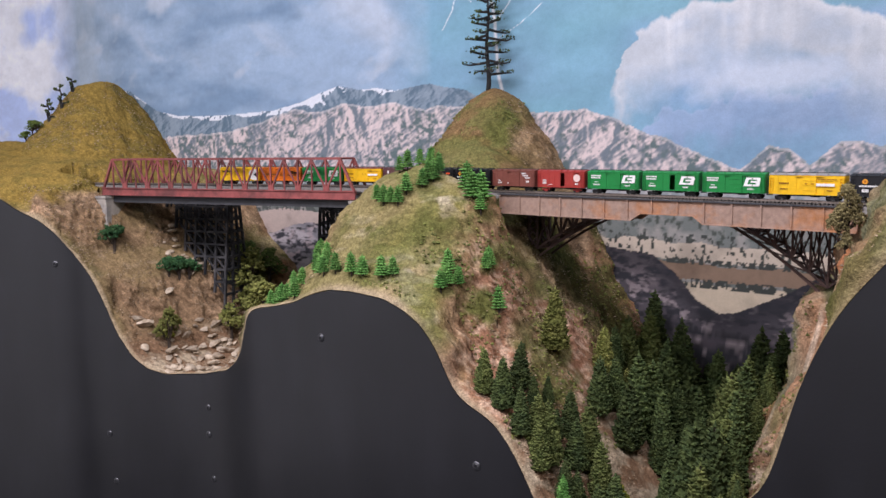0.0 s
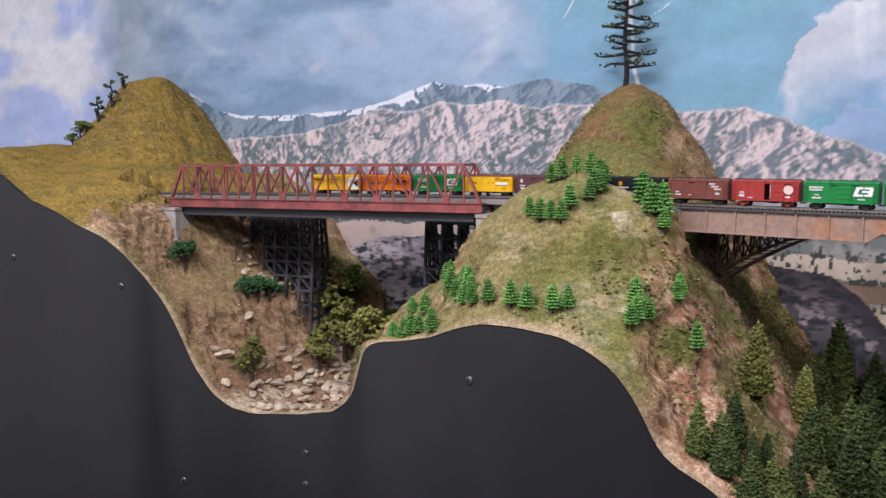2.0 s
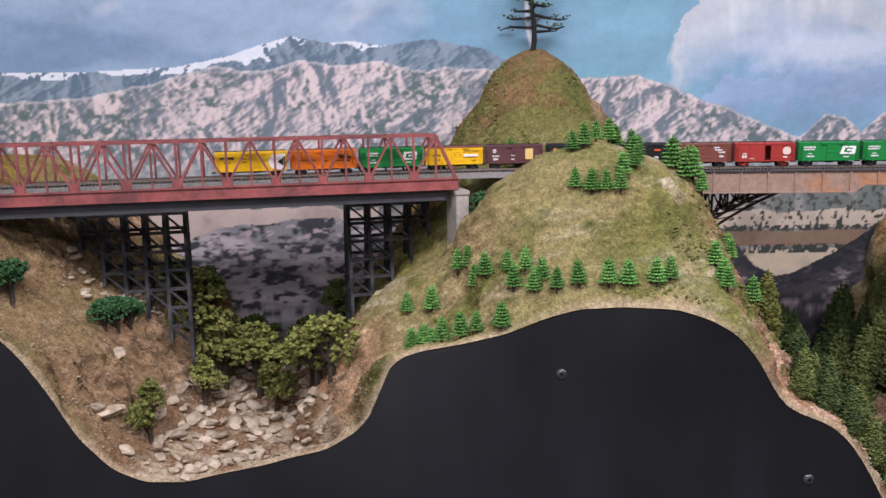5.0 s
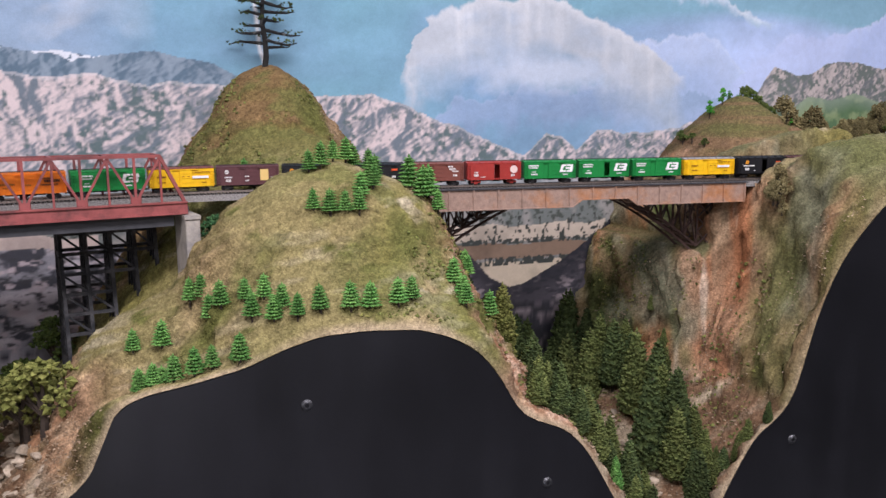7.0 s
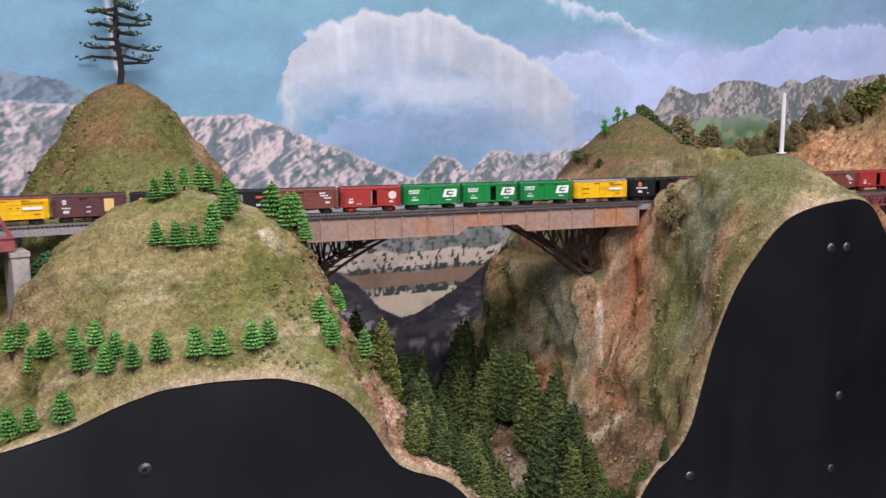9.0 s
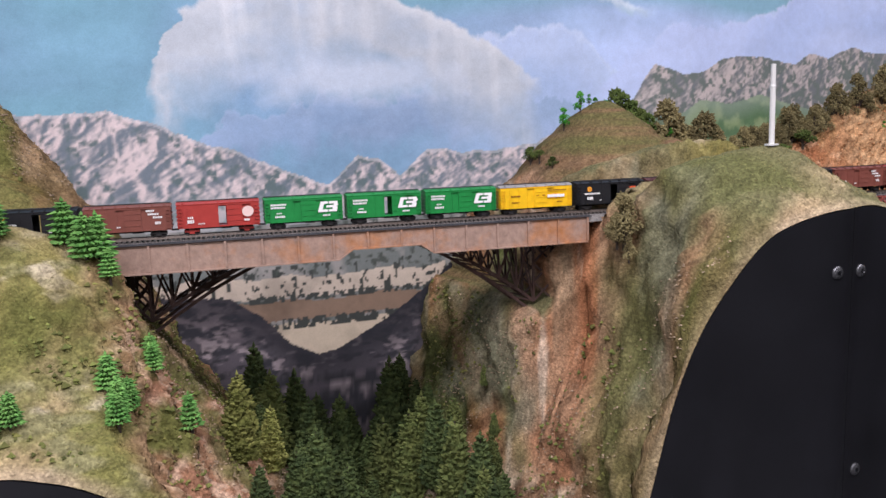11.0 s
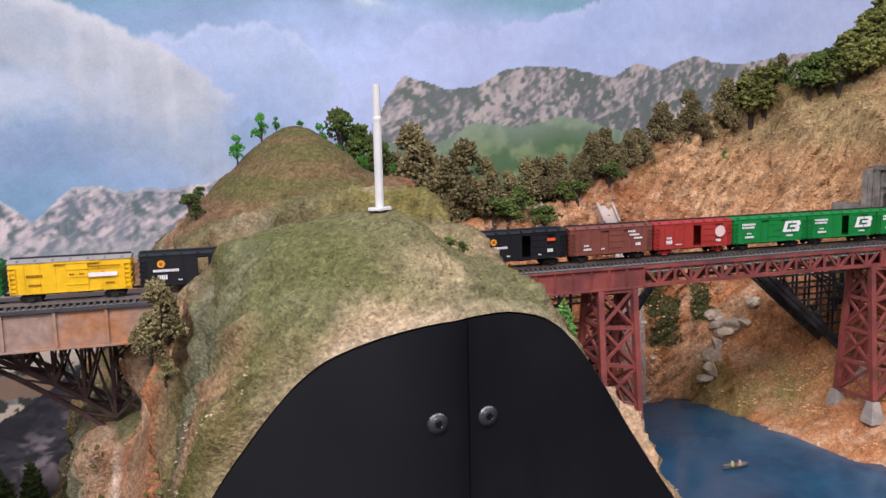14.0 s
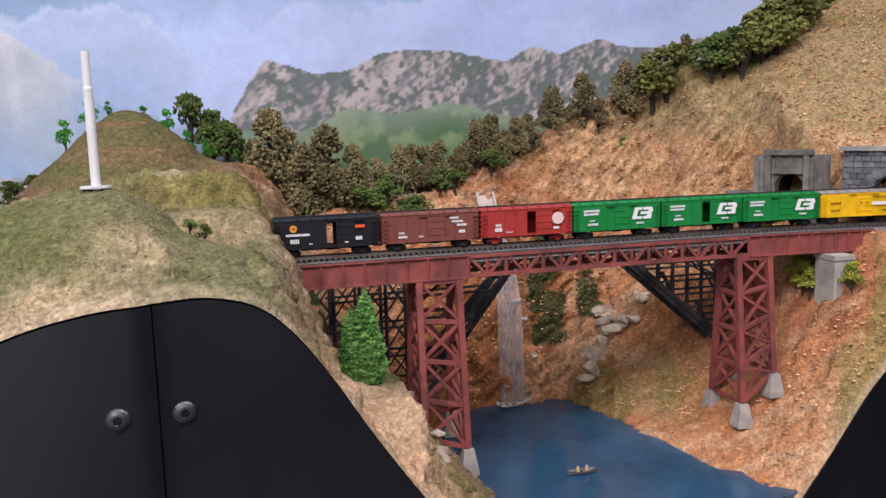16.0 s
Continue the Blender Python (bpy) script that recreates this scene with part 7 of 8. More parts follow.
place(olive, [(1.180, 0.758), (1.190, 0.745), (1.222, 0.672), (1.248, 0.664), (1.268, 0.656), (1.285, 0.650), (1.30, 0.648)], 0.95, 1.2, 1.1, zoff=-0.012)
place(vivid, [(1.140, 0.772), (1.198, 0.742), (1.205, 0.728), (1.235, 0.680), (1.245, 0.672), (1.262, 0.662)], 0.65, 0.9, zoff=-0.012)
place(deep, [(0.905, 0.868), (0.885, 0.885), (0.995, 0.842), (0.94, 0.868), (0.955, 0.857), (0.87, 0.888), (0.855, 0.895)], 0.45, 0.6, 1.4)
tower_fir = make_conifer(27, L_FIR, "bright green bushy model fir beside the viaduct tower", "firs by the viaduct")
place([tower_fir], [(0.705, 0.708)], 1.0, 1.0, 1.05, -0.003)
plant(tower_fir, 0.696, 0.712, 0.78, -0.006, 1.0)
plant(dark[0], 0.722, 0.742, 1.25, -0.003, 0.75)
plant(dark[1], 0.690, 0.748, 0.9, -0.003, 0.9)
for x, y, k in ((1.080, 0.553, 0.95), (1.074, 0.545, 1.0), (1.069, 0.537, 0.9), (1.058, 0.500, 0.85)):
    place(yell, [(x, y)], k, k * 1.05, 0.95, -0.003)
place(firs, [(1.334, 0.663), (1.349, 0.650), (1.366, 0.637), (1.318, 0.668), (1.38, 0.628)], 0.8, 1.1)

place(deep, [(0.576, 0.707), (0.583, 0.703)], 0.16, 0.22, 1.2, -0.001)
# low bushes along the bare ridge flank and the far west shoulder
place(deep, [(0.575, 1.01), (0.565, 0.985), (0.585, 1.03), (0.605, 1.045)], 0.25, 0.38, 1.3)
place(deep, [(-0.905, 1.552), (-0.918, 1.556), (-0.938, 1.560)], 0.42, 0.55, 1.3)


# tall storm-struck pine on the middle hill
def bare_pine(x, y, height, seed, limbs, label):
    rnd.seed(seed)
    t = thing("pine_tree", pose(x, y, ground_z(x, y)), label, "pine tree")
    bm = bmesh.new()
    pts = [(0.002 * math.sin(k * 1.3), 0.0015 * math.cos(k * 2.1), -0.006 + height * k / 9) for k in range(10)]
    add_tube(bm, pts, [0.0043 * (1 - k / 10.5) for k in range(10)], 9)
    part("trunk", bm, M_dead, t, "charred trunk with pale split streak")
    for i in range(limbs):
        f = 0.13 + 0.83 * (i + rnd.random() * 0.5) / limbs
        a = i * 2.4 + rnd.uniform(-0.3, 0.3)
        ln = min(height * 0.3, 0.046 * (1 - f) ** 0.55 + 0.010) * rnd.uniform(0.5, 1.2)
        o = Vector((math.cos(a), math.sin(a), 0))
        z = height * f
        sag = rnd.uniform(-0.18, 0.22) * ln
        q = [Vector((0, 0, z)), o * ln * 0.4 + Vector((0, 0, z + sag * 0.6)), o * ln * 0.75 + Vector((0, 0, z + sag)), o * ln + Vector((0, 0, z + sag * 0.8 + rnd.uniform(-0.002, 0.002)))]
        bm = bmesh.new()
        add_tube(bm, q, [0.0026, 0.0021, 0.0015, 0.0007], 6)
        side = Vector((-o.y, o.x, 0))
        for s_ in (-1, 1):
            add_tube(bm, [tuple(q[1]), tuple(q[1] + o * ln * 0.3 + side * s_ * ln * 0.25 + Vector((0, 0, 0.003)))], [0.0007, 0.0002], 5)
        limb = part("limb", bm, M_dead, t)
        cb = bmesh.new()
        for k in range(int(9 + 12 * f)):
            u = rnd.uniform(0.55, 1.08)
            p = q[0].lerp(q[3], u) + side * rnd.uniform(-0.3, 0.3) * ln * 0.8 + Vector((0, 0, rnd.uniform(-0.001, 0.004)))
            clump(cb, p, 0.0017 * rnd.uniform(0.7, 1.3), (rnd.gauss(0, 1), rnd.gauss(0, 1), 0.4), 1.6)
        part("needle_tuft", cb, L_DARK, limb)


bare_pine(0.047, 1.376, 0.19, 3, 34, "tall sparse charred pine with bare drooping limbs on the hilltop")
bare_pine(-0.870, 1.588, 0.050, 5, 6, "small bare twisted pine on the hill shoulder")
bare_pine(-0.889, 1.570, 0.045, 6, 7, "small bare twisted pine on the hill shoulder")
bare_pine(-0.858, 1.612, 0.028, 8, 5, "small bare twisted pine on the hill shoulder")

# ---------------------------------------------------------------- rocks
M_rock = material("pale_rock", (0.49, 0.40, 0.30), 0.9, vary=0.25, scale=120, bump=0.5, bump_scale=260, second=(0.30, 0.23, 0.16), mix_scale=50, object_vary=0.25)
M_grit = material("mixed_grit", (0.34, 0.255, 0.17), 0.95, vary=0.3, scale=200, object_vary=0.0, second=(0.27, 0.19, 0.12), mix_scale=40)


def island_vary(m, lo, hi):
    nt = m.node_tree
    isl, mr, h2 = nt.nodes.new("ShaderNodeNewGeometry"), nt.nodes.new("ShaderNodeMapRange"), nt.nodes.new("ShaderNodeHueSaturation")
    mr.inputs[3].default_value, mr.inputs[4].default_value = lo, hi
    nt.links.new(isl.outputs["Random Per Island"], mr.inputs[0])
    b = nt.nodes["Principled BSDF"]
    src = b.inputs["Base Color"].links[0].from_socket
    nt.links.new(src, h2.inputs["Color"])
    nt.links.new(mr.outputs[0], h2.inputs["Value"])
    nt.links.new(h2.outputs[0], b.inputs["Base Color"])
    return m


island_vary(M_grit, 0.55, 1.35)
ROCKS = []
for s_ in range(4):
    rnd.seed(100 + s_)
    bm = bmesh.new()
    bmesh.ops.create_icosphere(bm, subdivisions=2, radius=1.0)
    cuts = [Vector((rnd.gauss(0, 1), rnd.gauss(0, 1), rnd.gauss(0, 1))).normalized() for _ in range(9)]
    for v in bm.verts:
        d = v.co.normalized()
        r = min([1.0] + [0.5 / max(0.05, d.dot(c)) for c in cuts])
        v.co = d * r
        v.co.z *= 0.5
        v.co *= 1.2
    me = bpy.data.meshes.new("rock")
    bm.to_mesh(me)
    bm.free()
    me.materials.append(M_rock)
    ROCKS.append(me)


def rock(x, y, size, label, group, dz=0.0, tilt=0.3):
    ob = new("rock", rnd.choice(ROCKS))
    ob.matrix_world = Matrix.Translation((x, y, ground_z(x, y) + dz)) @ Euler((rnd.uniform(-tilt, tilt), rnd.uniform(-tilt, tilt), rnd.uniform(0, 6.28))).to_matrix().to_4x4() @ Matrix.Diagonal((size * rnd.uniform(0.8, 1.3), size * rnd.uniform(0.7, 1.1), size, 1))
    return tagged(ob, label, "rock", group, "thing")


rnd.seed(77)
for x, y, s_ in ((-0.566, 1.307, 0.0155), (-0.557, 1.306, 0.0165), (-0.536, 1.362, 0.012), (-0.507, 1.314, 0.014), (-0.543, 1.284, 0.011), (-0.39, 1.343, 0.013), (-0.336, 1.351, 0.008), (-0.376, 1.32, 0.009), (-0.421, 1.369, 0.010), (-0.442, 1.346, 0.009), (-0.262, 1.475, 0.010), (-0.29, 1.44, 0.008)):
    rock(x, y, s_, "pale angular boulder lying by the creek", "creek boulders", 0.004, 0.5)
for x, y, s_ in ((-0.557, 1.411, 0.008), (-0.536, 1.413, 0.011), (-0.521, 1.42, 0.013), (-0.506, 1.426, 0.012), (-0.526, 1.405, 0.011), (-0.516, 1.434, 0.012), (-0.544, 1.41, 0.009), (-0.467, 1.398, 0.010), (-0.488, 1.381, 0.010), (-0.512, 1.412, 0.009), (-0.53, 1.425, 0.008)):
    rock(x, y, s_, "tan broken rock on the talus below the trestle", "talus rocks", 0.003, 0.7)
for k in range(48):
    f = rnd.random()
    rock(-0.575 + 0.14 * f + rnd.uniform(-0.012, 0.012), 1.43 + 0.035 * f + rnd.uniform(-0.02, 0.02), rnd.uniform(0.004, 0.0105), "tan broken rock on the talus below the trestle", "talus rocks")
for k in range(330):
    x, y = rnd.uniform(-0.535, -0.30), rnd.uniform(1.225, 1.50)
    fy = float(np.interp(x, FA[:, 0], FA[:, 1]))
    if y > fy + 0.012 and ground_z(x, y) < 1.125:
        rock(x, y, rnd.uniform(0.004, 0.0105) if k % 6 else rnd.uniform(0.011, 0.016), "tan stone in the dry creek bed", "creek bed stones", 0.0025, 0.55)
for k in range(80):
    y = rnd.uniform(0.835, 1.02)
    rock(0.268 + 0.60 * (y - 0.865) + rnd.uniform(-0.017, 0.017), y, rnd.uniform(0.003, 0.008), "flat tan slab in the gorge stream bed", "gorge stones", 0.001)
for x, y, s_ in ((1.047, 0.737, 0.010), (1.053, 0.744, 0.011), (1.058, 0.738, 0.010), (1.064, 0.726, 0.010), (1.07, 0.716, 0.009), (1.076, 0.706, 0.009), (1.055, 0.728, 0.008), (0.985, 0.792, 0.005), (0.978, 0.797, 0.005), (0.99, 0.785, 0.006), (0.725, 0.66, 0.008), (0.735, 0.67, 0.006), (0.718, 0.648, 0.007)):
    rock(x, y, s_ * 1.35, "pale grey boulder on the orange bank", "bank boulders", 0.004)

for x, y, z, s_ in ((1.012, 0.727, 1.234, 0.011), (1.024, 0.729, 1.246, 0.012), (1.036, 0.730, 1.256, 0.010), (1.050, 0.728, 1.266, 0.011), (1.062, 0.722, 1.276, 0.008), (1.078, 0.709, 1.298, 0.009), (1.006, 0.728, 1.224, 0.008)):
    ob = rock(x, y, s_, "pale grey slab leaning on the orange wall", "leaning slabs", 0, 0.9)
    ob.matrix_world = Matrix.Translation((x, y, z)) @ Euler((rnd.uniform(0.1, 0.5), rnd.uniform(-0.3, 0.3), rnd.uniform(-0.6, 0.6))).to_matrix().to_4x4() @ Matrix.Diagonal((s_ * 1.25, s_, s_ * 1.5, 1))


def scatter(name, label, n, seed, mat, test, lo, hi, flat=0.6, sink=0.3):
    """Many small crumbs joined into one piece of stuff."""
    rg = np.random.RandomState(seed)
    keep_ix = np.argwhere(test[:-1, :-1])
    pick = keep_ix[rg.randint(0, len(keep_ix), n)]
    base = np.array([(1, 0.1, 0), (-0.55, 0.8, 0.05), (-0.5, -0.85, 0), (0.1, 0.0, 1.0), (0.05, 0.1, -0.6)])
    faces = np.array([(0, 1, 3), (1, 2, 3), (2, 0, 3), (1, 0, 4), (2, 1, 4), (0, 2, 4)])
    i, j, fu, fv = pick[:, 0], pick[:, 1], rg.uniform(0, 1, n), rg.uniform(0, 1, n)
    du = [(A[i, j] * (1 - fu) + A[i + 1, j] * fu) * (1 - fv) + (A[i, j + 1] * (1 - fu) + A[i + 1, j + 1] * fu) * fv for A in (GX, GY, GZ)]
    a = rg.uniform(0, 6.283, n)
    sc = rg.uniform(lo, hi, n) * rg.uniform(0.6, 1.0, n)
    V = base[None] * (1 + rg.uniform(-0.35, 0.35, (n, 5, 3))) * sc[:, None, None]
    V[..., 2] *= flat
    c, s_ = np.cos(a)[:, None], np.sin(a)[:, None]
    X = V[..., 0] * c - V[..., 1] * s_ + (du[0] + rg.uniform(-0.002, 0.002, n))[:, None]
    Y = V[..., 0] * s_ + V[..., 1] * c + (du[1] + rg.uniform(-0.002, 0.002, n))[:, None]
    Z = V[..., 2] + du[2][:, None] + 0.0
    vv = np.stack([X, Y, Z], -1).reshape(-1, 3)
    ff = (faces[None] + (np.arange(n) * 5)[:, None, None]).reshape(-1, 3)
    ob = mesh_object(name, vv.tolist(), ff.tolist(), mat)
    return tagged(ob, label, "scatter", kind="stuff")


inside = (edge > 0.008) & (TD > 0.016) & (GX > -1.15) & (GX < 1.42)
M_tuft = island_vary(material("grass_foam", (0.23, 0.19, 0.075), 0.95, vary=0.3, scale=90, second=(0.15, 0.145, 0.045), mix_scale=14), 0.65, 1.35)
M_dry = island_vary(material("dry_grass_foam", (0.25, 0.175, 0.05), 0.95, vary=0.3, scale=90, second=(0.19, 0.145, 0.045), mix_scale=20), 0.65, 1.35)
M_clay = island_vary(material("orange_crumbs", (0.47, 0.225, 0.10), 0.95, vary=0.3, scale=120, second=(0.62, 0.40, 0.22), mix_scale=25), 0.6, 1.3)
flatish = STEEP < 0.55
scatter("grass_scatter", "green ground foam crumbs on the hills", 15000, 1, M_tuft, inside & flatish & (GX > -0.52) & (GZ > 1.15) & ~((GX > 0.8)) & (brown_k < 0.5) & (behind < 0.5), 0.0004, 0.0011)
scatter("dry_grass_scatter", "yellow ground foam crumbs on the western hill", 9000, 2, M_dry, inside & (GX < -0.5) & (GZ > 1.25), 0.0008, 0.0022)
M_bushy = island_vary(material("coarse_green_foam", (0.125, 0.14, 0.036), 0.95, vary=0.3, scale=90, second=(0.19, 0.18, 0.05), mix_scale=20), 0.55, 1.4)
scatter("bush_scatter", "clumps of coarse green foam on steep ground", 4200, 5, M_bushy, inside & (STEEP > 0.3) & (GX > -0.1) & (GX < 0.75) & (n1 > 0.53) & ~((GX > 0.43) & (GZ > 1.27)), 0.0015, 0.0042, 0.9)
scatter("grit", "tan grit and small stones on steep earth", 24000, 3, M_grit, inside & (STEEP > 0.25) & (GX < 0.8) & (n2 > 0.46) & ~((GX > -0.3) & (GX < 0.08) & (GZ > 1.15)) & ~((GX > 0.43) & (GZ > 1.27)), 0.0008, 0.0024)
scatter("creek_gravel", "tan gravel on the low creek and gorge floor", 6000, 6, M_grit, inside & (GZ < 1.13) & (GX < 0.5), 0.001, 0.0034)
M_mossy = island_vary(material("moss_foam", (0.075, 0.078, 0.024), 0.95, vary=0.3, scale=90), 0.6, 1.4)
scatter("moss_scatter", "dark moss clumps hanging down the orange wall", 7000, 8, M_mossy, inside & (streak > 0.35) & (GZ > 1.21), 0.0007, 0.0021, 0.9)
scatter("clay_crumbs", "orange crumbs on the clay banks", 20000, 4, M_clay, inside & (GX > 0.8) & (GZ > 1.2), 0.0007, 0.0030)

# ---------------------------------------------------------------- pond corner
M_fall = material("waterfall_gel", (0.52, 0.50, 0.47), 0.25, vary=0.15, scale=60, bump=0.6, bump_scale=120, spec=0.6)
fall = M_fall.node_tree.nodes["Principled BSDF"]
strand = M_fall.node_tree.nodes.new("ShaderNodeTexNoise")
strand.inputs["Scale"].default_value, strand.inputs["Detail"].default_value = 1.0, 4
where = M_fall.node_tree.nodes.new("ShaderNodeNewGeometry")
drawn = M_fall.node_tree.nodes.new("ShaderNodeVectorMath")
drawn.operation = "MULTIPLY"
drawn.inputs[1].default_value = (900, 900, 40)
clear_ = M_fall.node_tree.nodes.new("ShaderNodeMapRange")
for k_, v_ in ((1, 0.34), (2, 0.70), (3, 0.22), (4, 0.62)):
    clear_.inputs[k_].default_value = v_
M_fall.node_tree.links.new(where.outputs["Position"], drawn.inputs[0])
M_fall.node_tree.links.new(drawn.outputs[0], strand.inputs["Vector"])
M_fall.node_tree.links.new(strand.outputs["Fac"], clear_.inputs[0])
M_fall.node_tree.links.new(clear_.outputs[0], fall.inputs["Alpha"])


def cascade(name, pts, w, label):
    """A rippled sheet of falling water, pts from top to bottom."""
    t = thing(name, Matrix.Identity(4), label, "waterfall", "waterfalls")
    bm = bmesh.new()
    p = [Vector(q) for q in pts]
    side = Vector((0.80, -0.60, 0))
    rows = []
    n = 26
    for i in range(n):
        k = i / (n - 1) * (len(p) - 1)
        j = min(int(k), len(p) - 2)
        c = p[j].lerp(p[j + 1], k - j)
        ww = w * (0.8 + 0.4 * i / n)
        rows.append([bm.verts.new(c + side * ww * (u / 8 - 0.5) + Vector((-0.6, -0.8, 0)) * (0.0018 * math.sin(u * 2.1 + i * 0.23) + 0.004 * math.cos((u / 8 - 0.5) * 3))) for u in range(9)])
    for a, b in zip(rows, rows[1:]):
        for u in range(8):
            bm.faces.new((a[u], a[u + 1], b[u + 1], b[u]))
    part("sheet", bm, M_fall, t, smooth=True)
    bm = bmesh.new()
    rnd.seed(3)
    for k in range(260):
        a = rnd.uniform(0, 6.28)
        r = w * 0.95 * math.sqrt(rnd.random())
        clump(bm, p[-1] + Vector((math.cos(a) * r, math.sin(a) * r * 0.6, -0.0002)), 0.0012 * rnd.uniform(0.5, 1.2), (0, 0, 1), 0.4)
    part("foam", bm, M_pole, t, "white foam at the foot of the fall")


def back_wall(x, y0):
    """First place, going north from y0, where the ground rises above the pond's rim."""
    y = y0
    while y < 0.98 and ground_z(x, y) < 1.29:
        y += 0.003
    return y


yb = back_wall(0.955, 0.76)
cascade("waterfall", [(0.972, yb + 0.016, 1.368), (0.968, yb + 0.002, 1.355), (0.963, yb - 0.012, 1.30), (0.958, yb - 0.020, 1.2)], 0.023, "glossy white gel waterfall dropping into the pond")
for x, y in ((0.913, 0.885), (0.980, 0.838)):
    t = thing("spillway", pose(x, y, 1.400, 0, 0, -38) @ Matrix.Rotation(math.radians(-52), 4, "X"), "short grey concrete spillway set in the orange bank", "spillway", "spillways")
    bm = bmesh.new()
    add_box(bm, (0, 0, 0), (0.016, 0.008, 0.046), bevel=0.001)
    part("chute", bm, M_pale_concrete, t)
    for q in (-0.0085, 0.0085):
        bm = bmesh.new()
        add_box(bm, (q, -0.0015, 0), (0.0022, 0.011, 0.046))
        part("curb", bm, M_pale_concrete, t)

# canoe with two plain pegs in it
M_canoe = material("canoe_grey", (0.12, 0.12, 0.12), 0.5, vary=0.2, scale=90)
boat = thing("canoe", pose(0.865, 0.637, 1.1952, 0, 0, -32) @ Matrix.Scale(0.8, 4), "small grey model canoe floating on the pond", "canoe")
bm = bmesh.new()
rows = []
for i in range(11):
    u = i / 10 * 2 - 1
    w, h = 0.0042 * math.sqrt(max(0.0, 1 - u * u)) + 0.0003, 0.0035 + 0.0014 * u * u
    rows.append([bm.verts.new((u * 0.016, v * w, z)) for v, z in ((-1, h), (-0.75, 0.0008), (0, -0.0004), (0.75, 0.0008), (1, h), (0.8, h), (0, 0.0012), (-0.8, h))])
for a, b in zip(rows, rows[1:]):
    for k in range(8):
        bm.faces.new((a[k], a[(k + 1) % 8], b[(k + 1) % 8], b[k]))
part("hull", bm, M_canoe, boat)
for u in (-0.006, 0.0, 0.006):
    beam("thwart", (u, -0.0035, 0.0028), (u, 0.0035, 0.0028), 0.0012, 0.0006, M_bark, boat)
for u, col in ((-0.004, (0.55, 0.45, 0.15)), (0.0055, (0.6, 0.35, 0.25))):
    bm = bmesh.new()
    add_tube(bm, [(0, 0, 0), (0, 0, 0.004), (0, 0, 0.0068)], [0.0020, 0.0018, 0.0009], 8)
    peg = part("peg", bm, material("peg_paint", col, 0.6), None)
    peg.matrix_world = boat.matrix_world @ Matrix.Translation((u, 0, 0.0015))
    tagged(peg, "tiny plain painted peg sitting in the canoe", "peg", "canoe pegs", "thing")

# bright grass tuft at the pond's front
bm = bmesh.new()
rnd.seed(4)
for k in range(420):
    a, r = rnd.uniform(0, 6.28), 0.02 * math.sqrt(rnd.random())
    p = Vector((math.cos(a) * r * 1.3, math.sin(a) * r * 0.7, 0))
    h = rnd.uniform(0.006, 0.015)
    tip = p + Vector((rnd.gauss(0, 0.004), rnd.gauss(0, 0.004), h))
    v = [bm.verts.new(p + Vector((0.0006, 0, 0))), bm.verts.new(p - Vector((0.0006, 0, 0))), bm.verts.new(p + Vector((0, 0.0006, 0))), bm.verts.new(tip)]
    for f in ((0, 1, 3), (1, 2, 3), (2, 0, 3)):
        bm.faces.new([v[i] for i in f])
tuft = part("grass_tuft", bm, leafy("tuft_green", (0.16, 0.36, 0.06), (0.26, 0.48, 0.12), 0.0), None)
tuft.matrix_world = pose(0.722, 0.592, 1.197, 0, 0, -25)
tagged(tuft, "bright green tuft of static grass beside the pond", "grass tuft", kind="stuff")

# white pole with a base plate
pole = thing("white_pole", pose(0.530, 0.721, ground_z(0.530, 0.721)), "white plastic pipe pole standing on the grassy hill", "pole")
bm = bmesh.new()
add_tube(bm, [(0, 0, -0.006), (0, 0, 0.052)], [0.0025, 0.0025], 18)
part("lower_tube", bm, M_pole, pole)
bm = bmesh.new()
add_tube(bm, [(0, 0, 0.052), (0, 0, 0.0535), (0, 0, 0.0545), (0, 0, 0.073)], [0.0027, 0.0027, 0.0023, 0.0022], 18)
part("upper_tube", bm, M_pole, pole)
bm = bmesh.new()
add_box(bm, (0, 0, 0.0006), (0.017, 0.010, 0.0014), bevel=0.004)
part("base_plate", bm, M_pole, pole)


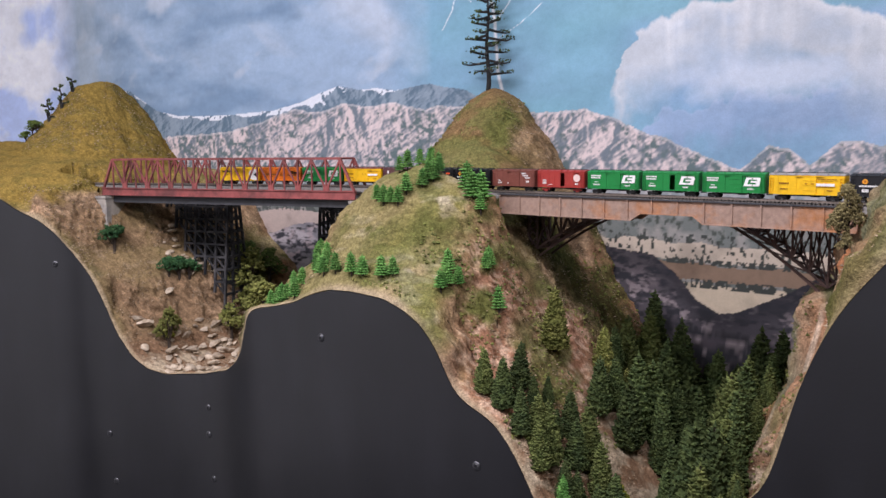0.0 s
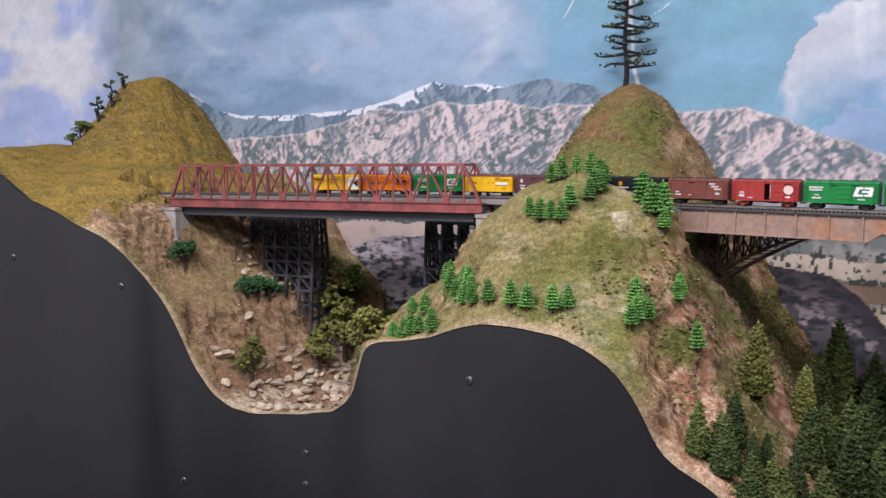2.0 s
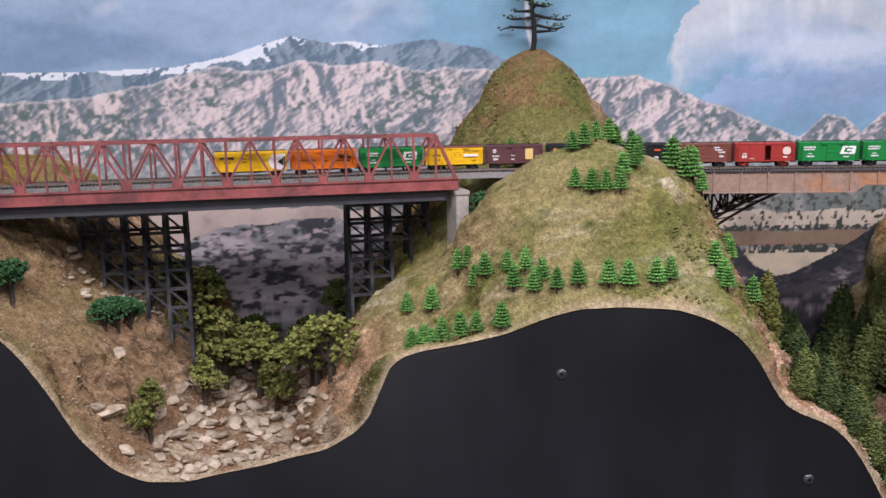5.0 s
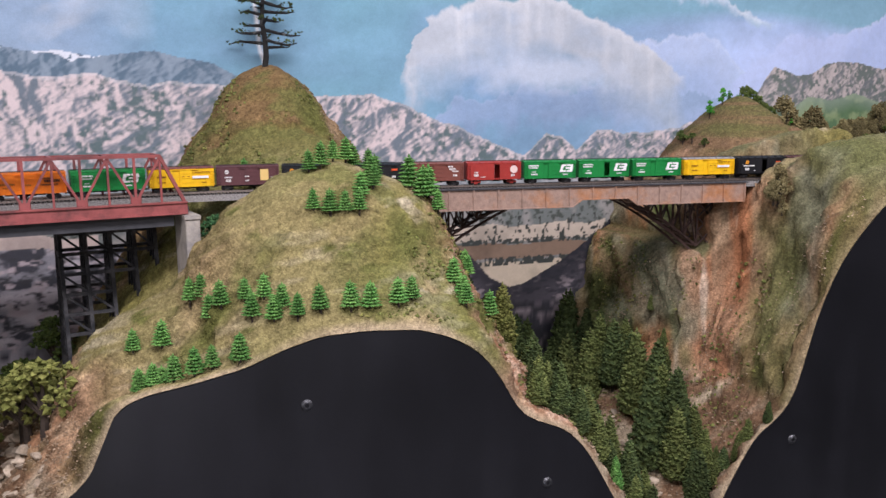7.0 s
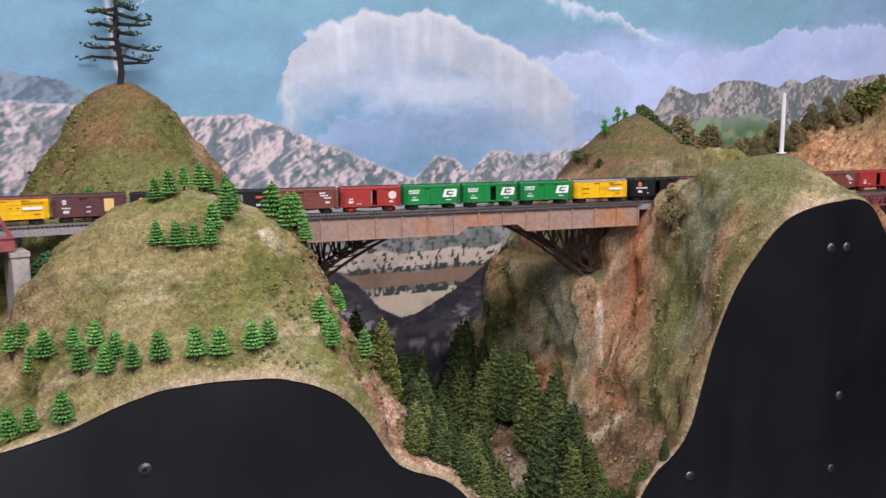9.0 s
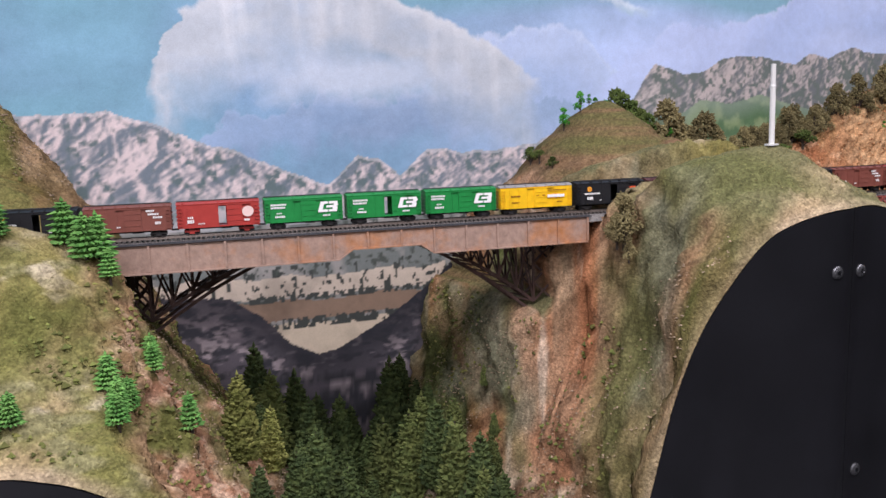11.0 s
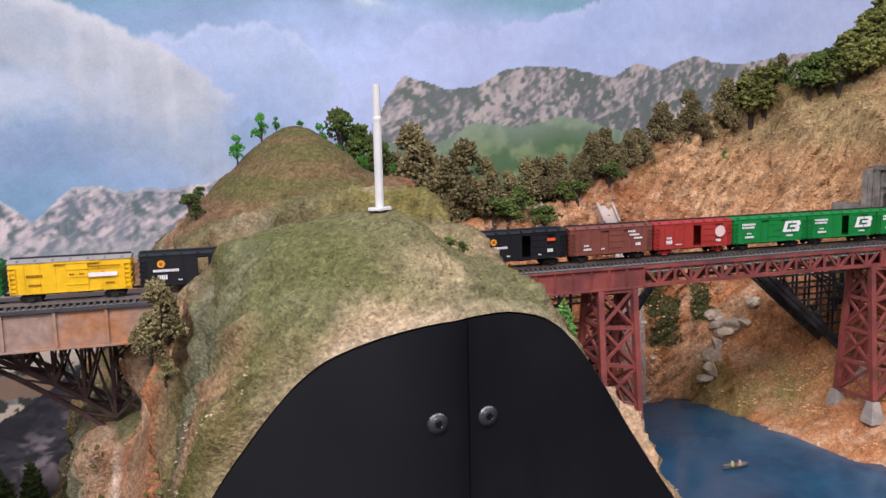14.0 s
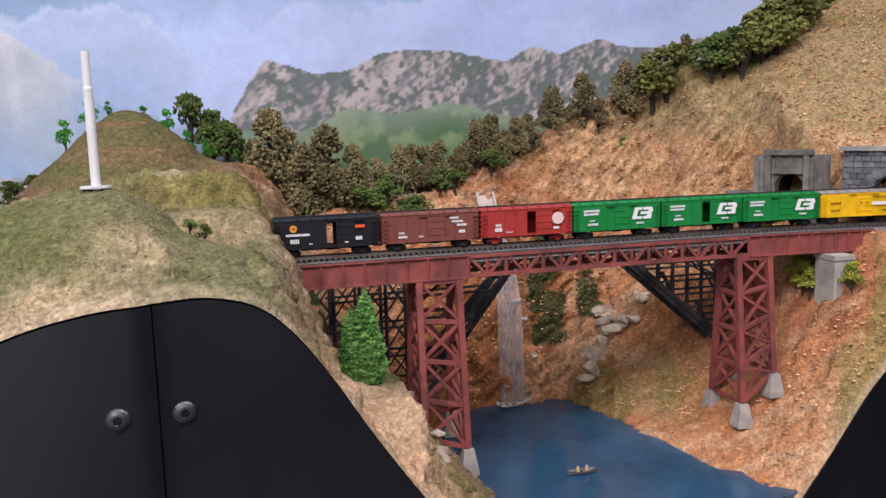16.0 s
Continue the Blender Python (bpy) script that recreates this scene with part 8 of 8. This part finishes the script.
# ---------------------------------------------------------------- tunnel portals
def arch_wall(name, m, width, height_, ow, oh, mat, label, thick=0.008):
    """A wall in local x/z with an arched opening at its middle."""
    t = thing(name, m, label, "tunnel portal", "tunnel portals")
    bm = bmesh.new()
    r = ow / 2
    arc = [(-r, 0.0)] + [(-r * math.cos(a), oh - r + r * math.sin(a)) for a in np.linspace(0, math.pi, 15)] + [(r, 0.0)]
    outer = [(-width / 2, 0.0)]
    for x, z in arc[1:-1]:
        outer.append((max(-width / 2, min(width / 2, x * width / ow)), height_ if abs(x) < r * 0.8 else min(height_, (z + 0.0) * 1.0 + (height_ - z) * 1.0)))
    outer.append((width / 2, 0.0))
    outer[1] = (-width / 2, height_)
    outer[-2] = (width / 2, height_)
    fr, bk_ = [], []
    for y, rows in ((-thick / 2, fr), (thick / 2, bk_)):
        for (ax, az), (ox, oz) in zip(arc, outer):
            rows.append((bm.verts.new((ax, y, az)), bm.verts.new((ox, y, oz))))
    for i in range(len(arc) - 1):
        bm.faces.new((fr[i][0], fr[i][1], fr[i + 1][1], fr[i + 1][0]))
        bm.faces.new((bk_[i][1], bk_[i][0], bk_[i + 1][0], bk_[i + 1][1]))
        bm.faces.new((fr[i][0], fr[i + 1][0], bk_[i + 1][0], bk_[i][0]))
        bm.faces.new((fr[i][1], bk_[i][1], bk_[i + 1][1], fr[i + 1][1]))
    part("wall", bm, mat, t)
    # even black lining behind the opening, closed at its far end
    bm = bmesh.new()
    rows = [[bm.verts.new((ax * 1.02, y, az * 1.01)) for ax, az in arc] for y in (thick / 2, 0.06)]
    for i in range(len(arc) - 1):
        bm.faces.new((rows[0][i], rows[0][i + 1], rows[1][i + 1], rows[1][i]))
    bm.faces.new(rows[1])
    part("tunnel_lining", bm, M_lining, t, "plain black tunnel lining")
    return t, arc


M_lining = material("lining_black", (0.012, 0.011, 0.010), 0.95, vary=0.2, scale=80)
M_stone = island_vary(material("cut_stone", (0.20, 0.205, 0.21), 0.9, vary=0.2, scale=150, bump=0.5, second=(0.13, 0.13, 0.135), mix_scale=40), 0.75, 1.25)
M_plank = material("grey_planks", (0.17, 0.155, 0.135), 0.9, vary=0.3, scale=120, bump=0.5, second=(0.25, 0.23, 0.20), mix_scale=40, object_vary=0.2)
ps = track_s(1.13, 0.491)
cx, cy, ca = track_at(ps)
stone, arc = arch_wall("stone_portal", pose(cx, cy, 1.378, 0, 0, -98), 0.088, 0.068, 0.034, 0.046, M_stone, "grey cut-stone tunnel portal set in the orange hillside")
bm = bmesh.new()
rnd.seed(8)
row = 0
z = 0.003
while z < 0.066:
    x = -0.044 + (0.004 if row % 2 else 0)
    while x < 0.042:
        w = rnd.uniform(0.006, 0.010)
        mx_ = x + w / 2
        if not (abs(mx_) < 0.021 and z < 0.05) and mx_ < 0.042:
            add_box(bm, (mx_, -0.0044, z), (w - 0.0007, 0.002, 0.0044))
        x += w
    z += 0.0052
    row += 1
tagged(part("stone_course", bm, M_stone, stone), kind="stuff")
for i in range(1, len(arc) - 1):
    a = math.pi * (i - 1) / 14
    bm = bmesh.new()
    add_box(bm, (0, 0, 0), (0.0034, 0.003, 0.006), Matrix.Translation((-math.cos(a) * 0.0195, -0.005, 0.029 + math.sin(a) * 0.0195)) @ Matrix.Rotation(math.pi / 2 - a, 4, "Y") @ Matrix.Rotation(math.pi, 4, "Y"))
    part("voussoir", bm, M_stone, stone)
bm = bmesh.new()
add_box(bm, (0, -0.0062, 0.052), (0.006, 0.004, 0.010), bevel=0.001)
part("keystone", bm, M_concrete, stone, "pale keystone")
bm = bmesh.new()
add_box(bm, (0, -0.002, 0.0695), (0.092, 0.014, 0.004), bevel=0.001)
part("coping", bm, M_concrete, stone)

wx, wy = 1.136, 0.583
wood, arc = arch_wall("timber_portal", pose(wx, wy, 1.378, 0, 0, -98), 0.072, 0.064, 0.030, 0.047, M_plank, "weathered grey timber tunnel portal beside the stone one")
for k in range(13):
    x = -0.0335 + k * 0.0056
    if abs(x) > 0.0145:
        bm = bmesh.new()
        add_box(bm, (x, -0.0046, 0.031), (0.005, 0.0018, 0.062 - 0.004 * (k % 3 == 0)))
        part("plank", bm, M_plank, wood)
for x in (-0.019, 0.019):
    beam("post", (x, -0.0062, 0.0), (x, -0.0062, 0.066), 0.005, 0.005, M_plank, wood)
beam("lintel", (-0.024, -0.0064, 0.0665), (0.024, -0.0064, 0.0665), 0.006, 0.005, M_plank, wood)
beam("lintel", (-0.016, -0.006, 0.048), (0.016, -0.006, 0.048), 0.004, 0.004, M_plank, wood)
for x in (-0.032, 0.033):
    beam("corner_post", (x, -0.0062, 0), (x, -0.0062, 0.058), 0.005, 0.005, M_plank, wood)
bm = bmesh.new()
add_box(bm, (0, 0, 0.014), (0.03, 0.006, 0.028), bevel=0.001)
wing = part("wing_wall", bm, M_plank, wood)
wing.matrix_local = Matrix.Translation((-0.052, -0.002, 0)) @ Matrix.Rotation(0.25, 4, "Z")
